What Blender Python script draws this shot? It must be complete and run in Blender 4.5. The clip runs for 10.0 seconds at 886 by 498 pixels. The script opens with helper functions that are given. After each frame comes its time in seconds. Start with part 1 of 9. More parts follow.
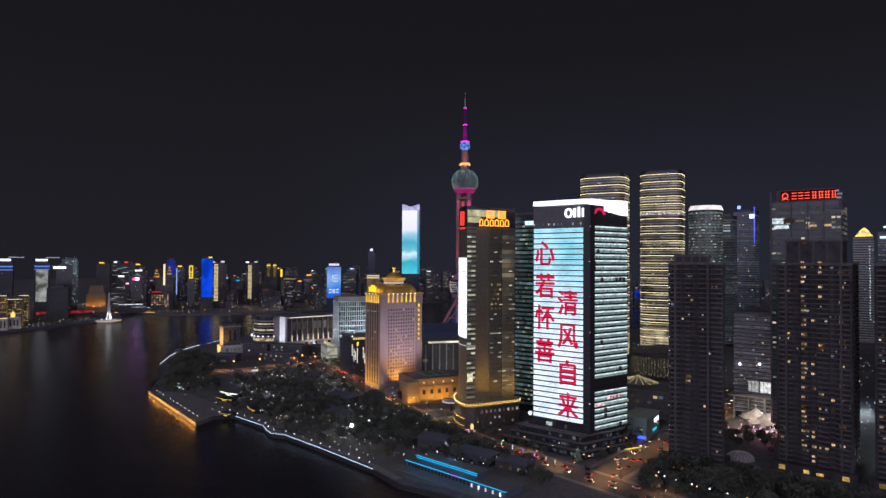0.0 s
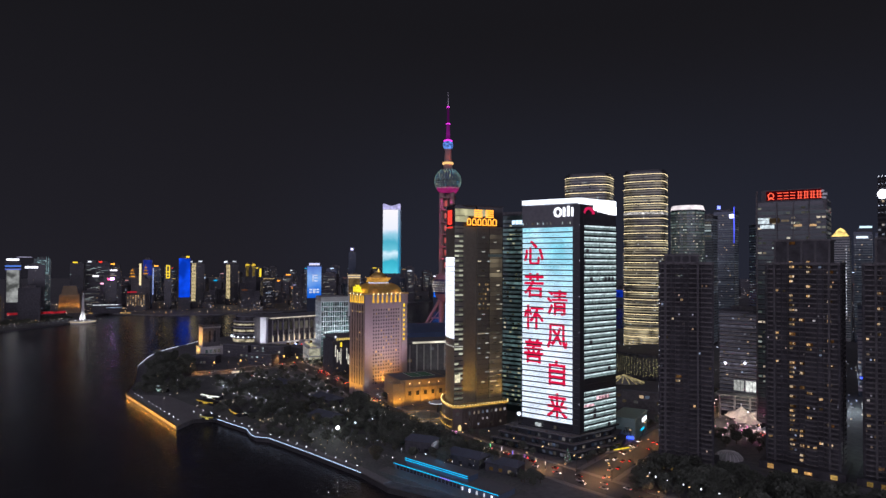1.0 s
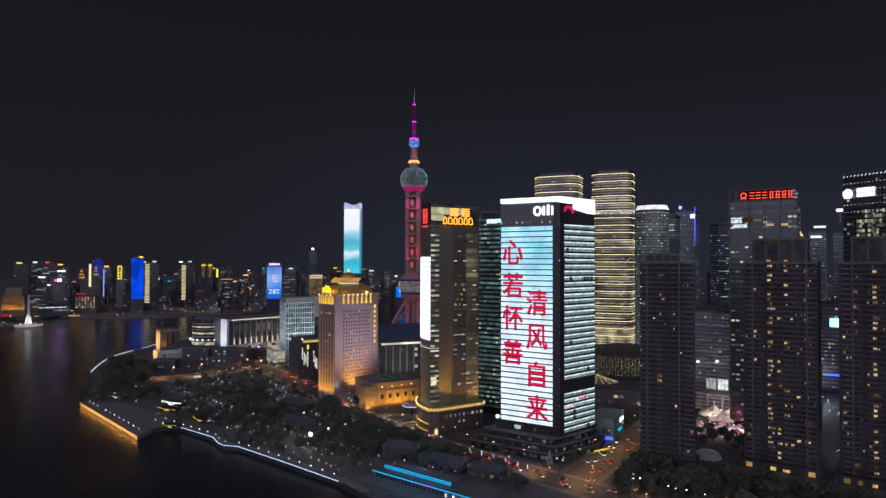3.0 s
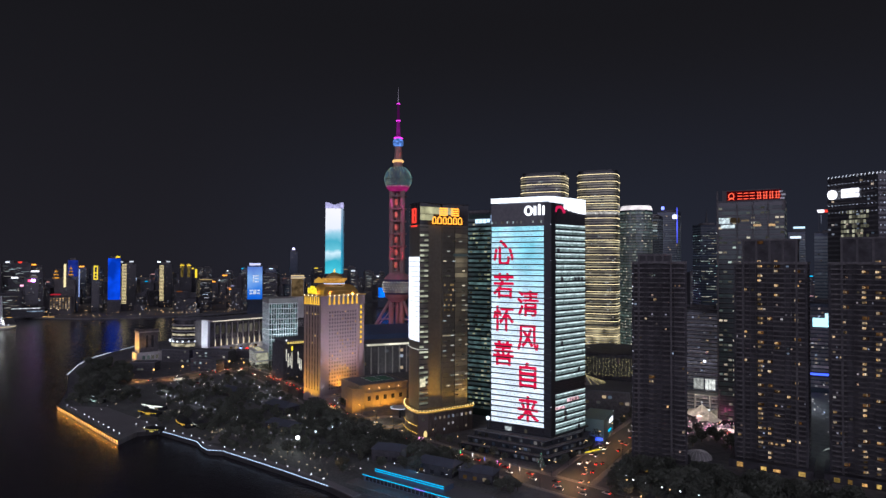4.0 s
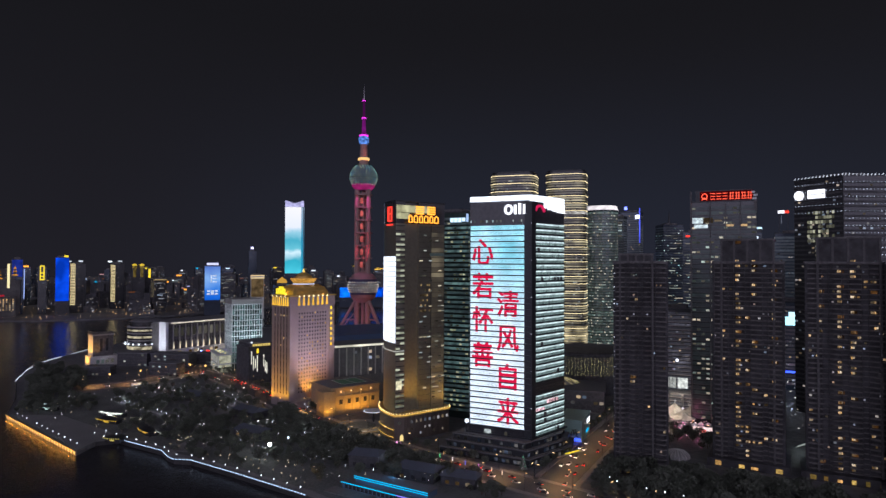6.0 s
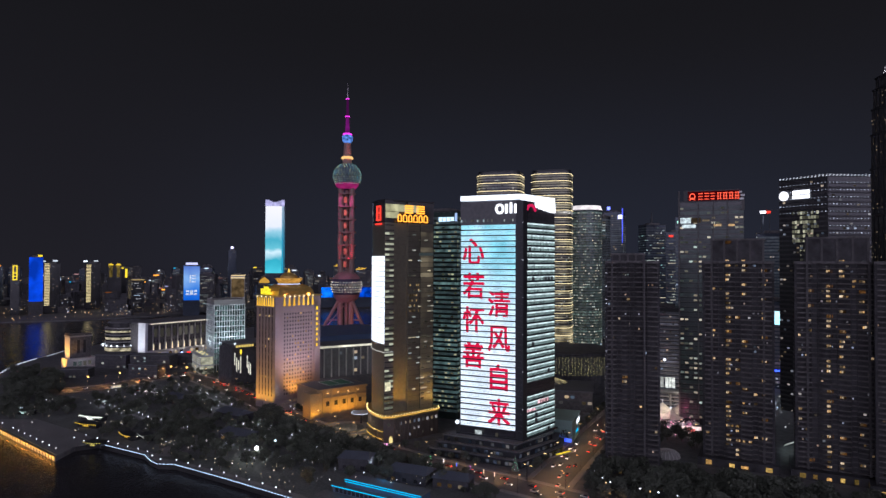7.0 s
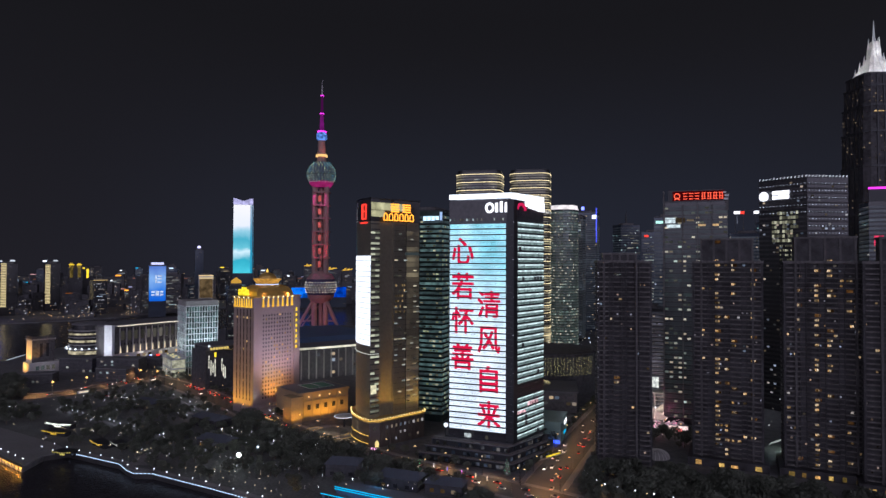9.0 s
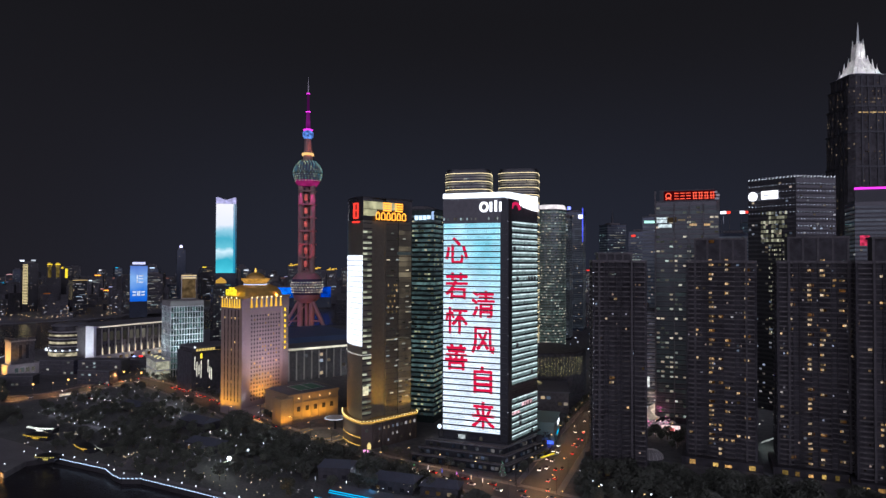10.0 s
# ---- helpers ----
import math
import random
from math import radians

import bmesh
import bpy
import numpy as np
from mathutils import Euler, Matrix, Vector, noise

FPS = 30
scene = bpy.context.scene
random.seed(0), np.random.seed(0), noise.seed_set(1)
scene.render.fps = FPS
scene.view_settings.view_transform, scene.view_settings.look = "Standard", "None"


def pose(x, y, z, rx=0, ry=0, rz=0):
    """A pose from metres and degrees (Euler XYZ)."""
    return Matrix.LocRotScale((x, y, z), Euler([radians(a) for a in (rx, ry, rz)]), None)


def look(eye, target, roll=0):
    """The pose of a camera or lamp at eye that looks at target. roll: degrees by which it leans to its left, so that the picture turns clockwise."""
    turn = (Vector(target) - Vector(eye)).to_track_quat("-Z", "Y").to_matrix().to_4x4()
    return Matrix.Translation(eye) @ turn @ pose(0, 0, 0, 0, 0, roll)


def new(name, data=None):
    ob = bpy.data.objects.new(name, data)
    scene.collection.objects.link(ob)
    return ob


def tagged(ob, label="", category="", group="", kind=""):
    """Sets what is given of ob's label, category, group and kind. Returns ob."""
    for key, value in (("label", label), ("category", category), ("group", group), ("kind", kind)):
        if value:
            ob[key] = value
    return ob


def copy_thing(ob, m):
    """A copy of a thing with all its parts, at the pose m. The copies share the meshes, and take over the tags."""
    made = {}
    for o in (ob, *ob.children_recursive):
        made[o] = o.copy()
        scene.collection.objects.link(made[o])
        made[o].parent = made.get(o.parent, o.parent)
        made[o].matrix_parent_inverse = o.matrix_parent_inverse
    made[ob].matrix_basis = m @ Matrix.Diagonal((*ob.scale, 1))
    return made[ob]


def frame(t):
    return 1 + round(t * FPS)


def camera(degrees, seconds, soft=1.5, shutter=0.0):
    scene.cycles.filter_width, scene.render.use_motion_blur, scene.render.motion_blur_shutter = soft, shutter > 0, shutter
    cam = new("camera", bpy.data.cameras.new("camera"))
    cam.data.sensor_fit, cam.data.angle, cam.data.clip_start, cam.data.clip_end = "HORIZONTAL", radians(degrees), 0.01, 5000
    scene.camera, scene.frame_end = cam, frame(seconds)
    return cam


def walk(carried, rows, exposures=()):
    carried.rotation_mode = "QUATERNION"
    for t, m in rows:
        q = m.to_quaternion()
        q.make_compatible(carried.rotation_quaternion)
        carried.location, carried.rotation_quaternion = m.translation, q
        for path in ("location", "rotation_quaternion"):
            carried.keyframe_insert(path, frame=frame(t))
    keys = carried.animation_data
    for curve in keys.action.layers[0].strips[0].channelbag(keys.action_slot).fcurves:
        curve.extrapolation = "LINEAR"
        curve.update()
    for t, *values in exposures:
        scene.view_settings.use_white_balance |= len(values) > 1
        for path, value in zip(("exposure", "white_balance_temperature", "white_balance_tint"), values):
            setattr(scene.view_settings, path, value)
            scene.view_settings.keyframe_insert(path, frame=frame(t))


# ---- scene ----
cam = camera(69.9, 10.0, soft=1.46)
PATH = [
    (0, (-4.819, 1.579, 134.38), (-6.047, 3.157, 134.42), 0.3),
    (0.5, (-9.43, 2.039, 134.37), (-10.632, 3.637, 134.411), 0.3),
    (1, (-14.073, 2.521, 134.361), (-15.248, 4.139, 134.4), 0.3),
    (1.5, (-18.74, 3.034, 134.353), (-19.888, 4.671, 134.392), 0.2),
    (2, (-23.417, 3.579, 134.348), (-24.539, 5.235, 134.388), 0.2),
    (2.5, (-28.099, 4.12, 134.353), (-29.192, 5.794, 134.392), 0.2),
    (4, (-41.961, 5.7, 134.363), (-42.972, 7.425, 134.402), 0.2),
    (4.5, (-46.506, 6.217, 134.362), (-47.49, 7.958, 134.401), 0.3),
    (5, (-50.995, 6.715, 134.368), (-51.95, 8.472, 134.406), 0.3),
    (5.5, (-55.464, 7.225, 134.365), (-56.389, 8.998, 134.403), 0.2),
    (6, (-59.903, 7.773, 134.364), (-60.797, 9.562, 134.402), 0.2),
    (7.5, (-73.194, 9.485, 134.331), (-74.004, 11.313, 134.368), 0.2),
    (8, (-77.589, 10.104, 134.312), (-78.375, 11.943, 134.349), 0.2),
    (8.5, (-81.923, 10.764, 134.288), (-82.687, 12.612, 134.325), 0.2),
    (9, (-86.212, 11.487, 134.262), (-86.953, 13.345, 134.299), 0.2),
    (9.5, (-90.497, 12.243, 134.255), (-91.211, 14.11, 134.292), 0.2),
    (10, (-94.82, 13.007, 134.261), (-95.51, 14.884, 134.297), 0.2),
]
walk(cam, [(t, look(eye, target, roll)) for t, eye, target, roll in PATH], exposures=[(0.0, 0.22, 5990, 18.5), (1.5, 0.22, 5990, 18.5), (4.0, 0.22, 5890, 15.5), (10.0, 0.22, 5890, 15.5)])

# ---- world: a dark, hazy night sky over a city ----
world = bpy.data.worlds.new("night_sky")
scene.world = world
world.use_nodes = True
wn, wl = world.node_tree.nodes, world.node_tree.links
wn.clear()
w_out, w_bg = wn.new("ShaderNodeOutputWorld"), wn.new("ShaderNodeBackground")
w_co, w_sep, w_ramp = wn.new("ShaderNodeTexCoord"), wn.new("ShaderNodeSeparateXYZ"), wn.new("ShaderNodeValToRGB")
w_ramp.color_ramp.elements[0].position, w_ramp.color_ramp.elements[0].color = 0.0, (0.0126, 0.0118, 0.0145, 1)
w_ramp.color_ramp.elements[1].position, w_ramp.color_ramp.elements[1].color = 0.35, (0.0080, 0.0076, 0.0085, 1)
wl.new(w_co.outputs["Generated"], w_sep.inputs[0])
wl.new(w_sep.outputs["Z"], w_ramp.inputs[0])
# glow added to the unseen southern sky to light facades, strongest near the horizon
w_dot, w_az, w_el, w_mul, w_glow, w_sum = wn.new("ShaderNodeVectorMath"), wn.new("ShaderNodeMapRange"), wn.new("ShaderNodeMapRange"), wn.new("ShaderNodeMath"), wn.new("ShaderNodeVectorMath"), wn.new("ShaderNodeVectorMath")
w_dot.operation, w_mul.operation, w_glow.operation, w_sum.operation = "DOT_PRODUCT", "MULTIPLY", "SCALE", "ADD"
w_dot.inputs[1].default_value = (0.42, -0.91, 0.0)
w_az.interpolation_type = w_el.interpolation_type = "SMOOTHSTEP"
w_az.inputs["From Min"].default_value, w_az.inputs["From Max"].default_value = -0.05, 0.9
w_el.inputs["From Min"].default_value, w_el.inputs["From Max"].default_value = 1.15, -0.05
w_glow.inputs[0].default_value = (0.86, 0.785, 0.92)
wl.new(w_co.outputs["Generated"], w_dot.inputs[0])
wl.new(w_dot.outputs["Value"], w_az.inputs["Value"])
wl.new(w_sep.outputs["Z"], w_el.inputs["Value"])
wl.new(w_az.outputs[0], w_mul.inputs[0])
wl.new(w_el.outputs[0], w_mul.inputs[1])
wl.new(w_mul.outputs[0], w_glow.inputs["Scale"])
# a fainter blue haze over the lit business quarter ahead
w_dot2, w_az2, w_el2, w_mul2, w_haze, w_sum2 = wn.new("ShaderNodeVectorMath"), wn.new("ShaderNodeMapRange"), wn.new("ShaderNodeMapRange"), wn.new("ShaderNodeMath"), wn.new("ShaderNodeVectorMath"), wn.new("ShaderNodeVectorMath")
w_dot2.operation, w_mul2.operation, w_haze.operation, w_sum2.operation = "DOT_PRODUCT", "MULTIPLY", "SCALE", "ADD"
w_dot2.inputs[1].default_value = (-0.22, 0.975, 0.0)
w_az2.interpolation_type = w_el2.interpolation_type = "SMOOTHSTEP"
w_az2.inputs["From Min"].default_value, w_az2.inputs["From Max"].default_value = 0.72, 1.0
w_el2.inputs["From Min"].default_value, w_el2.inputs["From Max"].default_value = 0.34, 0.02
w_haze.inputs[0].default_value = (0.0030, 0.0052, 0.0095)
wl.new(w_co.outputs["Generated"], w_dot2.inputs[0])
wl.new(w_dot2.outputs["Value"], w_az2.inputs["Value"])
wl.new(w_sep.outputs["Z"], w_el2.inputs["Value"])
wl.new(w_az2.outputs[0], w_mul2.inputs[0])
wl.new(w_el2.outputs[0], w_mul2.inputs[1])
wl.new(w_mul2.outputs[0], w_haze.inputs["Scale"])
wl.new(w_ramp.outputs[0], w_sum2.inputs[0])
wl.new(w_haze.outputs[0], w_sum2.inputs[1])
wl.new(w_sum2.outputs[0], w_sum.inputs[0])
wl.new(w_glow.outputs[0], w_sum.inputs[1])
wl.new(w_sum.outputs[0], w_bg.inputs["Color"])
wl.new(w_bg.outputs[0], w_out.inputs["Surface"])
w_bg.inputs["Strength"].default_value = 1.0
rng = random.Random(7)


# ---- building blocks ----
class Shape:
    """Vertices and faces gathered into one mesh."""

    def __init__(self):
        self.v, self.f = [], []

    def add(self, verts, faces):
        n = len(self.v)
        self.v += [tuple(p) for p in verts]
        self.f += [tuple(n + i for i in face) for face in faces]
        return self

    def prism(self, poly, z0, z1, top=None):
        n, top = len(poly), top or poly
        side = [(i, (i + 1) % n, n + (i + 1) % n, n + i) for i in range(n)]
        return self.add([(x, y, z0) for x, y in poly] + [(x, y, z1) for x, y in top],
                        side + [tuple(range(n, 2 * n)), tuple(reversed(range(n)))])

    def box(self, x0, x1, y0, y1, z0, z1):
        return self.prism([(x0, y0), (x1, y0), (x1, y1), (x0, y1)], z0, z1)

    def lathe(self, profile, n=24, cx=0.0, cy=0.0):
        verts = [(cx + r * math.cos(2 * math.pi * k / n), cy + r * math.sin(2 * math.pi * k / n), z) for r, z in profile for k in range(n)]
        faces = [(j * n + k, j * n + (k + 1) % n, (j + 1) * n + (k + 1) % n, (j + 1) * n + k) for j in range(len(profile) - 1) for k in range(n)]
        faces += [tuple(reversed(range(n))), tuple(range((len(profile) - 1) * n, len(profile) * n))]
        return self.add(verts, faces)

    def tube(self, a, b, r, r2=None, n=8):
        a, b, r2 = Vector(a), Vector(b), r if r2 is None else r2
        d = (b - a).normalized()
        u = d.cross(Vector((0, 0, 1)) if abs(d.z) < 0.9 else Vector((1, 0, 0))).normalized()
        w = d.cross(u)
        ring = [(math.cos(2 * math.pi * k / n), math.sin(2 * math.pi * k / n)) for k in range(n)]
        verts = [a + (u * c + w * s) * r for c, s in ring] + [b + (u * c + w * s) * r2 for c, s in ring]
        faces = [(k, (k + 1) % n, n + (k + 1) % n, n + k) for k in range(n)] + [tuple(reversed(range(n))), tuple(range(n, 2 * n))]
        return self.add(verts, faces)

    def path(self, points, r, n=6):
        for a, b in zip(points, points[1:]):
            self.tube(a, b, r, n=n)
        return self

    def ball(self, c, r, n=10, m=6, squash=1.0):
        return self.lathe([(max(r * math.sin(math.pi * j / m), 0.002), c[2] - r * squash * math.cos(math.pi * j / m)) for j in range(m + 1)], n, c[0], c[1])

    def mesh(self, name):
        me = bpy.data.meshes.new(name)
        me.from_pydata(self.v, [], self.f)
        me.update()
        return me


def part(name, shape, material, parent, label="", at=None, turn=0.0):
    """One mesh under a thing or a part. shape: a Shape, or a mesh that several pieces share."""
    me = shape.mesh(name) if isinstance(shape, Shape) else shape
    if not me.materials:
        me.materials.append(material)
    ob = new(name, me)
    ob.parent = parent
    if at is not None:
        ob.location = at
    if turn:
        ob.rotation_euler[2] = turn
    return tagged(ob, label)


def bars(name, shape, material, parent, at=None, turn=0.0):
    """Each separate bar of a sign as a part of its own."""
    for f in range(0, len(shape.f), 6):
        ids = sorted({i for face in shape.f[f:f + 6] for i in face})
        s = Shape().add([shape.v[i] for i in ids], [tuple(ids.index(i) for i in face) for face in shape.f[f:f + 6]])
        part(name, s, material, parent, at=at, turn=turn)


def thing(name, label, category, x=0.0, y=0.0, z=0.0, yaw=0.0, group="", kind=""):
    ob = new(name)
    ob.empty_display_size = 1.0
    ob.matrix_basis = pose(x, y, z, 0, 0, yaw)
    return tagged(ob, label, category, group, kind)


def setting(name, shape, material, label, category):
    me = shape.mesh(name)
    me.materials.append(material)
    return tagged(new(name, me), label, category, kind="structure")


def shared(shape, name, material):
    me = shape.mesh(name)
    me.materials.append(material)
    return me


def rounded(x0, x1, y0, y1, r, n=5):
    """A rectangle with round corners, anticlockwise."""
    out = []
    for cx, cy, a in ((x1 - r, y0 + r, -90), (x1 - r, y1 - r, 0), (x0 + r, y1 - r, 90), (x0 + r, y0 + r, 180)):
        for k in range(n + 1):
            t = radians(a + 90 * k / n)
            out.append((cx + r * math.cos(t), cy + r * math.sin(t)))
    return out


def rect(x0, x1, y0, y1):
    return [(x0, y0), (x1, y0), (x1, y1), (x0, y1)]


def grown(poly, d):
    """poly moved out by d (poly is convex and anticlockwise)."""
    out, n = [], len(poly)
    for i in range(n):
        a, b, c = Vector(poly[i - 1]), Vector(poly[i]), Vector(poly[(i + 1) % n])
        n1 = Vector(((b - a).y, -(b - a).x)).normalized()
        n2 = Vector(((c - b).y, -(c - b).x)).normalized()
        m = (n1 + n2).normalized()
        out.append(tuple(b + m * (d / max(m.dot(n1), 0.5))))
    return out


# ---- materials ----
def srgb(r, g, b):
    return tuple(((c / 255 + 0.055) / 1.055) ** 2.4 if c > 10 else c / 255 / 12.92 for c in (r, g, b))


def surface(name, colour, rough=0.7, metal=0.0, grain=1.5, patch=0.06, vary=0.25, bump=0.15, spec=0.5):
    """A paint, stone, glass or metal surface, varied by a fine grain and by wide stains; scales are per metre."""
    m = bpy.data.materials.new(name)
    m.use_nodes = True
    nodes, links = m.node_tree.nodes, m.node_tree.links
    b = nodes["Principled BSDF"]
    co = nodes.new("ShaderNodeTexCoord")
    fine, wide = nodes.new("ShaderNodeTexNoise"), nodes.new("ShaderNodeTexNoise")
    fine.inputs["Scale"].default_value, fine.inputs["Detail"].default_value = grain, 4
    wide.inputs["Scale"].default_value, wide.inputs["Detail"].default_value = patch, 3
    add = nodes.new("ShaderNodeMath")
    add.operation = "ADD"
    ramp = nodes.new("ShaderNodeMapRange")
    ramp.inputs["From Min"].default_value, ramp.inputs["From Max"].default_value = 0.6, 1.4
    ramp.inputs["To Min"].default_value, ramp.inputs["To Max"].default_value = 1 - vary, 1 + vary
    mul = nodes.new("ShaderNodeVectorMath")
    mul.operation = "SCALE"
    mul.inputs[0].default_value = colour
    for n in (fine, wide):
        links.new(co.outputs["Object"], n.inputs["Vector"])
    links.new(fine.outputs["Fac"], add.inputs[0])
    links.new(wide.outputs["Fac"], add.inputs[1])
    links.new(add.outputs[0], ramp.inputs["Value"])
    links.new(ramp.outputs[0], mul.inputs["Scale"])
    links.new(mul.outputs[0], b.inputs["Base Color"])
    b.inputs["Metallic"].default_value, b.inputs["Specular IOR Level"].default_value = metal, spec
    rr = nodes.new("ShaderNodeMapRange")
    rr.inputs["To Min"].default_value, rr.inputs["To Max"].default_value = max(rough * 0.75, 0.03), min(rough * 1.25, 1.0)
    links.new(wide.outputs["Fac"], rr.inputs["Value"])
    links.new(rr.outputs[0], b.inputs["Roughness"])
    if bump:
        bp = nodes.new("ShaderNodeBump")
        bp.inputs["Strength"].default_value, bp.inputs["Distance"].default_value = bump, 0.1
        links.new(fine.outputs["Fac"], bp.inputs["Height"])
        links.new(bp.outputs[0], b.inputs["Normal"])
    return m


def glow(name, colour, strength, lo=1.0, hi=1.0, other=None, mottle=0.0, size=0.3, lights=False):
    """A lamp, a lit window or a screen. lo..hi: how much one piece differs from the next; other: a second colour; mottle, size: unevenness over a piece."""
    m = bpy.data.materials.new(name)
    m.use_nodes = True
    nodes, links = m.node_tree.nodes, m.node_tree.links
    nodes.remove(nodes["Principled BSDF"])
    e = nodes.new("ShaderNodeEmission")
    links.new(e.outputs[0], nodes["Material Output"].inputs["Surface"])
    e.inputs["Color"].default_value, e.inputs["Strength"].default_value = (*colour, 1), strength
    value = None
    if lo != hi or other:
        info, geo = nodes.new("ShaderNodeObjectInfo"), nodes.new("ShaderNodeNewGeometry")
        add, fract = nodes.new("ShaderNodeMath"), nodes.new("ShaderNodeMath")
        add.operation, fract.operation = "ADD", "FRACT"
        links.new(info.outputs["Random"], add.inputs[0])
        links.new(geo.outputs["Random Per Island"], add.inputs[1])
        links.new(add.outputs[0], fract.inputs[0])
        rng_map = nodes.new("ShaderNodeMapRange")
        rng_map.inputs["To Min"].default_value, rng_map.inputs["To Max"].default_value = lo * strength, hi * strength
        sq = nodes.new("ShaderNodeMath")
        sq.operation = "POWER"
        sq.inputs[1].default_value = 2.0
        links.new(fract.outputs[0], sq.inputs[0])
        links.new(sq.outputs[0], rng_map.inputs["Value"])
        value = rng_map.outputs[0]
        if other:
            mix, f2, sc = nodes.new("ShaderNodeMix"), nodes.new("ShaderNodeMath"), nodes.new("ShaderNodeMath")
            mix.data_type = "RGBA"
            sc.operation, sc.inputs[1].default_value = "MULTIPLY", 7.31
            f2.operation = "FRACT"
            links.new(fract.outputs[0], sc.inputs[0])
            links.new(sc.outputs[0], f2.inputs[0])
            links.new(f2.outputs[0], mix.inputs["Factor"])
            mix.inputs["A"].default_value, mix.inputs["B"].default_value = (*colour, 1), (*other, 1)
            links.new(mix.outputs["Result"], e.inputs["Color"])
    if mottle:
        geo2, tex, mr, mm = nodes.new("ShaderNodeNewGeometry"), nodes.new("ShaderNodeTexNoise"), nodes.new("ShaderNodeMapRange"), nodes.new("ShaderNodeMath")
        tex.inputs["Scale"].default_value, tex.inputs["Detail"].default_value = size, 3
        links.new(geo2.outputs["Position"], tex.inputs["Vector"])
        mr.inputs["From Min"].default_value, mr.inputs["From Max"].default_value = 0.36, 0.64
        mr.inputs["To Min"].default_value, mr.inputs["To Max"].default_value = 1 - mottle, 1 + mottle * 0.4
        mm.operation = "MULTIPLY"
        mm.inputs[1].default_value = strength
        links.new(tex.outputs["Fac"], mr.inputs["Value"])
        links.new(mr.outputs[0], mm.inputs[0])
        if value:
            links.new(value, mm.inputs[1])
        value = mm.outputs[0]
    if value:
        links.new(value, e.inputs["Strength"])
    m.cycles.emission_sampling = "AUTO" if lights else "NONE"
    return m


def glazed(material, base, rough=0.3):
    """The same lit floors, seen behind glass that also takes light from outside."""
    nodes, links = material.node_tree.nodes, material.node_tree.links
    e = [n for n in nodes if n.bl_idname == "ShaderNodeEmission"][0]
    b, add = nodes.new("ShaderNodeBsdfPrincipled"), nodes.new("ShaderNodeAddShader")
    b.inputs["Base Color"].default_value = (*base, 1)
    b.inputs["Roughness"].default_value, b.inputs["Metallic"].default_value = rough, 0.3
    links.new(e.outputs[0], add.inputs[0])
    links.new(b.outputs[0], add.inputs[1])
    links.new(add.outputs[0], nodes["Material Output"].inputs["Surface"])
    return material


CONCRETE = surface("weathered_concrete", (0.30, 0.29, 0.28))
DARK_CONCRETE = surface("beige_grey_facade_tiles", (0.115, 0.109, 0.11), 0.6, 0, 0.4, 0.04, 0.6, spec=0.2)
FAR_WALL = surface("soot_grey_render", (0.075, 0.074, 0.082), 0.8, 0, 0.3, 0.02, 0.6, 0.0)
PALE_STONE = surface("pale_stone", (0.55, 0.53, 0.50), 0.6)
WHITE_PANEL = surface("white_metal_panel", (0.70, 0.72, 0.72), 0.45)
DARK_METAL = surface("dark_painted_metal", (0.035, 0.037, 0.042), 0.4, 0.3)
DARK_GLASS = surface("dark_curtain_wall_glass", (0.06, 0.06, 0.066), 0.16, 0.25, 0.4, 0.03, 0.3, 0.02)
BLUE_GLASS = surface("blue_curtain_wall_glass", (0.065, 0.08, 0.11), 0.14, 0.3, 0.4, 0.03, 0.3, 0.02)
GREEN_GLASS = surface("green_curtain_wall_glass", (0.065, 0.095, 0.088), 0.16, 0.3, 0.4, 0.03, 0.3, 0.02)
GOLD_GLASS = surface("gold_coated_glass", (0.215, 0.20, 0.155), 0.36, 0.45, 0.5, 0.05, 0.2, 0.03)
GOLD_ROOF = surface("gilded_roof_tiles", (0.62, 0.40, 0.12), 0.45, 0.5, 2.0, 0.2)
RED_STONE = surface("pinkish_stone", (0.25, 0.205, 0.205), 0.65)
SANDSTONE = surface("yellow_sandstone", (0.33, 0.24, 0.14), 0.7)
ROOFING = surface("grey_roofing_felt", (0.14, 0.14, 0.15), 0.85)
ASPHALT = surface("worn_asphalt", (0.10, 0.10, 0.10), 0.8, 0, 3, 0.08, 0.35, 0.2)
PAVING = surface("grey_granite_paving", (0.215, 0.21, 0.21), 0.7, 0, 1.2, 0.05, 0.3, 0.1)
CITY_GROUND = surface("dark_city_ground", (0.13, 0.13, 0.133), 0.9, 0, 0.2, 0.01, 0.5, 0.0)
PARK_GROUND = surface("park_soil_and_lawn", (0.145, 0.152, 0.142), 0.95, 0, 0.6, 0.05, 0.5, 0.3)
QUAY_STONE = surface("wet_quay_stone", (0.16, 0.15, 0.14), 0.55, 0, 1.0, 0.1, 0.35, 0.3)
LEAVES = surface("dark_evergreen_leaves", (0.098, 0.108, 0.082), 0.6, 0, 2.0, 0.3, 0.5, 0.0)
BARK = surface("grey_brown_bark", (0.13, 0.10, 0.075), 0.9, 0, 4, 0.5, 0.3, 0.3)
PINK_CONCRETE = surface("painted_tower_concrete", (0.27, 0.17, 0.16), 0.6)
SHADED_WALL = surface("dark_shaded_window_wall", (0.058, 0.056, 0.06), 0.5, 0, 0.25, 0.04, 0.7, spec=0.15)
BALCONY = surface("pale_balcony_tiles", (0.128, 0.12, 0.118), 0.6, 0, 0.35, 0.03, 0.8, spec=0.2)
BROWN_STONE = surface("brown_granite", (0.105, 0.085, 0.07), 0.5)
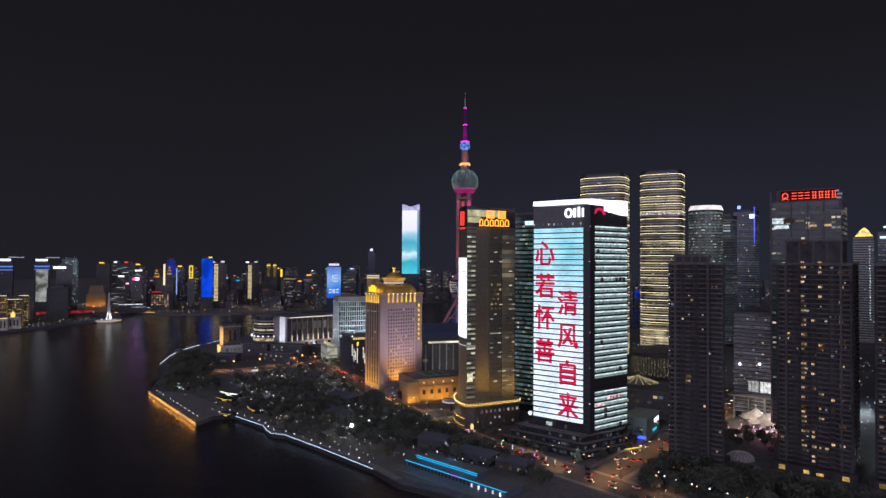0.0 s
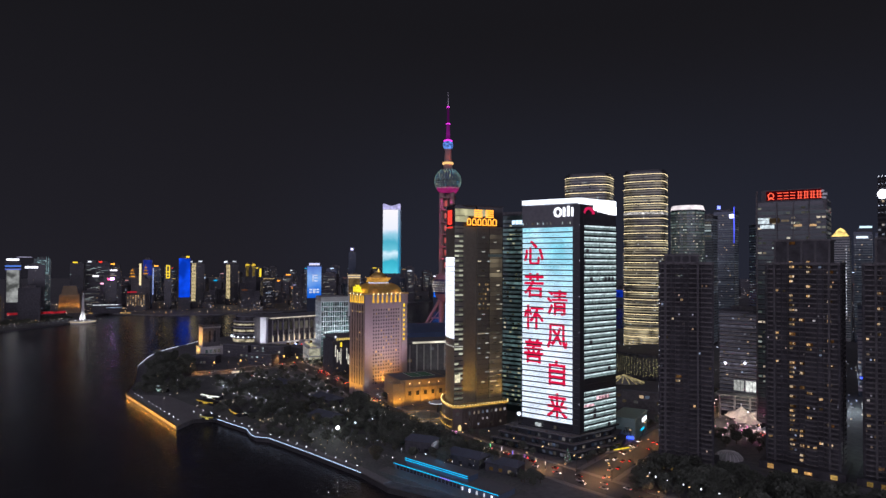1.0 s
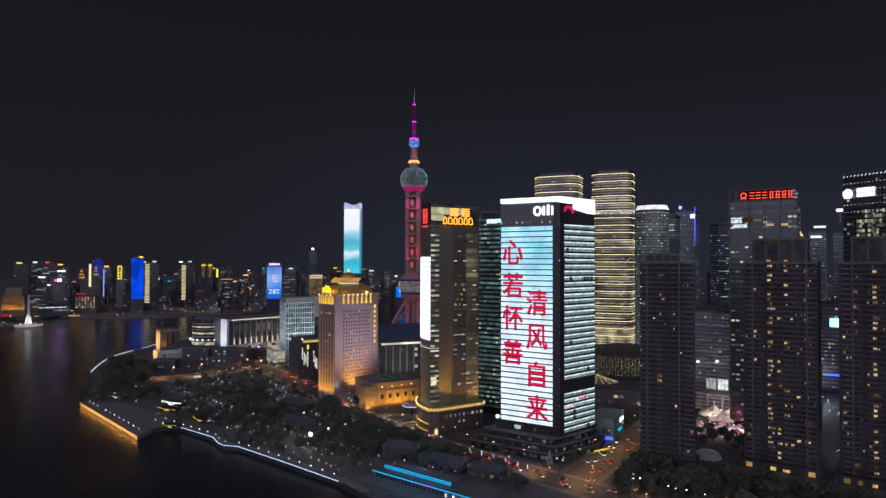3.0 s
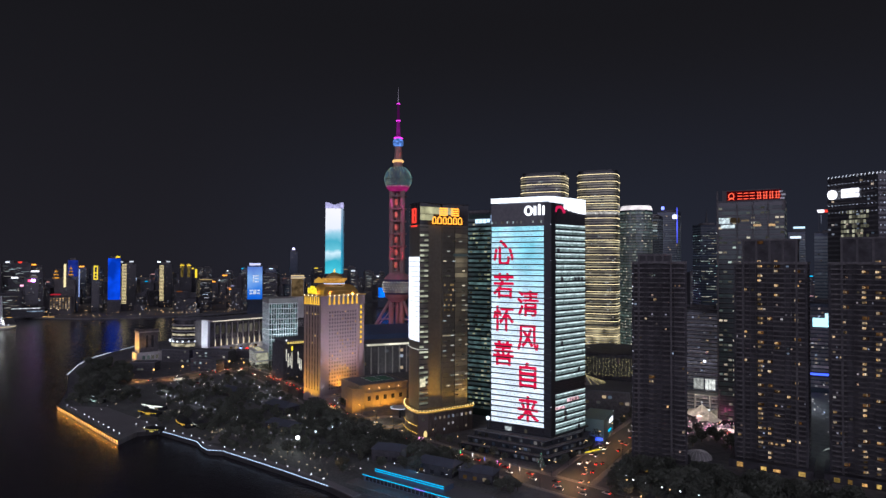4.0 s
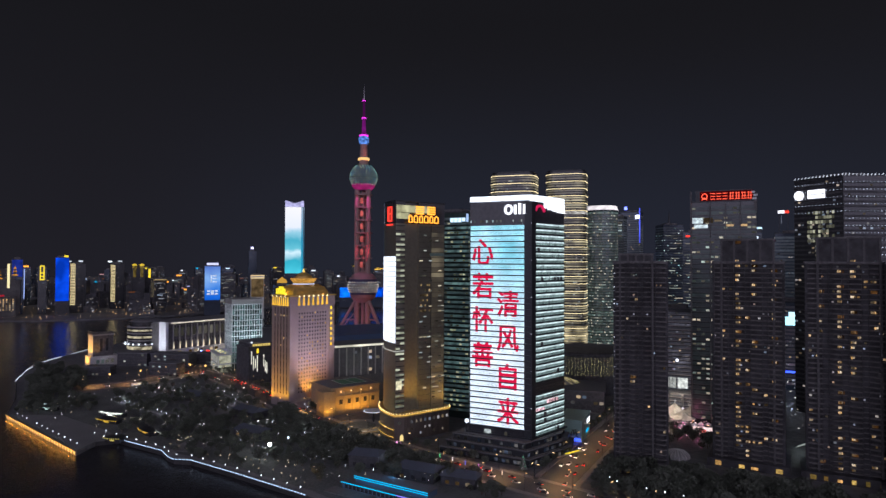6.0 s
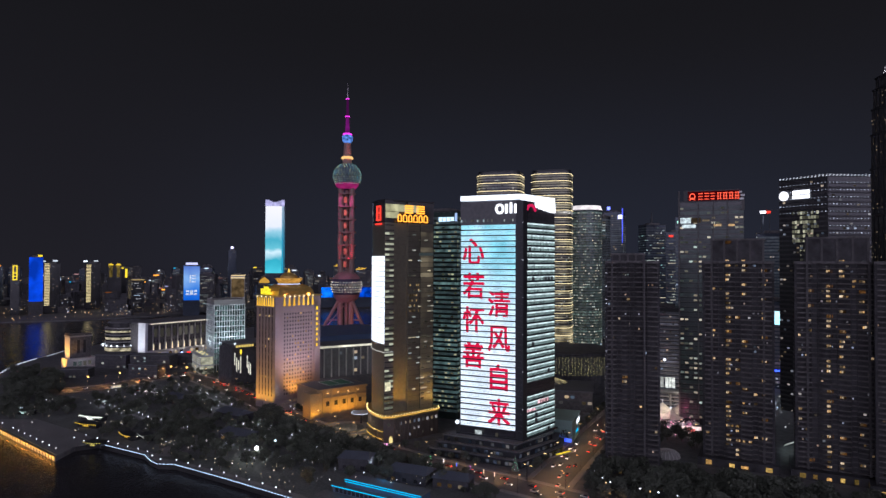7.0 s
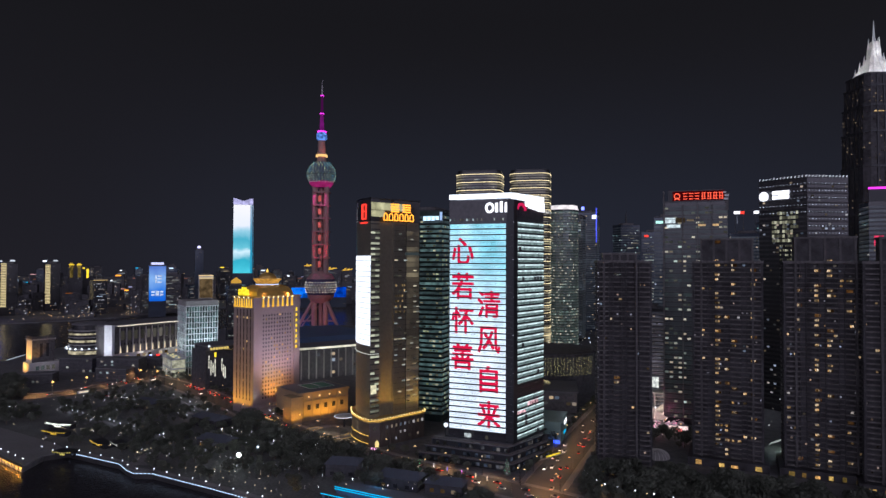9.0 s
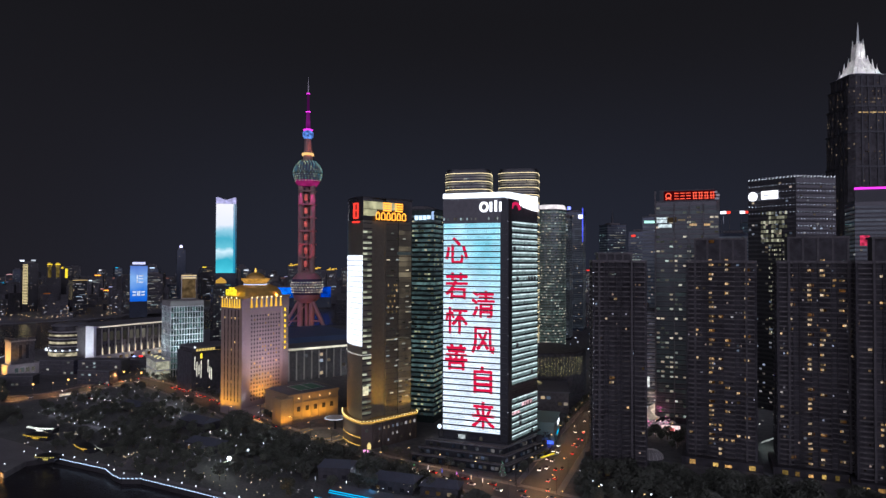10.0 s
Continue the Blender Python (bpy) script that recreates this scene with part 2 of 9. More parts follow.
TEAL_ROOF = surface("pale_green_metal_roof", (0.25, 0.38, 0.34), 0.5)

WARM_WINDOW = glow("warm_lit_window", srgb(255, 198, 118), 0.62, 0.05, 1.35, srgb(255, 232, 190), mottle=0.35, size=1.1)
DIM_WINDOW = glow("dim_lit_window", srgb(255, 220, 165), 0.22, 0.12, 2.0, srgb(205, 230, 255))
COOL_WINDOW = glow("cool_lit_window", srgb(215, 240, 235), 0.35, 0.1, 1.5, srgb(255, 240, 210))
YELLOW_LINE = glow("warm_white_light_strip", srgb(255, 232, 172), 1.3)
WHITE_SIGN = glow("white_light_box", (1.0, 1.0, 1.0), 1.6, lights=True)
RED_SIGN = glow("red_light_letters", (1.0, 0.055, 0.03), 1.1, lights=True)
ORANGE_SIGN = glow("orange_light_letters", (1.0, 0.36, 0.03), 1.9)
YELLOW_SIGN = glow("yellow_light_letters", (1.0, 0.72, 0.03), 1.0)
LAMP_WHITE = glow("white_lamp_globe", (0.92, 0.97, 1.0), 1.4, 0.4, 1.3)
LAMP_WARM = glow("sodium_lamp_head", (1.0, 0.62, 0.22), 2.6)
CYAN_LINE = glow("cyan_light_strip", (0.01, 0.52, 0.85), 1.1, lights=True)
BLUE_WHITE_LINE = glow("blue_white_light_strip", (0.62, 0.80, 1.0), 1.3)
GOLD_LINE = glow("golden_light_strip", (1.0, 0.60, 0.10), 1.3)
ORANGE_LINE = glow("orange_quay_light", (1.0, 0.42, 0.035), 3.4, lights=True)
RED_LAMP = glow("red_lamp", (1.0, 0.03, 0.02), 2.0)
BLUE_LAMP = glow("blue_lamp", (0.05, 0.10, 1.0), 2.2)
MAGENTA_LINE = glow("magenta_light_strip", (0.9, 0.05, 0.75), 1.2)


def water_material():
    m = bpy.data.materials.new("dark_river_water")
    m.use_nodes = True
    nodes, links = m.node_tree.nodes, m.node_tree.links
    b = nodes["Principled BSDF"]
    b.inputs["Base Color"].default_value = (0.032, 0.0300, 0.034, 1)
    b.inputs["Roughness"].default_value, b.inputs["IOR"].default_value, b.inputs["Specular IOR Level"].default_value = 0.12, 1.33, 0.15
    co = nodes.new("ShaderNodeTexCoord")
    small, large = nodes.new("ShaderNodeTexNoise"), nodes.new("ShaderNodeTexNoise")
    small.inputs["Scale"].default_value, small.inputs["Detail"].default_value = 0.55, 5
    large.inputs["Scale"].default_value, large.inputs["Detail"].default_value = 0.05, 3
    add, bp = nodes.new("ShaderNodeMath"), nodes.new("ShaderNodeBump")
    add.operation = "ADD"
    for n in (small, large):
        links.new(co.outputs["Object"], n.inputs["Vector"])
    links.new(small.outputs["Fac"], add.inputs[0])
    links.new(large.outputs["Fac"], add.inputs[1])
    links.new(add.outputs[0], bp.inputs["Height"])
    bp.inputs["Strength"].default_value, bp.inputs["Distance"].default_value = 0.4, 0.8
    links.new(bp.outputs[0], b.inputs["Normal"])
    return m


WATER = water_material()


# ---- lamps ----
def spot(name, at, target, colour, watts, angle=60, blend=0.6, size=0.5):
    d = bpy.data.lights.new(name, "SPOT")
    d.color, d.energy, d.spot_size, d.spot_blend, d.shadow_soft_size = colour, watts, radians(angle), blend, size
    ob = new(name, d)
    ob.matrix_basis = look(at, target)
    return ob


def bulb(name, at, colour, watts, size=0.4):
    d = bpy.data.lights.new(name, "POINT")
    d.color, d.energy, d.shadow_soft_size = colour, watts, size
    ob = new(name, d)
    ob.location = at
    return ob


# ---- window and band helpers ----
def wall_spans(poly):
    """The walls of an anticlockwise outline: start, end, length, heading."""
    out = []
    for i, a in enumerate(poly):
        b = poly[(i + 1) % len(poly)]
        out.append((a, b, math.dist(a, b), math.atan2(b[1] - a[1], b[0] - a[0])))
    return out


pane_meshes = {}


def pane_mesh(w, h, material, depth=0.12):
    key = (round(w, 2), round(h, 2), material.name, depth)
    if key not in pane_meshes:
        pane_meshes[key] = shared(Shape().box(0, w, -depth, 0.0, 0, h), "window", material)
    return pane_meshes[key]


def lit_windows(owner, spans, z0, floors, rise, bay, w, h, chance, material, most=40, off=0.06, seed=0):
    """Lit windows scattered over walls: the first ones as parts, the rest joined."""
    r = random.Random(seed)
    spots = []
    for a, b, length, heading in spans:
        n = max(int(length / bay), 1)
        step = length / n
        for fl in range(floors):
            for k in range(n):
                if r.random() < chance:
                    spots.append((a, heading, k * step + (step - w) / 2, z0 + fl * rise))
    r.shuffle(spots)
    rest = Shape()
    for i, (a, heading, s, z) in enumerate(spots):
        c, sn = math.cos(heading), math.sin(heading)
        x, y = a[0] + c * s + sn * off, a[1] + sn * s - c * off
        if i < most:
            part("window", pane_mesh(w, h, material), material, owner, at=(x, y, z), turn=heading)
        else:
            p = [(x, y), (x + c * w, y + sn * w), (x + c * w - sn * 0.1, y + sn * w + c * 0.1), (x - sn * 0.1, y + c * 0.1)]
            rest.prism(p, z, z + h)
    if rest.v:
        tagged(part("lit_glazing", rest, material, owner), kind="stuff")


def slabs(owner, name, poly, z0, rise, count, thick, material, joined=False):
    """One thin band round the outline for each floor, all on one mesh; joined where they are too far to tell apart."""
    if joined:
        s = Shape()
        for k in range(count):
            s.prism(poly, z0 + k * rise, z0 + k * rise + thick)
        tagged(part(name, s, material, owner), kind="stuff")
        return
    me = shared(Shape().prism(poly, 0, thick), name, material)
    for k in range(count):
        part(name, me, material, owner, at=(0, 0, z0 + k * rise))


def strokes(rects, depth=0.3):
    """Flat bars in an upright plane that faces -y: (x0, x1, z0, z1)."""
    s = Shape()
    for x0, x1, z0, z1 in rects:
        s.box(x0, x1, -depth, 0, z0, z1)
    return s


# ---- river, land, roads ----
SHORE = [(3000, 240), (-120, 268), (-200, 296), (-262, 290), (-294, 300), (-352, 309), (-402, 315.5), (-413, 311.5), (-422, 314), (-437, 321.5), (-490, 326.5), (-499, 314), (-489, 293),
         (-643, 332), (-700, 372), (-797, 427), (-852, 470), (-900, 519), (-924, 558), (-968, 636), (-1000, 760), (-990, 900), (-930, 1040), (-780, 1150), (-500, 1260), (0, 1330), (4500, 1500)]
FAR_SHORE = [(-700, -4500), (-1090, -200), (-1250, 200), (-1349, 421), (-1402, 535), (-1450, 636), (-1456, 690), (-1620, 760), (-1640, 800), (-1500, 846), (-1400, 960), (-1340, 1100), (-1330, 1400), (-1320, 1880), (-1000, 2020), (0, 2200), (4500, 2600)]
setting("water", Shape().box(-4900, 4900, -4900, 4900, -9, -3), WATER, "dark river water with coloured light streaks", "river")
setting("ground", Shape().prism(list(reversed(SHORE)) + [(4500, 240)], -8, 0), CITY_GROUND, "dark city ground behind a stone quay", "ground")
setting("ground", Shape().prism(FAR_SHORE + [(4500, 4900), (-4900, 4900), (-4900, -4500)], -8, 0), CITY_GROUND, "dark ground of the far river bank", "ground")

DARK_SHEET = surface("dark_quay_sheet", (0.05, 0.048, 0.048), 0.45, 0, 1.0, 0.1, 0.4, 0.3, spec=0.25)


def ribbon(points, width, z0, z1):
    """A strip of ground of some width along a line."""
    s, left, right = Shape(), [], []
    for i, p in enumerate(points):
        a, b = Vector(points[max(i - 1, 0)]), Vector(points[min(i + 1, len(points) - 1)])
        d = (b - a).normalized()
        left.append((p[0] - d.y * width / 2, p[1] + d.x * width / 2))
        right.append((p[0] + d.y * width / 2, p[1] - d.x * width / 2))
    for i in range(len(points) - 1):
        s.prism([right[i], right[i + 1], left[i + 1], left[i]], z0, z1)
    return s


def along(points, step, start=0.0, side=0.0):
    """Places every step metres along a line, moved to its left by side, with the heading."""
    out, carry = [], start
    for a, b in zip(points, points[1:]):
        length = math.dist(a, b)
        d = ((b[0] - a[0]) / length, (b[1] - a[1]) / length)
        s = carry
        while s < length:
            out.append((a[0] + d[0] * s - d[1] * side, a[1] + d[1] * s + d[0] * side, math.atan2(d[1], d[0])))
            s += step
        carry = s - length
    return out


AVENUE = [(-676, 564), (-604, 542), (-510, 500), (-421, 452), (-360, 424), (-316, 407), (-245, 387), (-176, 372), (-120, 360), (40, 352), (400, 350)]
CROSS = [(-172, 376), (-169, 464), (-162, 590), (-150, 760), (-140, 900)]
WEST = [(-700, 432), (-672, 470), (-666, 553)]
for line, wide in ((AVENUE, 21), (CROSS, 22), (WEST, 24)):
    setting("road", ribbon(line, wide, -0.5, 0.05 + 0.004 * wide), ASPHALT, "lamp-lit asphalt city road", "road")
for line, wide in ((AVENUE, 21), (CROSS, 22), (WEST, 24)):
    for side in (-1, 1):
        edge = [(x, y) for x, y, _ in along(line, 30, 8, side * (wide / 2 + 2.2))]
        setting("pavement", ribbon(edge, 3.6, -0.4, 0.3), PAVING, "grey granite pavement with kerb", "pavement")
PARK = [(-292, 303), (-262, 300), (-200, 306), (-190, 350), (-245, 370), (-316, 390), (-421, 434), (-510, 482), (-604, 540), (-650, 560), (-664, 470), (-690, 428), (-790, 432), (-700, 378), (-643, 338), (-500, 330), (-437, 325), (-404, 319)]
setting("ground", Shape().prism(list(reversed(PARK)), -0.4, 0.12), PARK_GROUND, "dark riverside park lawn and soil", "ground")
PIER = [(-640, 333), (-491.5, 295.2), (-500, 314), (-492, 328), (-520, 338), (-600, 352)]
setting("pavement", Shape().prism(PIER, -0.4, 0.4), PAVING, "broad grey stone riverside terrace", "pavement")
setting("pavement", ribbon([(-490, 329), (-437, 324.5), (-422, 317.5), (-404, 318.5), (-352, 312.5), (-294, 303.5), (-268, 296)], 5.5, -0.3, 0.42), PAVING, "stone promenade along the quay", "pavement")


# dark sheet added over the quay sides, its colour standing in for shade
for line in (SHORE[1:12], SHORE[13:22]):
    setting("quay_wall", ribbon(line, 0.7, -3.6, 0.16), DARK_SHEET, "dark sheet over the stone quay wall, in place of shade", "quay wall")


# ---- tower with the text screen ----
def text_mesh(ch, width, height, material, depth=0.35, bold=0.0):
    c = bpy.data.curves.new("text_stroke", "FONT")
    c.body, c.extrude, c.offset, c.resolution_u = ch, 0.02, bold, 3
    ob = bpy.data.objects.new("text_stroke", c)
    scene.collection.objects.link(ob)
    me = bpy.data.meshes.new_from_object(ob.evaluated_get(bpy.context.evaluated_depsgraph_get()))
    bpy.data.objects.remove(ob)
    co = np.empty(len(me.vertices) * 3)
    me.vertices.foreach_get("co", co)
    co = co.reshape(-1, 3)
    lo, hi = co.min(0), co.max(0)
    xs = (co[:, 0] - (lo[0] + hi[0]) / 2) / (hi[0] - lo[0]) * width
    zs = (co[:, 1] - (lo[1] + hi[1]) / 2) / (hi[1] - lo[1]) * height
    ys = -(co[:, 2] - lo[2]) / max(hi[2] - lo[2], 1e-6) * depth
    me.vertices.foreach_set("co", np.stack([xs, ys, zs], 1).ravel())
    me.update()
    # strokes made bolder by laying them side by side
    out, flat = Shape(), np.stack([xs, ys, zs], 1)
    faces = [tuple(f.vertices) for f in me.polygons]
    for k, (sx, sz) in enumerate(((0, 0), (-0.32, -0.18), (0.32, 0.18), (0.3, -0.3), (-0.3, 0.3))):
        out.add(flat + np.array([sx, -0.012 * k, sz]), faces)
    return shared(out, "character", material)


def screen_material():
    """White screen strips with pale cyan clouds in the upper half."""
    m = glow("screen_light", (1, 1, 1), 1.12, mottle=0.18, size=0.12, lights=True)
    nodes, links = m.node_tree.nodes, m.node_tree.links
    e = next(n for n in nodes if n.type == "EMISSION")
    geo, sep, tex = nodes.new("ShaderNodeNewGeometry"), nodes.new("ShaderNodeSeparateXYZ"), nodes.new("ShaderNodeTexNoise")
    tex.inputs["Scale"].default_value, tex.inputs["Detail"].default_value = 0.035, 3
    up, mul, mix = nodes.new("ShaderNodeMapRange"), nodes.new("ShaderNodeMath"), nodes.new("ShaderNodeMix")
    links.new(geo.outputs["Position"], sep.inputs[0])
    links.new(geo.outputs["Position"], tex.inputs["Vector"])
    links.new(sep.outputs["Z"], up.inputs["Value"])
    up.inputs["From Min"].default_value, up.inputs["From Max"].default_value = 70, 165
    up.inputs["To Min"].default_value, up.inputs["To Max"].default_value = 0.1, 1.75
    mul.operation = "MULTIPLY"
    links.new(up.outputs[0], mul.inputs[0])
    links.new(tex.outputs["Fac"], mul.inputs[1])
    mix.data_type = "RGBA"
    links.new(mul.outputs[0], mix.inputs["Factor"])
    mix.inputs["A"].default_value, mix.inputs["B"].default_value = (0.86, 0.95, 1.0, 1), (0.17, 0.62, 0.70, 1)
    links.new(mix.outputs["Result"], e.inputs["Color"])
    return m


def screen_tower():
    t = thing("office_tower", "dark glass office tower with a red and white text screen", "tower", -245, 421.5)
    a, b, c, d = (0, 0), (45.4, 0.5), (57, 40.5), (11.5, 40)
    body = [a, b, c, d]
    part("wall", Shape().prism(body, 0, 175.6), DARK_GLASS, t)
    part("roof", Shape().prism(grown(body, -3), 175.6, 178.4), ROOFING, t)
    # front: screen strips between dark fins
    screen = screen_material()
    floors, z0, z1 = 36, 19.5, 160.2
    rise = (z1 - z0) / floors
    strip = shared(Shape().box(0.6, 40.6, -0.5, 0, 0, rise * 0.78), "screen_strip", screen)
    fin = shared(Shape().box(0.3, 45.2, -1.25, 0, 0, rise * 0.22), "fin", DARK_METAL)
    lines = shared(Shape().box(0.6, 40.6, -0.56, -0.5, 0, 0.10), "strip_joint", DARK_METAL)
    for k in range(floors):
        z = z0 + k * rise
        part("screen_strip", strip, screen, t, at=(0, 0, z))
        part("fin", fin, DARK_METAL, t, at=(0, 0, z - rise * 0.22))
        for j in (0.27, 0.53):
            part("strip_joint", lines, DARK_METAL, t, at=(0, 0, z + rise * j))
    red = glow("screen_red_text", (0.80, 0.010, 0.060), 0.80)
    for ch, x, z in (("心", 10.2, 141), ("若", 10.2, 117), ("怀", 10.2, 93.5), ("善", 10.2, 69), ("清", 29.0, 105), ("风", 29.0, 81), ("自", 29.0, 54.5), ("来", 29.2, 31)):
        part("character", text_mesh(ch, 12.5 if ch == "自" else 15.5, 17.5, red), red, t, "red Chinese character on the screen", at=(x, -0.62, z))
    # corner pier with small lamps
    part("corner_pier", Shape().prism([(41.2, -0.9), (46.2, -0.4), (47.6, 4.4), (46.4, 4.9), (41.2, 0.4)], 14, 175.6), DARK_METAL, t)
    dot = shared(Shape().ball((0, 0, 0), 0.28, 6, 4), "corner_lamp", LAMP_WHITE)
    for k in range(17):
        if k % 3 == 1:
            part("corner_lamp", dot, LAMP_WHITE, t, at=(46.1, -0.9, 26 + k * 8.4))
    # light band round the top
    band = glow("roof_band_light", (0.92, 0.98, 1.0), 1.5, mottle=0.12, size=0.15, lights=True)
    part("light_band", Shape().add([(0, -0.4, 176.6), (44.6, 0.1, 176.6), (44.6, 0.1, 180), (0, -0.4, 180), (0, 2, 176.6), (44.6, 2.4, 176.6), (44.6, 2.4, 180), (0, 2, 180)],
         [(0, 1, 2, 3), (1, 5, 6, 2), (4, 0, 3, 7), (3, 2, 6, 7), (5, 4, 7, 6), (0, 4, 5, 1)]), band, t)
    side = math.atan2(40, 11.6)
    length = math.hypot(40, 11.6)
    part("light_band", Shape().box(1.0, length, -0.4, 2, 175.6, 180), band, t, at=(45.4, 0.5, 0), turn=side)
    part("parapet", Shape().box(-45, 0, 0, 1.5, 175.6, 180), DARK_METAL, t, at=(57, 40.4, 0))
    part("parapet", Shape().box(0, 41.5, 0, 1.5, 175.6, 180), DARK_METAL, t, at=(1.6, 0, 0), turn=side)
    # crown windows and logo on the front, seen as plain shapes
    logo = Shape()
    logo.path([(29.4 + 2.5 * math.cos(radians(k)), -0.6, 170.2 + 2.9 * math.sin(radians(k))) for k in range(0, 361, 24)], 0.8)
    for x0, x1, za, zb in ((33.4, 35.0, 167.0, 173.4), (36.7, 38.3, 167.0, 174.4), (40.0, 41.6, 167.0, 173.4)):
        logo.box(x0, x1, -0.9, 0, za, zb)
    part("logo", logo, WHITE_SIGN, t, "white light logo of plain shapes")
    lit_windows(t, [((0, 0), (45.4, 0.5), 45.4, 0.011)], 161.6, 1, 3, 1.5, 1.0, 1.6, 0.5, COOL_WINDOW, 24, 0.12, 3)
    # side face: light strips floor by floor
    lit = glow("office_floor_light", srgb(186, 214, 204), 0.46, 0.6, 1.2, mottle=0.7, size=0.9)
    bright = glow("ceiling_light_line", srgb(222, 243, 236), 0.95, mottle=0.35, size=0.25)
    n, za, zb = 36, 14.6, 162
    r2 = (zb - za) / n
    low = shared(Shape().box(2.6, length - 0.3, -0.25, 0, 0, r2 * 0.42), "window_strip", lit)
    high = shared(Shape().box(2.6, length - 0.3, -0.3, 0, 0, r2 * 0.24), "light_line", bright)
    ledge = shared(Shape().box(1.6, length, -0.75, 0, 0, r2 * 0.30), "spandrel", DARK_METAL)
    dark_floor = shared(Shape().box(2.6, length - 0.3, -0.25, 0, 0, r2 * 0.6), "louvre", DARK_METAL)
    r = random.Random(5)
    mull = shared(Shape().box(-0.16, 0.16, -0.5, 0, 0, r2 * 0.58), "mullion", DARK_METAL)
    shade = shared(Shape().box(0, 3.2, -0.36, 0, 0, r2 * 0.58), "blind", DARK_CONCRETE)
    cx, sx = math.cos(side), math.sin(side)
    for k in range(n):
        z = za + k * r2
        part("spandrel", ledge, DARK_METAL, t, at=(45.4, 0.5, z - r2 * 0.3), turn=side)
        if k in (7, 8):
            part("louvre", dark_floor, DARK_METAL, t, at=(45.4, 0.5, z), turn=side)
            continue
        part("window_strip", low, lit, t, at=(45.4, 0.5, z), turn=side)
        part("light_line", high, bright, t, at=(45.4, 0.5, z + r2 * 0.43), turn=side)
        for j in range(1, 10):
            if r.random() < 0.14:
                s = 2.6 + j * 3.9
                part("mullion", mull, DARK_METAL, t, at=(45.4 + cx * s, 0.5 + sx * s, z), turn=side)
        for j in range(9):
            if r.random() < (0.5 if k == 26 and j > 4 else 0.025):
                s = 3.0 + j * 4.1
                part("blind", shade, DARK_CONCRETE, t, at=(45.4 + cx * s, 0.5 + sx * s, z), turn=side)
    sign = Shape()
    for x0, x1, z0 in ((15.5, 20.0, 171.8), (20.2, 25.6, 170.9), (25.8, 31.6, 170.2), (31.8, 36.2, 169.6), (36.4, 41.3, 169.4)):
        sign.box(x0, x1, -0.95, 0, z0, 175.4)
    part("sign", sign, WHITE_SIGN, t, "white light sign of plain bars", at=(45.4, 0.5, 0), turn=side)
    part("sign_mark", Shape().path([(9.8 + 5.4 * math.cos(radians(k)), -0.6, 168.4 + 4.6 * math.sin(radians(k))) for k in range(8, 173, 16)], 1.0), glow("dim_red_arc", (0.75, 0.02, 0.10), 0.75), t, "dim red light arc", at=(45.4, 0.5, 0), turn=side)
    # pink reflections put in as glowing strips, and a white globe lamp at the podium's corner
    pink = glow("pink_reflection_glow", srgb(255, 200, 200), 0.8, mottle=0.9, size=0.35)
    part("advert_strip", Shape().box(3.0, 16.5, -0.42, -0.26, za + 4.05 * r2, za + 4.5 * r2), pink, t, "pale pink reflection on glass, put in as a glowing strip", at=(45.4, 0.5, 0), turn=side)
    part("advert_strip", Shape().box(19.0, 33.5, -0.42, -0.26, za + 5.0 * r2, za + 5.6 * r2), pink, t, "pale pink reflection on glass, put in as a glowing strip", at=(45.4, 0.5, 0), turn=side)
    part("globe_lamp", Shape().ball((-1.2, -2.2, 21.4), 1.5, 16, 10), glow("big_globe_light", (0.86, 0.95, 1.0), 1.3), t, "large white globe lamp")
    part("lamp_stem", Shape().tube((-1.6, -2.4, 13.4), (-1.6, -2.4, 19.6), 0.25, n=8), DARK_METAL, t)
    # podium of three set-back terraces with rails and dim lit fronts
    pod = [(-16, -15), (50, -17), (66, 26), (62, 48), (-12, 46)]
    front = glow("dim_terrace_light", srgb(215, 205, 190), 0.09, 0.2, 2.0, srgb(150, 175, 215), mottle=0.9, size=0.3)
    rail = glow("terrace_rail_light", srgb(205, 185, 165), 0.10, mottle=0.9, size=0.25)
    for k, (inset, z0, z1) in enumerate(((0, 0, 4.6), (-3.4, 4.6, 9.0), (-6.8, 9.0, 13.0))):
        tier = grown(pod, inset)
        part("podium", Shape().prism(tier, z0, z1), DARK_METAL, t)
        part("podium_roof", Shape().prism(grown(tier, 0.7), z1, z1 + 0.4), ROOFING, t)
        rim = grown(tier, 0.5)
        part("terrace_rail", Shape().path([(*rim[0], z1 + 1.3), (*rim[1], z1 + 1.3), (*rim[2], z1 + 1.3)], 0.12), rail, t)
        lit_windows(t, wall_spans(tier)[:2], z0 + 1.0, 1, 4, 2.7, 2.3, 2.2, 0.5, front, 30, 0.08, 8 + k)
        lit_windows(t, wall_spans(tier)[:2], z0 + 1.4, 1, 4, 5.4, 1.2, 1.0, 0.16, DIM_WINDOW, 8, 0.14, 18 + k)
    part("soffit", Shape().prism(grown(body, 1.6), 13.4, 14.3), DARK_METAL, t)
    part("lobby_light", Shape().box(12, 17, -1.75, -1.62, 14.4, 17.2), glow("lobby_panel_light", srgb(225, 235, 225), 0.55, mottle=0.6, size=0.5), t)
    part("lobby_light", Shape().box(27, 29, -1.75, -1.62, 14.4, 17.0), COOL_WINDOW, t)
    return t


screen_tower()


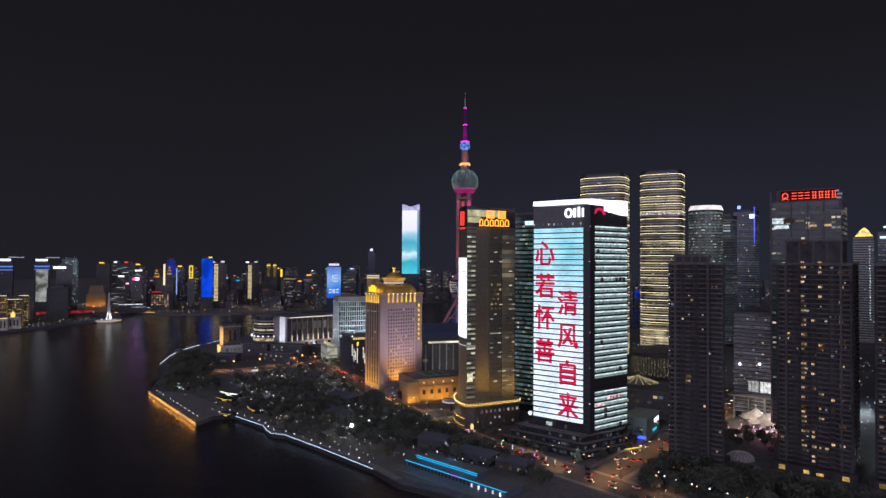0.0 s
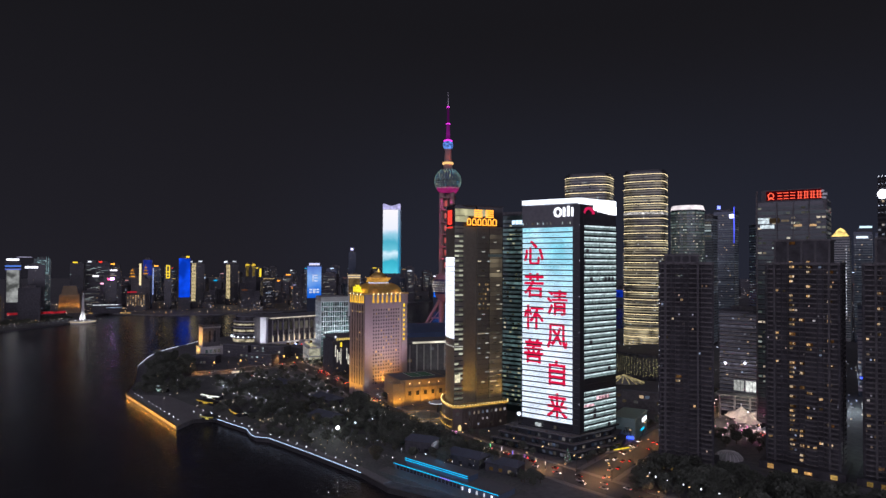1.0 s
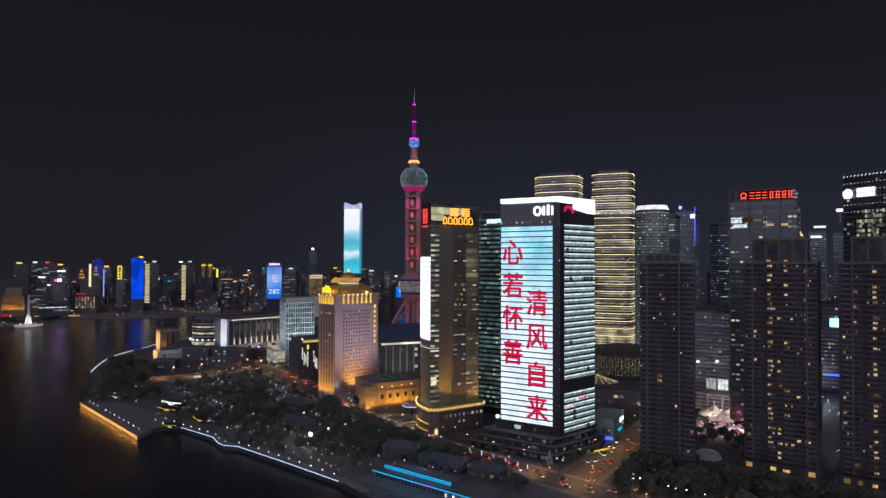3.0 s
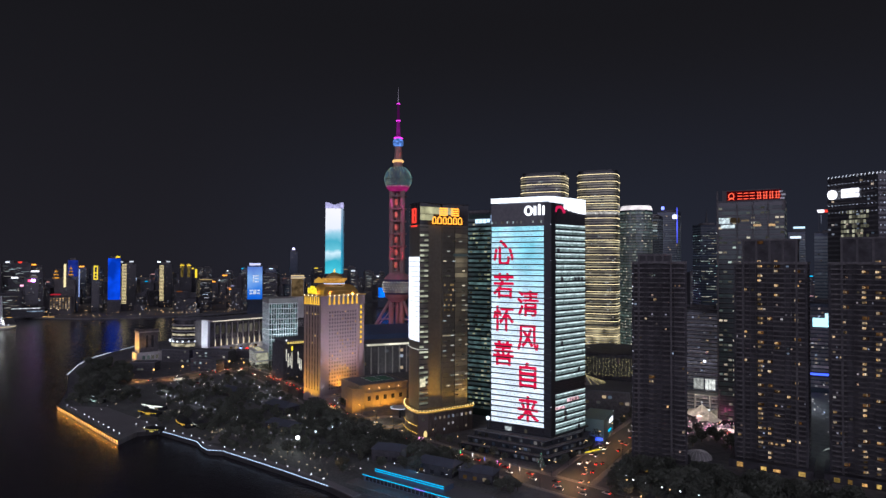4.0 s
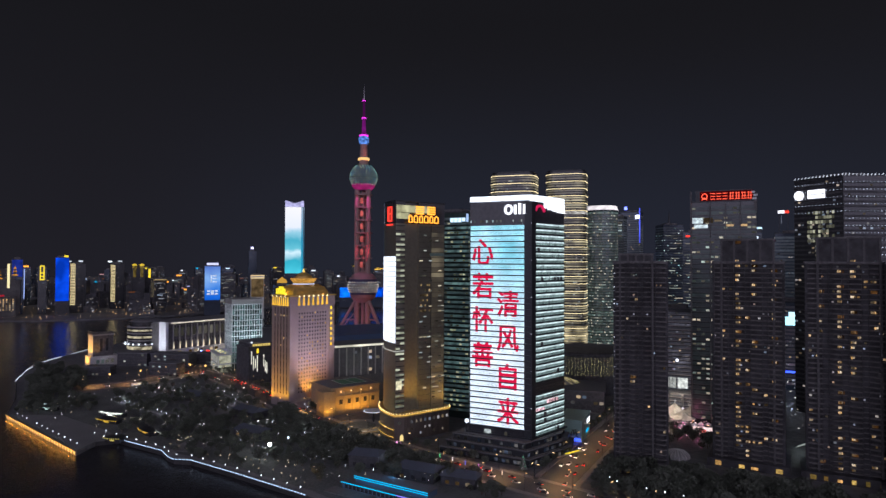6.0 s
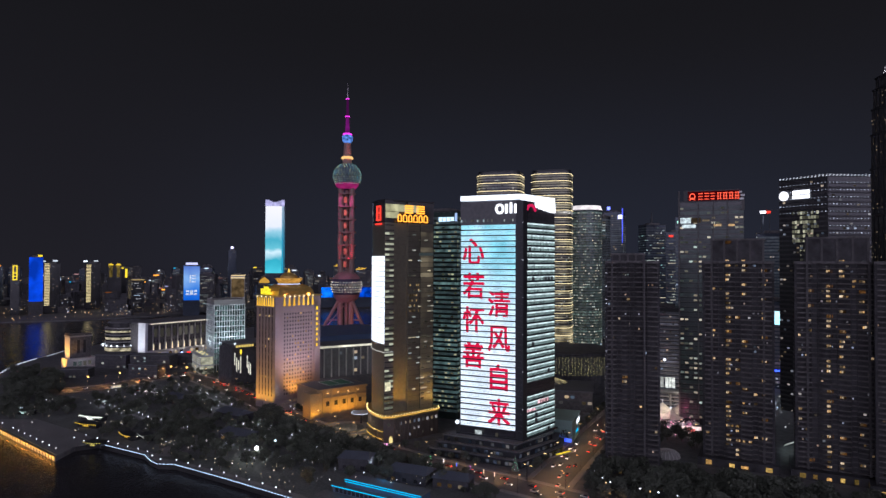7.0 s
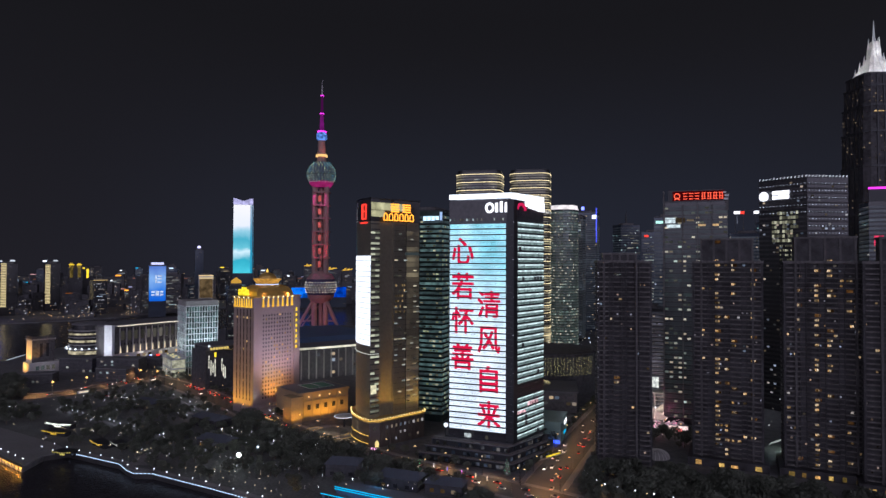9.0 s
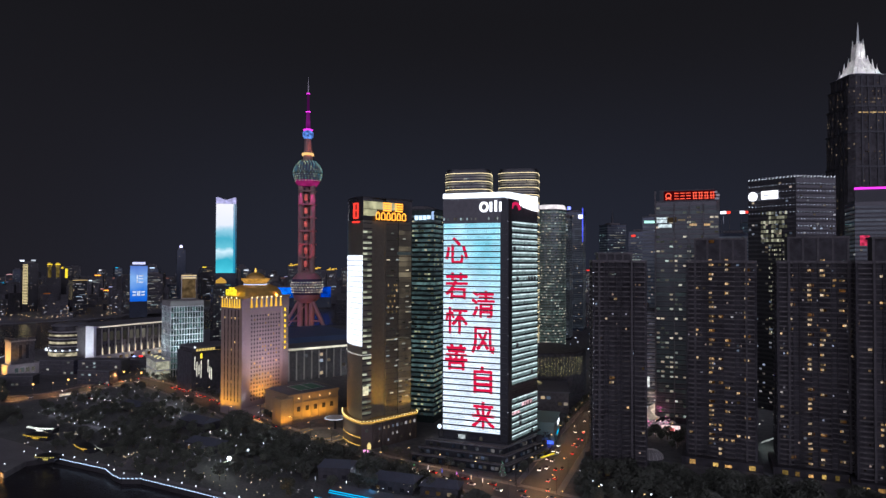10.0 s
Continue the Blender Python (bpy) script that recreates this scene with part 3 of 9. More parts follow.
# ---- golden tower with the curved white screen ----
def golden_tower():
    t = thing("office_tower", "golden glass office tower with curved white screen and orange sign", "tower", -306, 420.5, 0, 60.8)
    arc = [(0.0022 * y ** 2.35, y) for y in (40 - 40 * k / 14 for k in range(15))]
    plan = [(0, 0), (7.8, 0), (7.9, 2.6), (20.6, 2.6), (20.7, 0.6), (45, 0.6), (45, 40)] + arc[:-1]
    part("wall", Shape().prism(plan, 19.5, 163), GOLD_GLASS, t)
    part("wall", Shape().prism(plan, 163, 179.6), DARK_GLASS, t)
    part("roof_edge", Shape().prism([(-0.2, -0.3), (45.3, -0.3), (45.3, 40.3)] + [(x - 0.3, y) for x, y in arc[:-1]], 179.6, 180.4), DARK_METAL, t)
    # floor lines
    r = random.Random(2)
    line = shared(Shape().box(20.7, 45, 0.50, 0.62, 0, 0.16), "floor_band", DARK_METAL)
    line2 = shared(Shape().box(0, 7.8, -0.18, 0.02, 0, 0.7), "floor_band", DARK_METAL)
    for k in range(36):
        z = 22.5 + k * 3.95
        part("floor_band", line, DARK_METAL, t, at=(0, 0, z))
        part("floor_band", line2, DARK_METAL, t, at=(0, 0, z))
    edge_lit = glow("corner_floor_light", srgb(225, 228, 190), 0.5, 0.1, 1.4)
    lit_windows(t, [((0, 0), (7.8, 0), 7.8, 0.0)], 23.6, 34, 3.95, 3.9, 3.6, 1.5, 0.78, edge_lit, 36, 0.05, 4)
    lit_windows(t, [((30, 0.6), (45, 0.6), 15, 0.0), ((21, 0.6), (32, 0.6), 11, 0.0)], 23.6, 34, 3.95, 3.0, 2.9, 0.8, 0.26, glow("olive_office_light", srgb(225, 208, 160), 0.36, 0.06, 2.4, srgb(205, 220, 210)), 80, 0.15, 5)
    lit_windows(t, [((22, 0.6), (31.6, 0.6), 9.6, 0.0)], 95, 6, 3.95, 1.6, 1.0, 1.7, 0.55, glow("amber_office_light", srgb(240, 200, 130), 0.4, 0.1, 1.8), 30, 0.15, 9)
    for k in range(1, 3):
        part("seam", Shape().box(19.6 + k * 12.4, 19.9 + k * 12.4, 0.3, 0.6, 20, 163), DARK_METAL, t)
    # dim office floors and reflections in the gold glass, both put in as glow
    dim = glazed(glow("gold_office_reflection_glow", srgb(215, 196, 150), 0.11, 0.3, 1.7, mottle=0.95, size=0.06), (0.20, 0.185, 0.14), 0.36)
    rows = Shape()
    for k in range(34):
        rows.box(32.4, 44.3, 0.46, 0.58, 22.8 + k * 3.95, 26.35 + k * 3.95)
    tagged(part("office_glazing", rows, dim, t), kind="stuff")
    # lit floors
    part("lit_panel", Shape().box(31, 44.5, 0.3, 0.58, 138.2, 140.6), COOL_WINDOW, t)
    # sign zone with its own pale glow
    pale = glow("sign_backlight", srgb(205, 200, 150), 0.75, mottle=0.6, size=0.12)
    part("sign_panel", Shape().box(0.4, 30, -0.3, 0, 171.5, 177.0), pale, t)
    part("sign_panel", Shape().box(0.4, 12, -0.3, 0, 166.5, 171.2), pale, t)
    # two marks of stacked bars over a row of upright bars
    for x0, x1, z0, z1 in [(xa, xa + 7.2, 170.4 + 1.75 * k, 171.5 + 1.75 * k) for xa in (17.4, 28.0) for k in range(4)]:
        part("sign_bar", Shape().box(x0, x1, -0.9, -0.3, z0, z1), ORANGE_SIGN, t)
    for k in range(6):
        x, w = 12.6 + k * 4.75, 1.5 + 0.25 * (k % 2)
        ring = [(x - w, -0.6, 164.2), (x - w * 0.85, -0.6, 168.4), (x, -0.6, 169.5), (x + w * 0.85, -0.6, 168.4), (x + w, -0.6, 164.2)]
        part("sign_bar", Shape().path(ring + [ring[0]], 0.42), ORANGE_SIGN, t)
    # curved white screen, one strip to each floor
    white = glow("white_screen_light", (0.90, 0.95, 1.0), 1.25, mottle=0.06, size=0.2, lights=True)
    n, za, zb = 17, 72.2, 138.1
    rise = (zb - za) / n
    s = Shape().prism([(x - 0.35, y) for x, y in arc] + [(x - 0.05, y) for x, y in reversed(arc)], 0, rise * 0.91)
    strip = shared(s, "screen_strip", white)
    for k in range(n):
        part("screen_strip", strip, white, t, at=(0, 0, za + k * rise))
    # red upright sign beside it
    red = Shape()
    for y0, y1, z0, z1 in ((6, 7, 164.5, 176), (11, 12, 164.5, 176), (6, 12, 175, 176), (6, 12, 170, 171), (6, 12, 164.5, 165.5), (4.5, 13.5, 161.5, 162.6)):
        red.box(-0.7, 0.1 + 0.0022 * y1 ** 2.35, y0, y1, z0, z1)
    bars("sign_bar", red, RED_SIGN, t)
    part("light_line", Shape().path([(x - 0.5, y, 66) for x, y in arc] + [(7.6, -0.4, 66)], 0.22), glow("pale_floor_line", srgb(235, 235, 215), 0.7), t)
    part("lit_panel", Shape().box(0.6, 5.4, -0.3, 0.02, 37, 43.5), glow("bright_corner_room", srgb(250, 240, 190), 0.9, mottle=0.4, size=0.3), t)
    # podium with golden ledges
    pod = [(-2.6, -3.4), (4, -7), (46.5, -4), (50, 2), (48, 43), (14, 43)] + [(x - 3.2, y) for x, y in arc[:-1]]
    part("podium", Shape().prism(pod, 0, 17.6), BROWN_STONE, t)
    part("ledge", Shape().prism(grown(pod, 0.6), 17.6, 19.5), GOLD_ROOF, t)
    rim = grown(pod, 0.8)
    for i in range(len(rim)):
        a, b = rim[i], rim[(i + 1) % len(rim)]
        if i in (3, 4, 5):
            continue
        part("ledge_light", Shape().tube((*a, 18.9), (*b, 18.9), 0.17, n=6), GOLD_LINE, t)
    bulb_me = shared(Shape().ball((0, 0, 0), 0.42, 6, 4), "ledge_lamp", glow("golden_bulb", (1.0, 0.72, 0.25), 2.2))
    for x, y, _ in along(rim[-14:] + rim[:4], 2.6):
        part("ledge_lamp", bulb_me, GOLD_LINE, t, at=(x, y, 20.0))
    for lo, grow_by in ((3.2, 1.6), (8.6, 1.0)):
        rim2 = grown(pod, grow_by)
        part("ledge_light", Shape().path([(*p, lo) for p in rim2[-9:]] + [(*rim2[0], lo)], 0.16), GOLD_LINE, t)
    lit_windows(t, [((-2.5, -4), (4, -7), 7.2, -0.432), ((4, -7), (46.5, -4), 42.6, 0.0705)], 12.2, 1, 3, 4.2, 2.0, 2.2, 0.8, DIM_WINDOW, 20, 0.1, 6)
    lit_windows(t, [((4, -7), (46.5, -4), 42.6, 0.0705)], 3.0, 2, 4, 4.2, 1.4, 1.8, 0.25, DIM_WINDOW, 20, 0.1, 7)
    # arched doorway at the corner, and pilasters round the podium
    arch = Shape().prism([(0, -0.3), (2.6, -0.3), (2.6, 0), (0, 0)], 0, 3.2).prism([(0, -0.3), (2.6, -0.3), (2.6, 0), (0, 0)], 3.2, 4.6, [(0.9, -0.3), (1.7, -0.3), (1.7, 0), (0.9, 0)])
    part("doorway", arch, glow("doorway_light", srgb(255, 225, 140), 0.9), t, "arched doorway glowing yellow", at=(1.0, -5.7, 0.2), turn=-0.432)
    for k in range(11):
        part("pilaster", Shape().box(5.5 + k * 4.0, 6.3 + k * 4.0, -7.5 + 0.0706 * (1.9 + k * 4.0), -5.5 + 0.0706 * (1.9 + k * 4.0), 0, 17.4), BROWN_STONE, t)
    return t


golden_tower()
M = pose(-306, 420.5, 0, 0, 0, 60.8)
# narrow uplights on the ledge: strong in the recessed bay, weaker at the end bays
for x, ya, top, watts, ang in ((9.6, -1.6, 66, 17000, 50), (12.0, -1.6, 74, 34000, 50), (14.6, -1.6, 76, 36000, 50), (17.2, -1.6, 74, 34000, 50), (19.4, -1.6, 66, 17000, 50), (3.5, -4.6, 50, 9000, 60), (25, -3.6, 44, 7000, 60), (31, -3.4, 44, 7000, 60),
                               (36.5, -3.0, 50, 22000, 54), (40, -2.8, 54, 26000, 54), (43.6, -2.6, 54, 26000, 54)):
    spot("facade_floodlight", M @ Vector((x, ya, 20.3)), M @ Vector((x, 2.6, top)), (1.0, 0.49, 0.06), watts, ang, 1.0)
for y in (6, 15, 25):
    spot("facade_floodlight", M @ Vector((-5.2, y, 20.3)), M @ Vector((2.0, y, 46)), (1.0, 0.48, 0.07), 8000, 80, 1.0)


# ---- other towers of the near bank ----
def office(label, poly, h, glass, x, y, yaw=0.0, floor=4.0, band=None, thick=0.7, out=0.25, lit=0.12, lit_mat=None, bay=3.0, pane=(2.2, 1.8), most=26, seed=1, spans=None, name="office_tower", group="", crown=3.0, room_haze=0.045, tint=(185, 205, 215)):
    """An office tower: glass walls, a band to each floor, scattered lit windows, a roof with plant on it."""
    t = thing(name, label, "tower", x, y, 0, yaw, group)
    part("wall", Shape().prism(poly, 0, h), glass, t)
    part("parapet", Shape().prism(grown(poly, 0.3), h, h + 1.2), DARK_METAL, t)
    if crown:
        cx, cy = sum(p[0] for p in poly) / len(poly), sum(p[1] for p in poly) / len(poly)
        part("roof_plant", Shape().prism([((px - cx) * 0.55 + cx, (py - cy) * 0.55 + cy) for px, py in poly], h + 1.2, h + 1.2 + crown), DARK_CONCRETE, t)
    n = int((h - 6) / floor)
    if band:
        slabs(t, "floor_band", grown(poly, out), 5, floor, n, thick, band, y > 700)
    # faint glow on each floor: lit rooms, with haze put into it
    if room_haze:
        m = glazed(glow("floor_and_haze_glow", srgb(*tint), room_haze, 0.3, 1.5, mottle=0.8, size=0.22), [c * min(1.0, 0.3 + room_haze * 6) for c in (0.13, 0.145, 0.16)])
        slabs(t, "lit_floor", grown(poly, 0.06), 5 + thick, floor, n, floor - thick - 0.9, m, True)
    if lit:
        lit_windows(t, (spans or wall_spans(poly)), 5 + thick + 0.35, n, floor, bay, *pane, lit, lit_mat or COOL_WINDOW, most, 0.1, seed)
    return t


# twin rounded towers with light rings
def ring_tower(x0, x1, y, h, depth, first, count, rise, label, seed):
    w = x1 - x0
    poly = rounded(0, w, 0, depth, 13, 6)
    t = thing("office_tower", label, "tower", x0, y, 0, 8, "twin ringed towers")
    part("wall", Shape().prism(poly, 0, h), DARK_GLASS, t)
    part("crown", Shape().prism(grown(poly, -1.2), h, h + 2.5), DARK_METAL, t)
    room_haze = glazed(glow("ringed_office_light", srgb(236, 220, 165), 0.40, 0.2, 1.9, mottle=0.95, size=0.035), (0.14, 0.14, 0.14))
    room_haze = shared(Shape().prism(grown(poly, 0.35), 0, 1.7), "lit_floor", room_haze)
    ring = shared(Shape().prism(grown(poly, 0.55), 0, 0.68), "light_ring", YELLOW_LINE)
    for k in range(count):
        z = first - k * rise
        part("light_ring", ring, YELLOW_LINE, t, at=(0, 0, z))
        for j in (1, 2):
            part("lit_floor", room_haze, room_haze, t, at=(0, 0, z - rise * j / 3))
    for k in range(9):
        part("lit_floor", Shape().prism(grown(poly, 0.42), 22 + 3.2 * k, 24 + 3.2 * k), glow("lower_office_light", srgb(245, 225, 170), 0.62 - 0.045 * k, mottle=0.85, size=0.07), t)
    slabs(t, "spandrel", grown(poly, 0.3), 24, 3.2, int(first / 3.2) - 8, 0.8, DARK_METAL, True)
    lit_windows(t, wall_spans(poly), 20, int((h - 25) / 3.2), 3.2, 2.2, 1.8, 1.3, 0.10, COOL_WINDOW, 12, 0.4, seed)
    return t


ring_a = ring_tower(-357, -302, 728, 241, 44, 238, 21, 9.6, "rounded glass tower ringed with warm light lines", 11)
ring_b = ring_tower(-317, -264, 826, 253.5, 44, 250, 23, 9.7, "taller rounded glass tower ringed with warm light lines", 12)
sign = Shape()
for k in range(4):
    sign.box(2 + k * 2.6, 4 + k * 2.6, -0.6, 0.2, 231.5, 236.5)
bars("sign_bar", sign, WHITE_SIGN, ring_a, at=(-0.6, 16.5, 0), turn=radians(-62))
part("lit_floor", Shape().prism(grown(rounded(0, 53, 0, 44, 13, 6), 0.35), 197.5, 200.5), glow("bright_office_floor", srgb(245, 240, 225), 0.8, mottle=0.8, size=0.3), ring_b)

# drum tower with a bright white crown
FAR_OFFICE = glow("pale_green_office_window", srgb(215, 235, 215), 0.36, 0.1, 1.8, srgb(255, 235, 195))
t = office("round office tower with bright white crown", [(24 * math.cos(2 * math.pi * k / 28) + 24, 24 * math.sin(2 * math.pi * k / 28) + 24) for k in range(28)], 212, GREEN_GLASS, -303, 975, 0, 4.2, CONCRETE, 0.6, 0.3, 0.36, FAR_OFFICE, 2.6, (2.0, 1.6), 40, 21, crown=0, room_haze=0.12, tint=(180, 215, 190))
part("crown", Shape().prism([(24.6 * math.cos(2 * math.pi * k / 28) + 24, 24.6 * math.sin(2 * math.pi * k / 28) + 24) for k in range(28)], 213.2, 220, [(22 * math.cos(2 * math.pi * k / 28) + 24, 22 * math.sin(2 * math.pi * k / 28) + 24) for k in range(28)]), glow("white_crown_light", srgb(255, 244, 236), 1.0, mottle=0.35, size=0.08), t)
# blue-lit tower behind, and its neighbour with bright floors
t = office("slim dark tower with blue roof lamps", rect(0, 36, 0, 36), 228, BLUE_GLASS, -298, 1245, 0, 4.2, None, 0.5, 0.3, 0.10, DIM_WINDOW, 3, (2, 1.8), 40, 22)
part("edge_light", Shape().box(34.6, 36.2, -0.6, 0.4, 170, 236), glow("blue_edge_light", (0.10, 0.13, 0.95), 1.4, mottle=0.5, size=0.03), t)
part("roof_lamp", Shape().box(7, 12.5, -1.2, -0.2, 233, 239), glow("blue_white_lamp", (0.2, 0.25, 1.0), 2.4), t)
part("roof_lamp", Shape().box(27.5, 35.5, -1.2, -0.2, 215.5, 223), glow("pale_lamp", (0.65, 0.68, 1.0), 2.2), t)
t = office("grey office block with bright top floors", rect(0, 21, 0, 30), 210, DARK_GLASS, -284, 1090, 0, 4.2, CONCRETE, 0.5, 0.2, 0.05, DIM_WINDOW, 3, (2, 1.8), 30, 23)
for k in range(7):
    part("lit_floor", Shape().box(4, 18, -0.4, 0, 172 + k * 4.4, 174.6 + k * 4.4), COOL_WINDOW, t)

# tower with the red roof sign
t = office("grey banded office tower with red roof sign", rect(0, 48.5, 0, 40), 183.5, DARK_GLASS, -110.6, 573.5, 0, 4.0, DARK_CONCRETE, 0.4, 0.35, 0.24, FAR_OFFICE, 3.4, (2.6, 1.5), 60, 24, crown=0, room_haze=0.018, tint=(165, 215, 190))
part("roof_house", Shape().prism([(3, 1), (45, 1), (44, 30), (3, 30)], 184.7, 193.5), DARK_METAL, t)
part("pier", Shape().box(-1.0, 0.2, -1.0, 0.5, 0, 193), DARK_CONCRETE, t)
part("pier", Shape().box(47, 49.2, -1.4, 1.5, 176, 190), DARK_CONCRETE, t)
for x0, x1, z in ((45.6, 48.8, 184.6), (46.2, 49.4, 187.4), (45.2, 47.4, 190.0)):
    part("dish_frame", Shape().box(x0, x1, -1.9, -1.45, z, z + 1.5), WHITE_PANEL, t)
for x in (14, 25.5, 36.5):
    part("pier", Shape().box(x, x + 0.8, -0.9, 0, 0, 183), DARK_CONCRETE, t)
glow_red = glow("orange_red_light_bars", (1.0, 0.11, 0.05), 1.5)
part("sign_mark", Shape().path([(10.0 + 2.1 * math.cos(radians(k)), 0.3, 188.6 + 2.3 * math.sin(radians(k))) for k in range(0, 361, 40)], 0.4), glow_red, t, "orange-red light ring")
part("sign_mark", Shape().path([(7.9, 0.3, 185.4), (10.0, 0.3, 187.4), (12.1, 0.3, 185.4)], 0.36), glow_red, t)
part("sign_board", Shape().box(6.5, 46.2, 0.72, 0.98, 184.8, 192.6), glow("red_lit_board", (0.5, 0.01, 0.02), 0.09), t, "dark board glowing dim red")
for k, x in enumerate((14.6, 19.2, 23.8)):
    for za in (186.1, 188.4, 190.7):
        part("sign_bar", Shape().tube((x, 0.3, za), (x + 3.5, 0.3, za), 0.3, n=6), glow_red, t)
for k, x in enumerate((28.8, 33.2, 37.6, 42.0)):
    z0, z1 = 185.6, 191.3
    for za in (z0 + 0.4, z0 + 2.6, z1 - 0.5):
        part("sign_bar", Shape().tube((x, 0.3, za), (x + 3.5, 0.3, za), 0.24, n=6), glow_red, t)
    for xa in (x + 0.8, x + 2.6):
        part("sign_bar", Shape().tube((xa, 0.3, z0), (xa, 0.3, z1), 0.24, n=6), glow_red, t)
for x0, x1, z0, z1 in ((0.6, 8.7, 166.2, 170.8), (9.2, 16.4, 166.6, 170.6), (2, 12.5, 162.3, 165.4), (17.5, 23, 167.6, 169.2), (26, 32, 163.4, 165.4), (37, 42, 163.4, 165.4)):
    part("lit_window", Shape().box(x0, x1, -0.35, 0, z0, z1), glow("bright_window", srgb(225, 240, 235), 0.85, mottle=0.5, size=0.4) if x1 < 15 else WARM_WINDOW, t)

# dark tower with dotted lights, white round sign
poly = [(4.5, -3.15), (40, -28), (74, -10), (66, 30), (20, 34)]
t = office("dark glass tower with dotted lights and white sign", poly, 208, DARK_GLASS, -36, 668, 0, 4.1, SHADED_WALL, 1.6, 0.3, 0.13, DIM_WINDOW, 3, (2.2, 1.6), 40, 25, room_haze=0)
spans = wall_spans(poly)
a, b, ln, hd = spans[0]
pale_room = glow("pale_yellow_window", srgb(228, 225, 185), 0.40, 0.1, 1.5)
lit_windows(t, [((14.3, -10.0), (34, -23.8), 24.0, hd)], 152, 7, 4.1, 2.4, 2.0, 2.7, 0.8, pale_room, 70, 0.35, 31)
lit_windows(t, [((20, -14), (32, -22.4), 14.6, hd)], 70, 20, 4.1, 1.6, 0.95, 1.7, 0.55, pale_room, 60, 0.35, 32)
part("sign", Shape().lathe([(4.2, 0), (4.2, 1.0)], 24), WHITE_SIGN, t, "white round light sign", at=(8.2, -7.4, 194)).rotation_euler = (radians(90), 0, hd)
bars("sign_bar", strokes([(18.2, 33.2, 190.8, 193.9), (18.2, 33.2, 194.6, 198.2)], 0.9), WHITE_SIGN, t, at=(0, -0.6, 0), turn=hd)
dots = Shape()
for (a, b, l2, h2), rows in ((spans[0], 5), (spans[1], 13)):
    for row in range(rows):
        for s in np.arange(1.5, l2, 3.1):
            dots.ball((a[0] + math.cos(h2) * s + math.sin(h2) * 0.7, a[1] + math.sin(h2) * s - math.cos(h2) * 0.7, 203 - row * 6.2), 0.42, 6, 4)
tagged(part("dot_lighting", dots, glow("facade_dot_light", (0.8, 0.88, 1.0), 0.75, 0.3, 1.3), t), kind="stuff")
stick = shared(Shape().tube((0, 0, 0), (0.9, 0, 1.5), 0.26, n=5), "rim_lamp", glow("rim_light", (0.9, 0.95, 1.0), 1.0))
for (a, b, l2, h2) in spans[:2]:
    for s in np.arange(1, l2, 3.2):
        part("rim_lamp", stick, WHITE_SIGN, t, at=(a[0] + math.cos(h2) * s + math.sin(h2) * 0.9, a[1] + math.sin(h2) * s - math.cos(h2) * 0.9, 208.6), turn=h2)

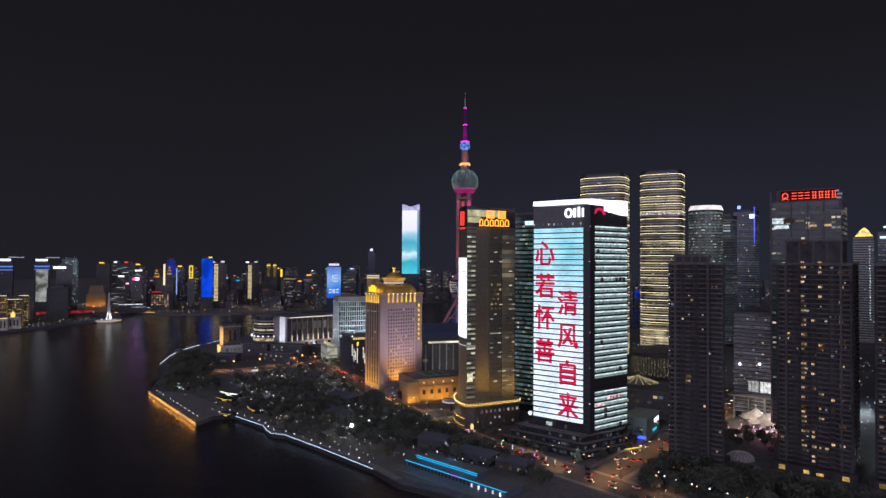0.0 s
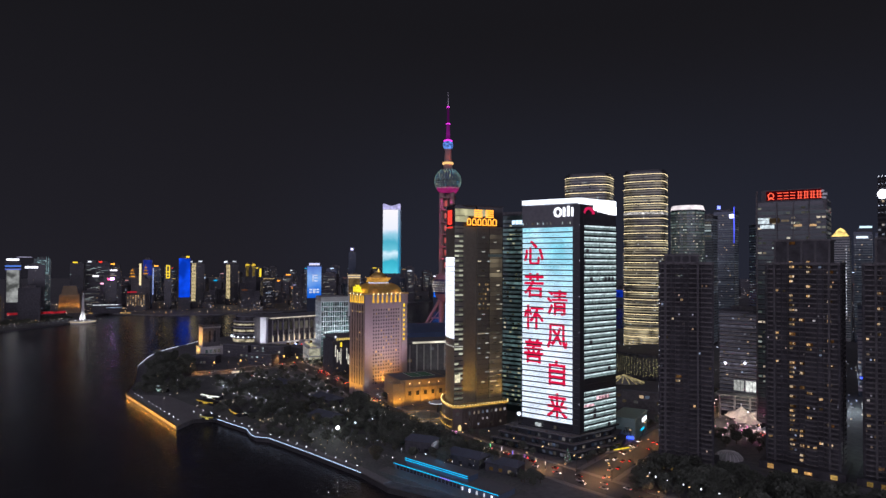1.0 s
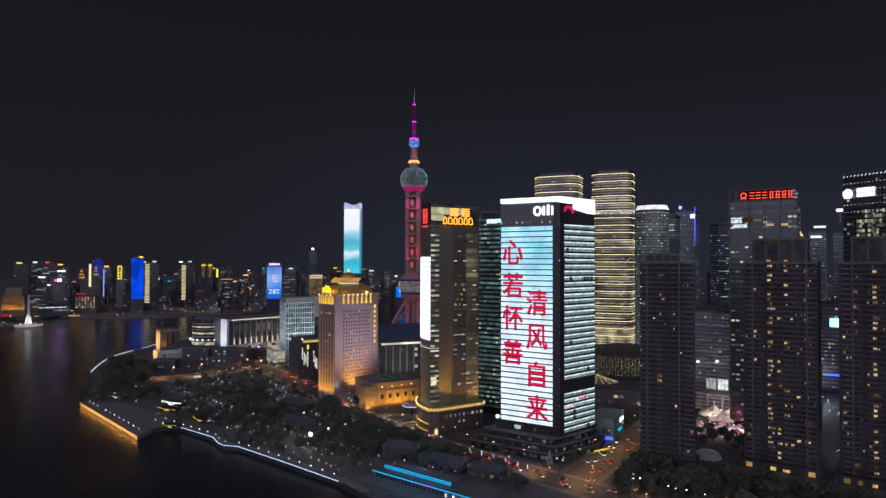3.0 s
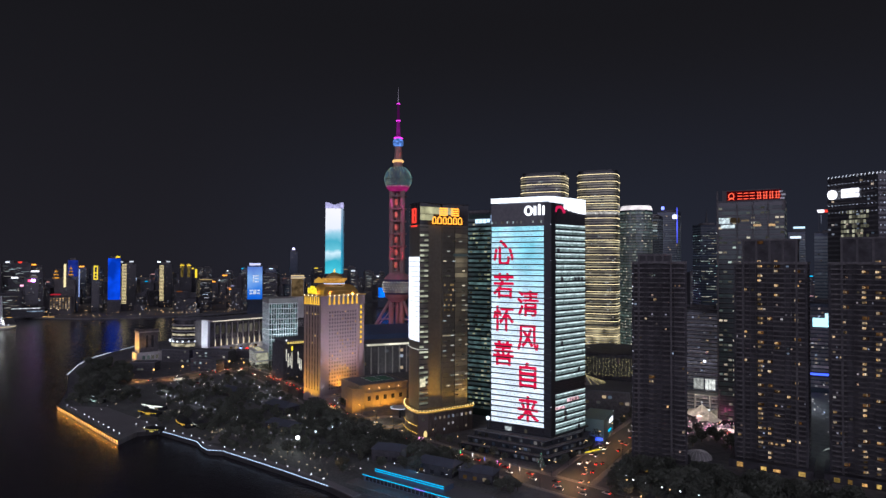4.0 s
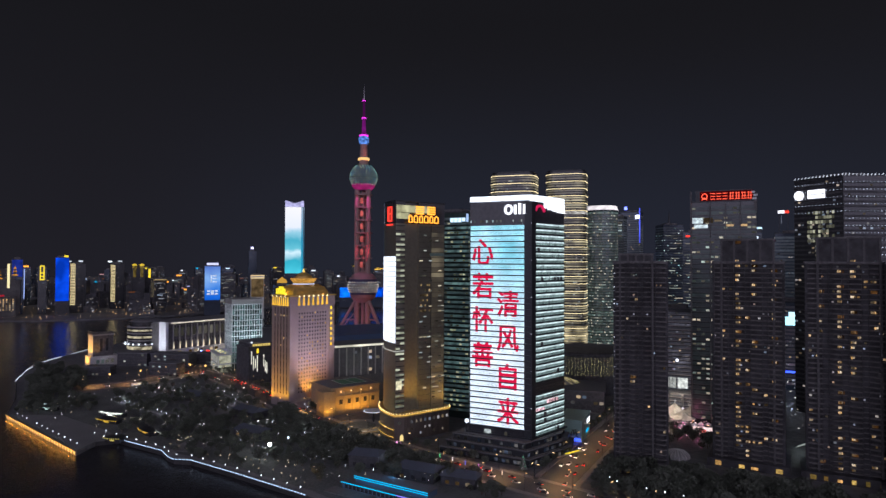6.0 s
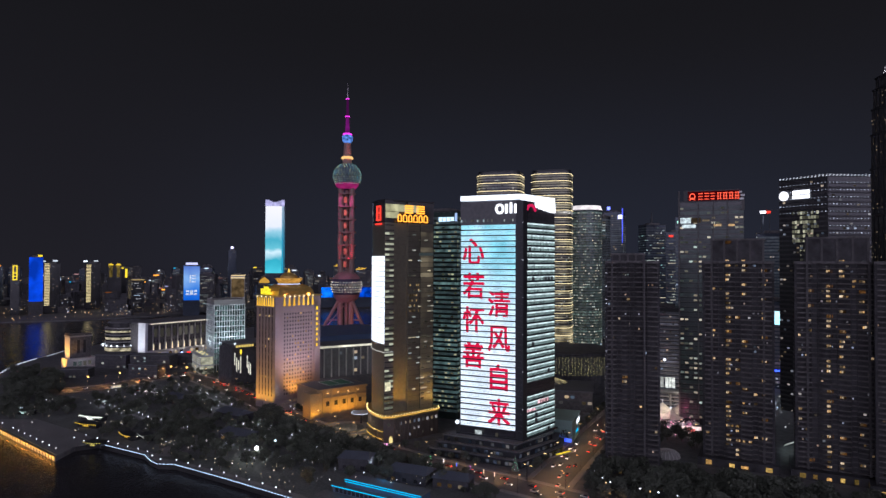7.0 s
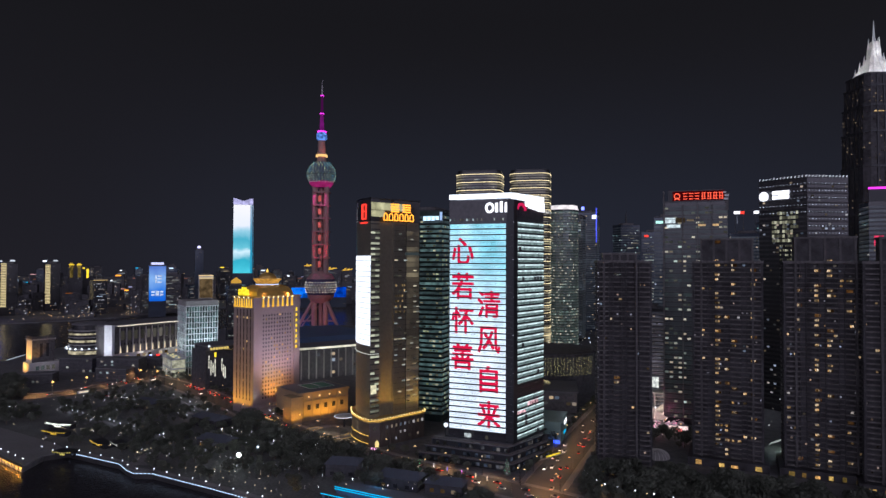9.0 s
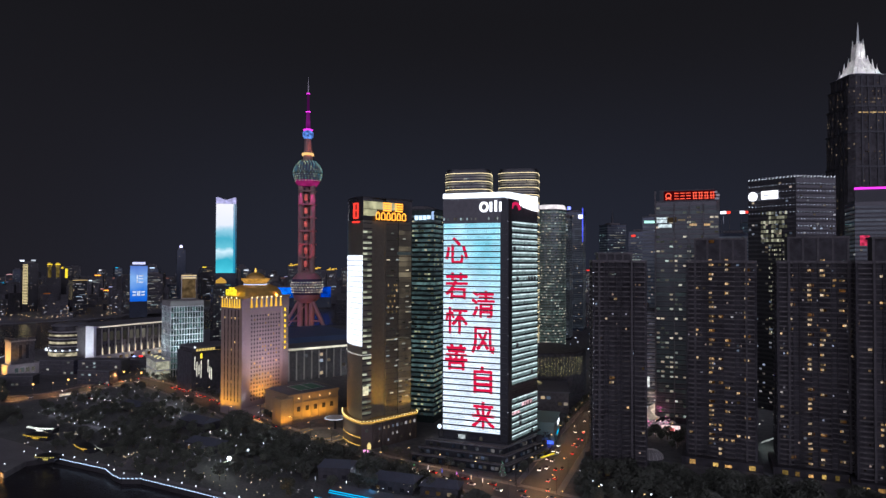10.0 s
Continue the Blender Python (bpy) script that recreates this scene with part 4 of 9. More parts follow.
# tall stepped tower with the white crown
def crown_tower():
    t = thing("skyscraper", "very tall stepped tower with a floodlit white crown", "skyscraper", 109.6, 889, 0, 20)
    z, w = 0.0, 29.0
    tiers = [(0, 120, 27.5), (120, 190, 27), (190, 245, 26.5), (245, 285, 26), (285, 315, 25.2), (315, 338, 24), (338, 352, 22)]
    for z0, z1, hw in tiers:
        c = hw * 0.42
        poly = [(-hw + c * 0.5, -hw), (hw - c * 0.5, -hw), (hw, -hw + c * 0.5), (hw, hw - c * 0.5), (hw - c * 0.5, hw), (-hw + c * 0.5, hw), (-hw, hw - c * 0.5), (-hw, -hw + c * 0.5)]
        part("tier", Shape().prism(poly, z0, z1 - 2, poly), SHADED_WALL, t)
        part("cornice", Shape().prism(grown(poly, 0.9), z1 - 2, z1), DARK_METAL, t)
        for x in (-hw * 0.5, -hw * 0.18, hw * 0.18, hw * 0.5):
            part("rib", Shape().box(x - 0.7, x + 0.7, -hw - 0.9, -hw, z0, z1 - 2), DARK_METAL, t)
            part("rib", Shape().box(-hw - 0.9, -hw, x - 0.7, x + 0.7, z0, z1 - 2), DARK_METAL, t)
        sp = wall_spans(poly)
        lit_windows(t, [sp[0], sp[7], sp[6]], z0 + 3, int((z1 - z0 - 6) / 4.2), 4.2, 2.0, 1.2, 1.4, 0.16 if z0 > 280 else 0.12, glow("tower_room_light", srgb(255, 225, 180), 0.12, 0.05, 2.4), 8, 0.15, int(z0))
    part("light_line", Shape().box(-16, 16, -25.4, -24.9, 306, 307.2), glow("amber_line", srgb(255, 214, 140), 0.6, mottle=0.6, size=0.2), t)
    crown = surface("pale_crown_metal", (0.78, 0.77, 0.72), 0.5, 0.2, 0.8, 0.15, 0.35)
    for z0, z1, hw, tp in ((352.4, 360, 16.5, 13.5), (360, 368, 12.5, 9.0), (368, 374, 8.4, 6.2), (374, 384, 5.4, 5.0), (384, 394, 4.6, 2.8)):
        part("crown_tier", Shape().prism(rect(-hw, hw, -hw, hw), z0, z1, rect(-tp, tp, -tp, tp)), crown, t)
        for sx in (-1, 1):
            for sy in (-1, 1):
                part("finial", Shape().tube((sx * hw * 0.86, sy * hw * 0.86, z0 + 2), (sx * hw * 0.80, sy * hw * 0.80, z1 + 5), 1.4, 0.2, 4), crown, t)
        for s in (-0.4, 0.0, 0.4):
            part("finial", Shape().tube((s * hw * 1.6, -hw * 0.95, z0 + 1), (s * hw * 1.4, -tp * 1.05, z1 + 2.5), 1.0, 0.2, 4), crown, t)
    part("spire", Shape().lathe([(2.4, 393), (1.3, 399), (0.9, 408), (0.15, 420)], 8), glow("spire_light", srgb(190, 190, 195), 0.45), t)
    part("terrace", Shape().box(-19, 19, -19, 19, 350, 352.4), WHITE_PANEL, t)
    return t


crown_tower()
M = pose(109.6, 889, 0, 0, 0, 20)
for at, to, watts in (((-18, -32, 353), (0, 0, 370), 14500), ((16, -32, 353), (0, 0, 370), 14500), ((-32, 6, 353), (0, 0, 370), 15000), ((0, -15, 372), (0, 0, 388), 8000), ((-22, -22, 353), (0, 0, 405), 8000)):
    spot("crown_floodlight", M @ Vector(at), M @ Vector(to), (1.0, 0.98, 0.92), watts, 80, 0.8)
t = office("dark block with a magenta roof line", rect(0, 50, 0, 40), 193, DARK_GLASS, 70, 735, 0, 4.2, DARK_METAL, 1.0, 0.3, 0.07, COOL_WINDOW, 3.2, (2.4, 1.6), 40, 26)
part("roof_light", Shape().box(-0.6, 50.6, -0.8, 0, 205, 207.2), MAGENTA_LINE, t)
part("roof_frame", Shape().box(0, 50, 0, 2, 194.2, 207), DARK_METAL, t)
part("screen", Shape().box(4, 12, -0.6, 0, 150, 160), glow("red_screen", (0.8, 0.05, 0.12), 0.8, mottle=0.7, size=0.2), t)
# far pale tower with a yellow crown
t = office("pale tower with a glowing yellow crown", rect(0, 30, 0, 30), 180, CONCRETE, -118, 1300, 0, 4.2, PALE_STONE, 0.8, 0.3, 0.06, DIM_WINDOW, 3, (2, 1.6), 30, 27, crown=0)
gold = glow("yellow_crown_light", srgb(255, 220, 120), 1.2, mottle=0.5, size=0.2)
part("crown", Shape().prism(rect(2, 28, 2, 28), 181.2, 188, rect(7, 23, 7, 23)), gold, t)
part("crown_dome", Shape().lathe([(8, 188), (7, 191.5), (3.5, 195), (0.2, 197)], 12, 15, 15), gold, t)
u = office("hazy tower with two small white roof signs", rect(0, 26, 0, 26), 188, BLUE_GLASS, -82, 1290, 0, 4.2, None, 0.5, 0.3, 0.16, DIM_WINDOW, 3, (1.8, 1.6), 20, 57, room_haze=0.05)
part("sign", Shape().box(3, 20, -0.8, 0, 177, 181), glow("pale_roof_sign", srgb(225, 240, 245), 1.2), u, "white light sign of one bar")
part("sign", Shape().box(8, 26, -0.8, 0, 194.5, 198), glow("pale_cyan_roof_sign", srgb(205, 240, 250), 1.2), u, "pale light sign of one bar")
part("sign_frame", Shape().box(8, 26, 0, 0.8, 189.2, 198), DARK_METAL, u)
for k in range(24):
    part("edge_lamp", Shape().ball((24, -0.8, 40 + k * 5.4), 0.8, 6, 4), LAMP_WHITE, t)
# slim dark towers in the distance
for x, y, w, h, lab, s in ((-205, 1130, 34, 196, "dark distant tower with a spire", 41), (-162, 1010, 30, 178, "dark distant tower with few lit windows", 42), (-120, 900, 26, 170, "dark distant slim tower", 43), (10, 1000, 34, 190, "dark distant tower behind apartments", 44), (55, 1120, 40, 185, "dark distant broad tower", 45), (-250, 1500, 40, 210, "dark distant hazy tower", 46)):
    t = office(lab, rect(0, w, 0, w), h, BLUE_GLASS, x, y, 15 * (s % 3), 4.2, None, 0.5, 0.3, 0.14, glow("hazy_tower_window", srgb(235, 235, 225), 0.46, 0.02, 2.4, srgb(170, 225, 215)), 3, (1.8, 1.3), 16, s, room_haze=0.022, tint=(170, 190, 230))
    lines, r = Shape(), random.Random(s)
    for k in range(46):
        a, z = r.uniform(0, 0.75) * w, 60 + 4.2 * r.randrange(int((h - 66) / 4.2))
        lines.box(a, min(a + r.uniform(3, 14), w), -0.35, 0, z, z + 1.0)
    tagged(part("lit_floor", lines, FAR_OFFICE, t), kind="stuff")
    if s in (41, 43):
        part("spire", Shape().lathe([(3, h), (1.6, h + 12), (0.3, h + 26)], 8, w / 2, w / 2), DARK_METAL, t)
    if s in (44, 42):
        part("sign", Shape().box(4, 10, -0.6, 0, h - 7, h - 4), glow("cyan_sign", (0.4, 0.95, 0.95), 1.2) if s == 44 else RED_SIGN, t, "small light sign of one plain bar")
t = office("dark tower with green and white roof sign", rect(0, 30, 0, 30), 186, BLUE_GLASS, -132, 800, 0, 4.2, None, 0.5, 0.3, 0.12, DIM_WINDOW, 3, (1.8, 1.6), 30, 51, room_haze=0.03)
part("sign", Shape().box(2, 17, -0.8, 0, 179, 182), glow("green_white_sign", (0.5, 1.0, 0.75), 1.1), t, "pale green light sign of one bar")
part("edge_light", Shape().box(17.6, 18.2, -0.7, 0, 110, 172), glow("white_dotted_edge", (0.9, 0.95, 1.0), 0.55, mottle=0.9, size=0.8), t)
t = office("hazy tower with two red and white signs on a roof frame", rect(0, 42, 0, 30), 172, BLUE_GLASS, -42, 950, 0, 4.2, None, 0.5, 0.3, 0.08, DIM_WINDOW, 3, (1.8, 1.6), 30, 52)
for x0, x1, x2 in ((3.8, 11.2, 16.6), (28, 34.2, 38.5)):
    part("sign", Shape().box(x0, x1, -0.8, 0, 198.6, 202.2), WHITE_SIGN, t, "white light sign of one bar")
    part("sign", Shape().box(x1 + 0.2, x2, -0.8, 0, 198.6, 202.0), RED_SIGN, t, "red light sign of one bar")
part("roof_frame", Shape().box(1, 41, 0, 1, 202.6, 203.4), DARK_METAL, t)
for x in (5, 15, 30, 38):
    part("frame_post", Shape().box(x, x + 0.7, 0.1, 0.8, 173, 202.6), DARK_METAL, t)
part("hanging_light", Shape().box(7.5, 8.0, -0.5, 0, 185, 196), glow("faint_hanging_light", (0.7, 0.75, 0.9), 0.25), t)

# grey banded hotel between the dark apartment towers
t = office("grey office slab with many white floor bands", rect(0, 36, 0, 24), 92, DARK_GLASS, -146, 602, 0, 3.3, CONCRETE, 0.7, 0.8, 0.12, DIM_WINDOW, 2.4, (1.6, 1.2), 36, 53, room_haze=0.07, tint=(215, 210, 225))
for x0, x1, bright in ((11.5, 19.5, 0.4), (21, 29, 0.85)):
    part("lit_window", Shape().box(x0, x1, -1.0, 0, 23.4, 32.4), glow("lobby_window", srgb(240, 242, 225), bright, mottle=0.45, size=0.4), t)
    for x in (x0 + 2.5, x0 + 5.2):
        part("window_bar", Shape().box(x, x + 0.25, -1.15, -1.0, 23.4, 32.4), DARK_METAL, t)
for x, z in ((4.8, 46.4), (20.6, 47.8)):
    part("facade_lamp", Shape().ball((x, -1.6, z), 1.15 if z > 42 else 0.7, 10, 6), glow("white_facade_globe", (0.97, 0.97, 1.0), 2.2), t)
part("canopy", Shape().box(-2, 40, -12, 0, 20, 21.2), CONCRETE, t)
part("edge_light", Shape().box(35.2, 35.8, -1.1, -0.8, 26, 90), glow("cool_edge_light", srgb(215, 225, 240), 0.3, mottle=0.9, size=0.4), t)
for x in (2, 14, 26, 38):
    part("column", Shape().tube((x, -10, 0), (x, -10, 20), 0.9), CONCRETE, t)

# green glass tower behind the golden one
t = office("dark green glass tower with a cyan roof sign", rect(0, 46, 0, 42), 176, GREEN_GLASS, -329, 503, 0, 4.0, DARK_METAL, 0.9, 0.25, 0.26, glow("greenish_office_window", srgb(190, 205, 150), 0.34, 0.05, 1.9, srgb(240, 225, 180)), 2.8, (2.2, 1.3), 60, 54, room_haze=0.21, tint=(140, 182, 172))
sg = Shape()
for k in range(4):
    sg.box(29 + k * 3.7, 31.9 + k * 3.7, -0.9, 0, 168.0 + (0 if k != 3 else 0.5), 171.6)
bars("sign_bar", sg, glow("cyan_white_sign", (0.62, 0.86, 1.0), 1.3), t)
part("sign_frame", Shape().box(44, 46, -0.6, 0, 168, 175), glow("blue_white_post", (0.5, 0.7, 1.0), 0.7), t)
t = office("far slim tower with warm edge strip", rect(0, 22, 0, 22), 150, DARK_GLASS, -345, 905, 0, 4, None, 0.5, 0.3, 0.1, WARM_WINDOW, 3, (2, 1.6), 20, 55)


# ---- apartment towers ----
PIER_TILE = surface("grey_pier_tiles", (0.075, 0.071, 0.072), 0.6, 0, 0.4, 0.04, 0.5)
AMBER_ROOM = glow("curtained_amber_room_light", srgb(215, 150, 85), 0.10, 0.25, 1.8, mottle=0.7, size=0.6)
FAINT_ROOM = glow("faint_room_light", srgb(255, 205, 150), 0.16, 0.05, 2.4, srgb(215, 230, 255))
HALL_WINDOW = glow("golden_hall_window", srgb(255, 215, 110), 0.6, 0.15, 1.3, srgb(255, 190, 110), mottle=0.5, size=0.8)


def apartment_tower(x, y, yaw, w, d, h, crown, seed, label, columns, chance=0.035):
    """A dark block of flats: bays with balcony slabs on every floor, recesses between, a crown box."""
    t = thing("apartment_tower", label, "apartment block", x, y, 0, yaw, "riverside apartment towers")
    rise = 3.1
    n = int(h / rise)
    core = rect(1.2, w - 1.2, 1.6, d - 1.6)
    # recess wall is darker than the slabs: shade put into its colour
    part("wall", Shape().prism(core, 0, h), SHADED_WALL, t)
    # bays: each a shallow projecting stack
    r = random.Random(seed)
    cuts = [0.0, 0.22, 0.30, 0.46, 0.54, 0.70, 0.78, 1.0]
    slab = Shape()
    outline = []
    for i in range(7):
        a, b = cuts[i] * w, cuts[i + 1] * w
        yb = -0.5 if i in (2, 4) else 0.0 if i % 2 == 0 else 1.45
        bow = 1.1 if i % 2 == 0 else 0.0
        outline += [(a + (b - a) * j / 5, yb - bow * math.sin(math.pi * j / 5)) for j in range(6)] if bow else [(a, yb), (b, yb)]
    outline += [(w, d * 0.32), (w - 1.3, d * 0.33), (w - 1.3, d * 0.6), (w, d * 0.61), (w, d), (0, d), (0, d * 0.61), (1.0, d * 0.6), (1.0, d * 0.33), (0, d * 0.32)]
    slab.prism(outline, 0, 0.72)
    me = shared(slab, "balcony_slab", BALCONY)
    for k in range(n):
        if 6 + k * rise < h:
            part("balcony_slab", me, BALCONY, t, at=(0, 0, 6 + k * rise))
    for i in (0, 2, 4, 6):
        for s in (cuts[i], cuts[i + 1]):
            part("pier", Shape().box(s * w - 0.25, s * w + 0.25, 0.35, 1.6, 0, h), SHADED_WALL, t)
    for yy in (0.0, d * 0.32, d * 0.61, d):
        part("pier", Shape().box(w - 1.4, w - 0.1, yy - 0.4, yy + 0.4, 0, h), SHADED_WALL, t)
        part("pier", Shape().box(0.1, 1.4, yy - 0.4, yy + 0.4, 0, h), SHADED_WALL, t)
    part("roof", Shape().prism(grown(rect(0, w, 0, d), 0.3), h, h + 1.4), DARK_CONCRETE, t)
    cx0, cx1 = crown[0] * w, crown[1] * w
    top = part("crown", Shape().box(cx0, cx1, 2.2, d - 2.2, h + 1.4, crown[2]), SHADED_WALL, t)
    for s in (cx0, cx1):
        part("tall_pier", Shape().box(s - 0.6, s + 0.6, -1.2, 1.6, 0, h + 1.4), PIER_TILE, t)
    for s in np.linspace(cx0, cx1, 5):
        part("crown_pier", Shape().box(s - 0.6, s + 0.6, 1.5, 2.2, h + 1.4, crown[2] + 0.5), PIER_TILE, top)
    for z in np.arange(h + 4, crown[2] - 1, 3.1):
        part("crown_louvre", Shape().box(cx0, cx1, 1.95, 2.2, z, z + 0.5), SHADED_WALL, top)
    part("crown_edge", Shape().prism(grown(rect(cx0, cx1, 2.2, d - 2.2), 0.9), crown[2], crown[2] + 1.2), DARK_CONCRETE, top)
    # lit rooms: favoured columns, then a few anywhere
    pane = shared(Shape().box(0, 0.8, -0.3, 0, 0, 1.4).box(0.92, 1.8, -0.3, 0, 0, 1.4).box(1.92, 2.7, -0.3, 0, 0.1, 1.4), "window", WARM_WINDOW)
    pair = shared(Shape().box(0, 0.9, -0.3, 0, 0, 1.4).box(1.0, 1.9, -0.3, 0, 0.15, 1.4), "window", WARM_WINDOW)
    small = pane_mesh(1.2, 1.2, WARM_WINDOW, 0.3)
    amber = pane_mesh(3.4, 1.9, AMBER_ROOM, 0.3)
    faint = pane_mesh(1.5, 1.2, DIM_WINDOW, 0.3)
    for s, p in columns:
        for k in range(n - 1):
            if r.random() < p:
                z = 6 + k * rise + 1.2
                part("window", pane if r.random() < 0.6 else pair, WARM_WINDOW, t, at=(s * w - 1.65, 1.5, z))
            elif r.random() < p * 0.9:
                part("window", amber, AMBER_ROOM, t, at=(s * w - 1.65, 1.5, z - 0.3))
    for k in range(n - 1):
        for s in (0.06, 0.15, 0.26, 0.36, 0.42, 0.58, 0.66, 0.74, 0.86, 0.94):
            if r.random() < chance * 1.7:
                part("window", (small, faint, pair)[r.randrange(3)], WARM_WINDOW, t, at=(s * w - 0.75, 1.5, 6 + k * rise + 1.25))
        for s in (0.15, 0.45, 0.8):
            if r.random() < chance:
                part("window", small, WARM_WINDOW, t, at=(1.1, s * d + 0.75, 6 + k * rise + 1.25), turn=radians(-90))
    lit_windows(t, [((0, 1.5), (w, 1.5), w, 0.0)], 7.2, n - 2, rise, 2.6, 1.0, 1.0, chance * 1.5, FAINT_ROOM, 0, 0.2, seed)
    # ground floor hall
    part("hall", Shape().box(-3, w + 3, -5, d + 2, 0, 5.2), SHADED_WALL, t)
    for k in range(6):
        if r.random() < 0.75:
            e = r.uniform(1.6, 4.2)
            part("hall_window", Shape().box(2 + k * w / 6, 2 + e + k * w / 6, -5.25, -4.9, 1.0, r.uniform(2.6, 4.0)), HALL_WINDOW, t)
    return t


first_block = apartment_tower(-144.4, 424, 12, 33, 26, 133.5, (0.12, 0.72, 138.5), 61, "dark apartment tower with almost no lit windows", ((0.36, 0.06),), 0.012)
r = random.Random(66)
# small glowing chips stand for the screen's reflections on the balcony ends
for k in range(40):
    part("balcony_lamp", Shape().box(-0.12, 0.5, -0.5, -0.2, 0, 0.35), LAMP_WHITE if k % 3 else DIM_WINDOW, first_block, at=(0.1, r.uniform(-0.2, 1.0), 22 + k * 2.75 + r.uniform(-0.6, 0.6)))
for x, z in ((9.5, 125.4), (10.8, 125.8), (12.0, 125.3), (13.4, 125.6)):
    part("window", Shape().box(x, x + 0.9, 1.1, 1.4, z, z + 0.8), COOL_WINDOW, first_block)
apartment_tower(-88.5, 469.5, -3, 42.5, 26, 133.5, (0.13, 0.86, 148.5), 62, "dark apartment tower with warm lit window columns", ((0.37, 0.66), (0.50, 0.42), (0.60, 0.16), (0.87, 0.24)))
apartment_tower(-34.5, 466.5, -2, 43, 26, 133.5, (0.16, 0.92, 149), 63, "dark apartment tower with scattered warm windows", ((0.44, 0.5), (0.60, 0.36), (0.20, 0.16), (0.84, 0.12)))
apartment_tower(5.5, 452, -6, 46, 26, 133.5, (0.2, 0.9, 148), 64, "dark apartment tower with a few lit rooms", ((0.30, 0.18), (0.62, 0.15)), 0.02)
apartment_tower(60, 440, -10, 44, 26, 133.5, (0.2, 0.9, 148), 65, "dark apartment tower beside the avenue", ((0.40, 0.2),), 0.02)


# ---- gilded hotel ----
def hotel():
    t = thing("hotel", "stone hotel with golden floodlit crown and small dome", "hotel", -443, 463, 0, 74.6)
    w, d, h = 51.0, 29.0, 92.0
    part("wall", Shape().prism([(0, 0), (8, 0), (8, 0.9), (44, 0.9), (44, 0), (w, 0), (w, d), (0, d)], 0, h), RED_STONE, t)
    hole = glow("hotel_room_light", srgb(255, 214, 130), 0.75, 0.1, 1.2)
    r = random.Random(71)
    dark, lit, slit = pane_mesh(1.25, 1.7, DARK_GLASS, 0.1), pane_mesh(1.25, 1.7, hole, 0.1), pane_mesh(1.0, 1.5, BROWN_STONE, 0.1)
    for k in range(22):
        for j in range(11):
            on = r.random() < (0.13 + (0.22 if 2 < j < 8 and k < 9 else 0.0))
            part("window", lit if on else dark, hole, t, at=(10.2 + j * 3.0, 0.88, 12 + k * 3.45))
    for j in range(5):
        part("window_strip", Shape().box(-0.05, 0.02, 23.2 - j * 4.8, 24.4 - j * 4.8, 12, 91), DARK_GLASS, t)
    for k in range(11):
        for j in range(5):
            on = r.random() < 0.1
            part("window", lit if on else slit, hole, t, at=(-0.06, 24.3 - j * 4.8, 14 + k * 6.9), turn=radians(-90))
    # golden frieze of niches
    niche = glow("golden_niche_light", srgb(255, 196, 60), 0.95, 0.7, 1.15)
    cap = glow("niche_bulb", srgb(255, 240, 190), 2.0)
    part("frieze", Shape().box(-0.4, w + 0.4, -0.4, d + 0.4, h, 101), RED_STONE, t)
    part("cornice", Shape().box(-1.2, w + 1.2, -1.2, d + 1.2, 101, 102.2), GOLD_ROOF, t)
    nm = shared(Shape().prism([(-1.3, -0.3), (1.3, -0.3), (1.3, 0), (-1.3, 0)], 0, 8.0, [(-0.5, -0.3), (0.5, -0.3), (0.5, 0), (-0.5, 0)]), "niche_light", niche)
    cm = shared(Shape().ball((0, 0, 0), 0.75, 8, 5), "niche_bulb", cap)
    for k in range(7):
        x = 9.5 + k * 5.3
        light = part("niche_light", nm, niche, t, at=(x, -0.4, h + 0.6))
        part("niche_bulb", cm, cap, light, at=(0, -0.4, 8.8))
    for k in range(8):
        y = 26.6 - k * 3.4
        part("niche_light", nm, niche, t, at=(-0.4, y, h + 0.6), turn=radians(-90))
        if k % 2 == 0:
            part("niche_bulb", cm, cap, t, at=(-0.9, y, h + 9.4))
    # golden mansard and dome
    for z0, z1, a, b in ((102.2, 106.2, 0, 1.2), (106.2, 109.4, 1.2, 3.6), (109.4, 111.6, 3.6, 8.0)):
        part("mansard", Shape().prism(rect(5 + a, 46 - a, 3 + a * 0.7, 27 - a * 0.7), z0, z1, rect(5 + b, 46 - b, 3 + b * 0.7, 27 - b * 0.7)), GOLD_ROOF, t)
    part("drum", Shape().lathe([(9, 110.5), (9.8, 112.5), (9.8, 113.5)], 20, 25, 14.5), GOLD_ROOF, t)
    part("rim_light", Shape().path([(25 + 10 * math.cos(2 * math.pi * k / 20), 14.5 + 10 * math.sin(2 * math.pi * k / 20), 112.2) for k in range(21)], 0.4), glow("blue_white_bulbs", (0.75, 0.82, 1.0), 1.0), t)
    part("gallery", Shape().lathe([(9.9, 113.5), (12.4, 116.8), (12.4, 117.4), (9, 117.4)], 20, 25, 14.5), glow("gilded_gallery_light", srgb(255, 186, 80), 0.55, mottle=0.5, size=0.5), t)
    dome = part("dome", Shape().lathe([(8.4, 117.4), (7.6, 119.6), (5.4, 121.6), (2.4, 122.9), (0.5, 123.3)], 20, 25, 14.5), GOLD_ROOF, t)
    part("finial", Shape().lathe([(0.8, 123.2), (1.0, 124.2), (0.2, 126.6)], 8, 25, 14.5), GOLD_LINE, dome)
    flag = glow("bright_yellow_sign", srgb(255, 225, 40), 1.1, mottle=0.4, size=0.5)
    part("roof_sign", Shape().box(-0.6, 0.4, 8, 22, 103, 108.5), flag, t, "bright yellow roof sign of plain bars")
    part("roof_sign_top", Shape().box(-0.7, 0.3, 11, 17, 108.5, 110.3), flag, t)
    # upright sign
    sg = glow("upright_sign_light", (1.0, 0.68, 0.02), 1.2)
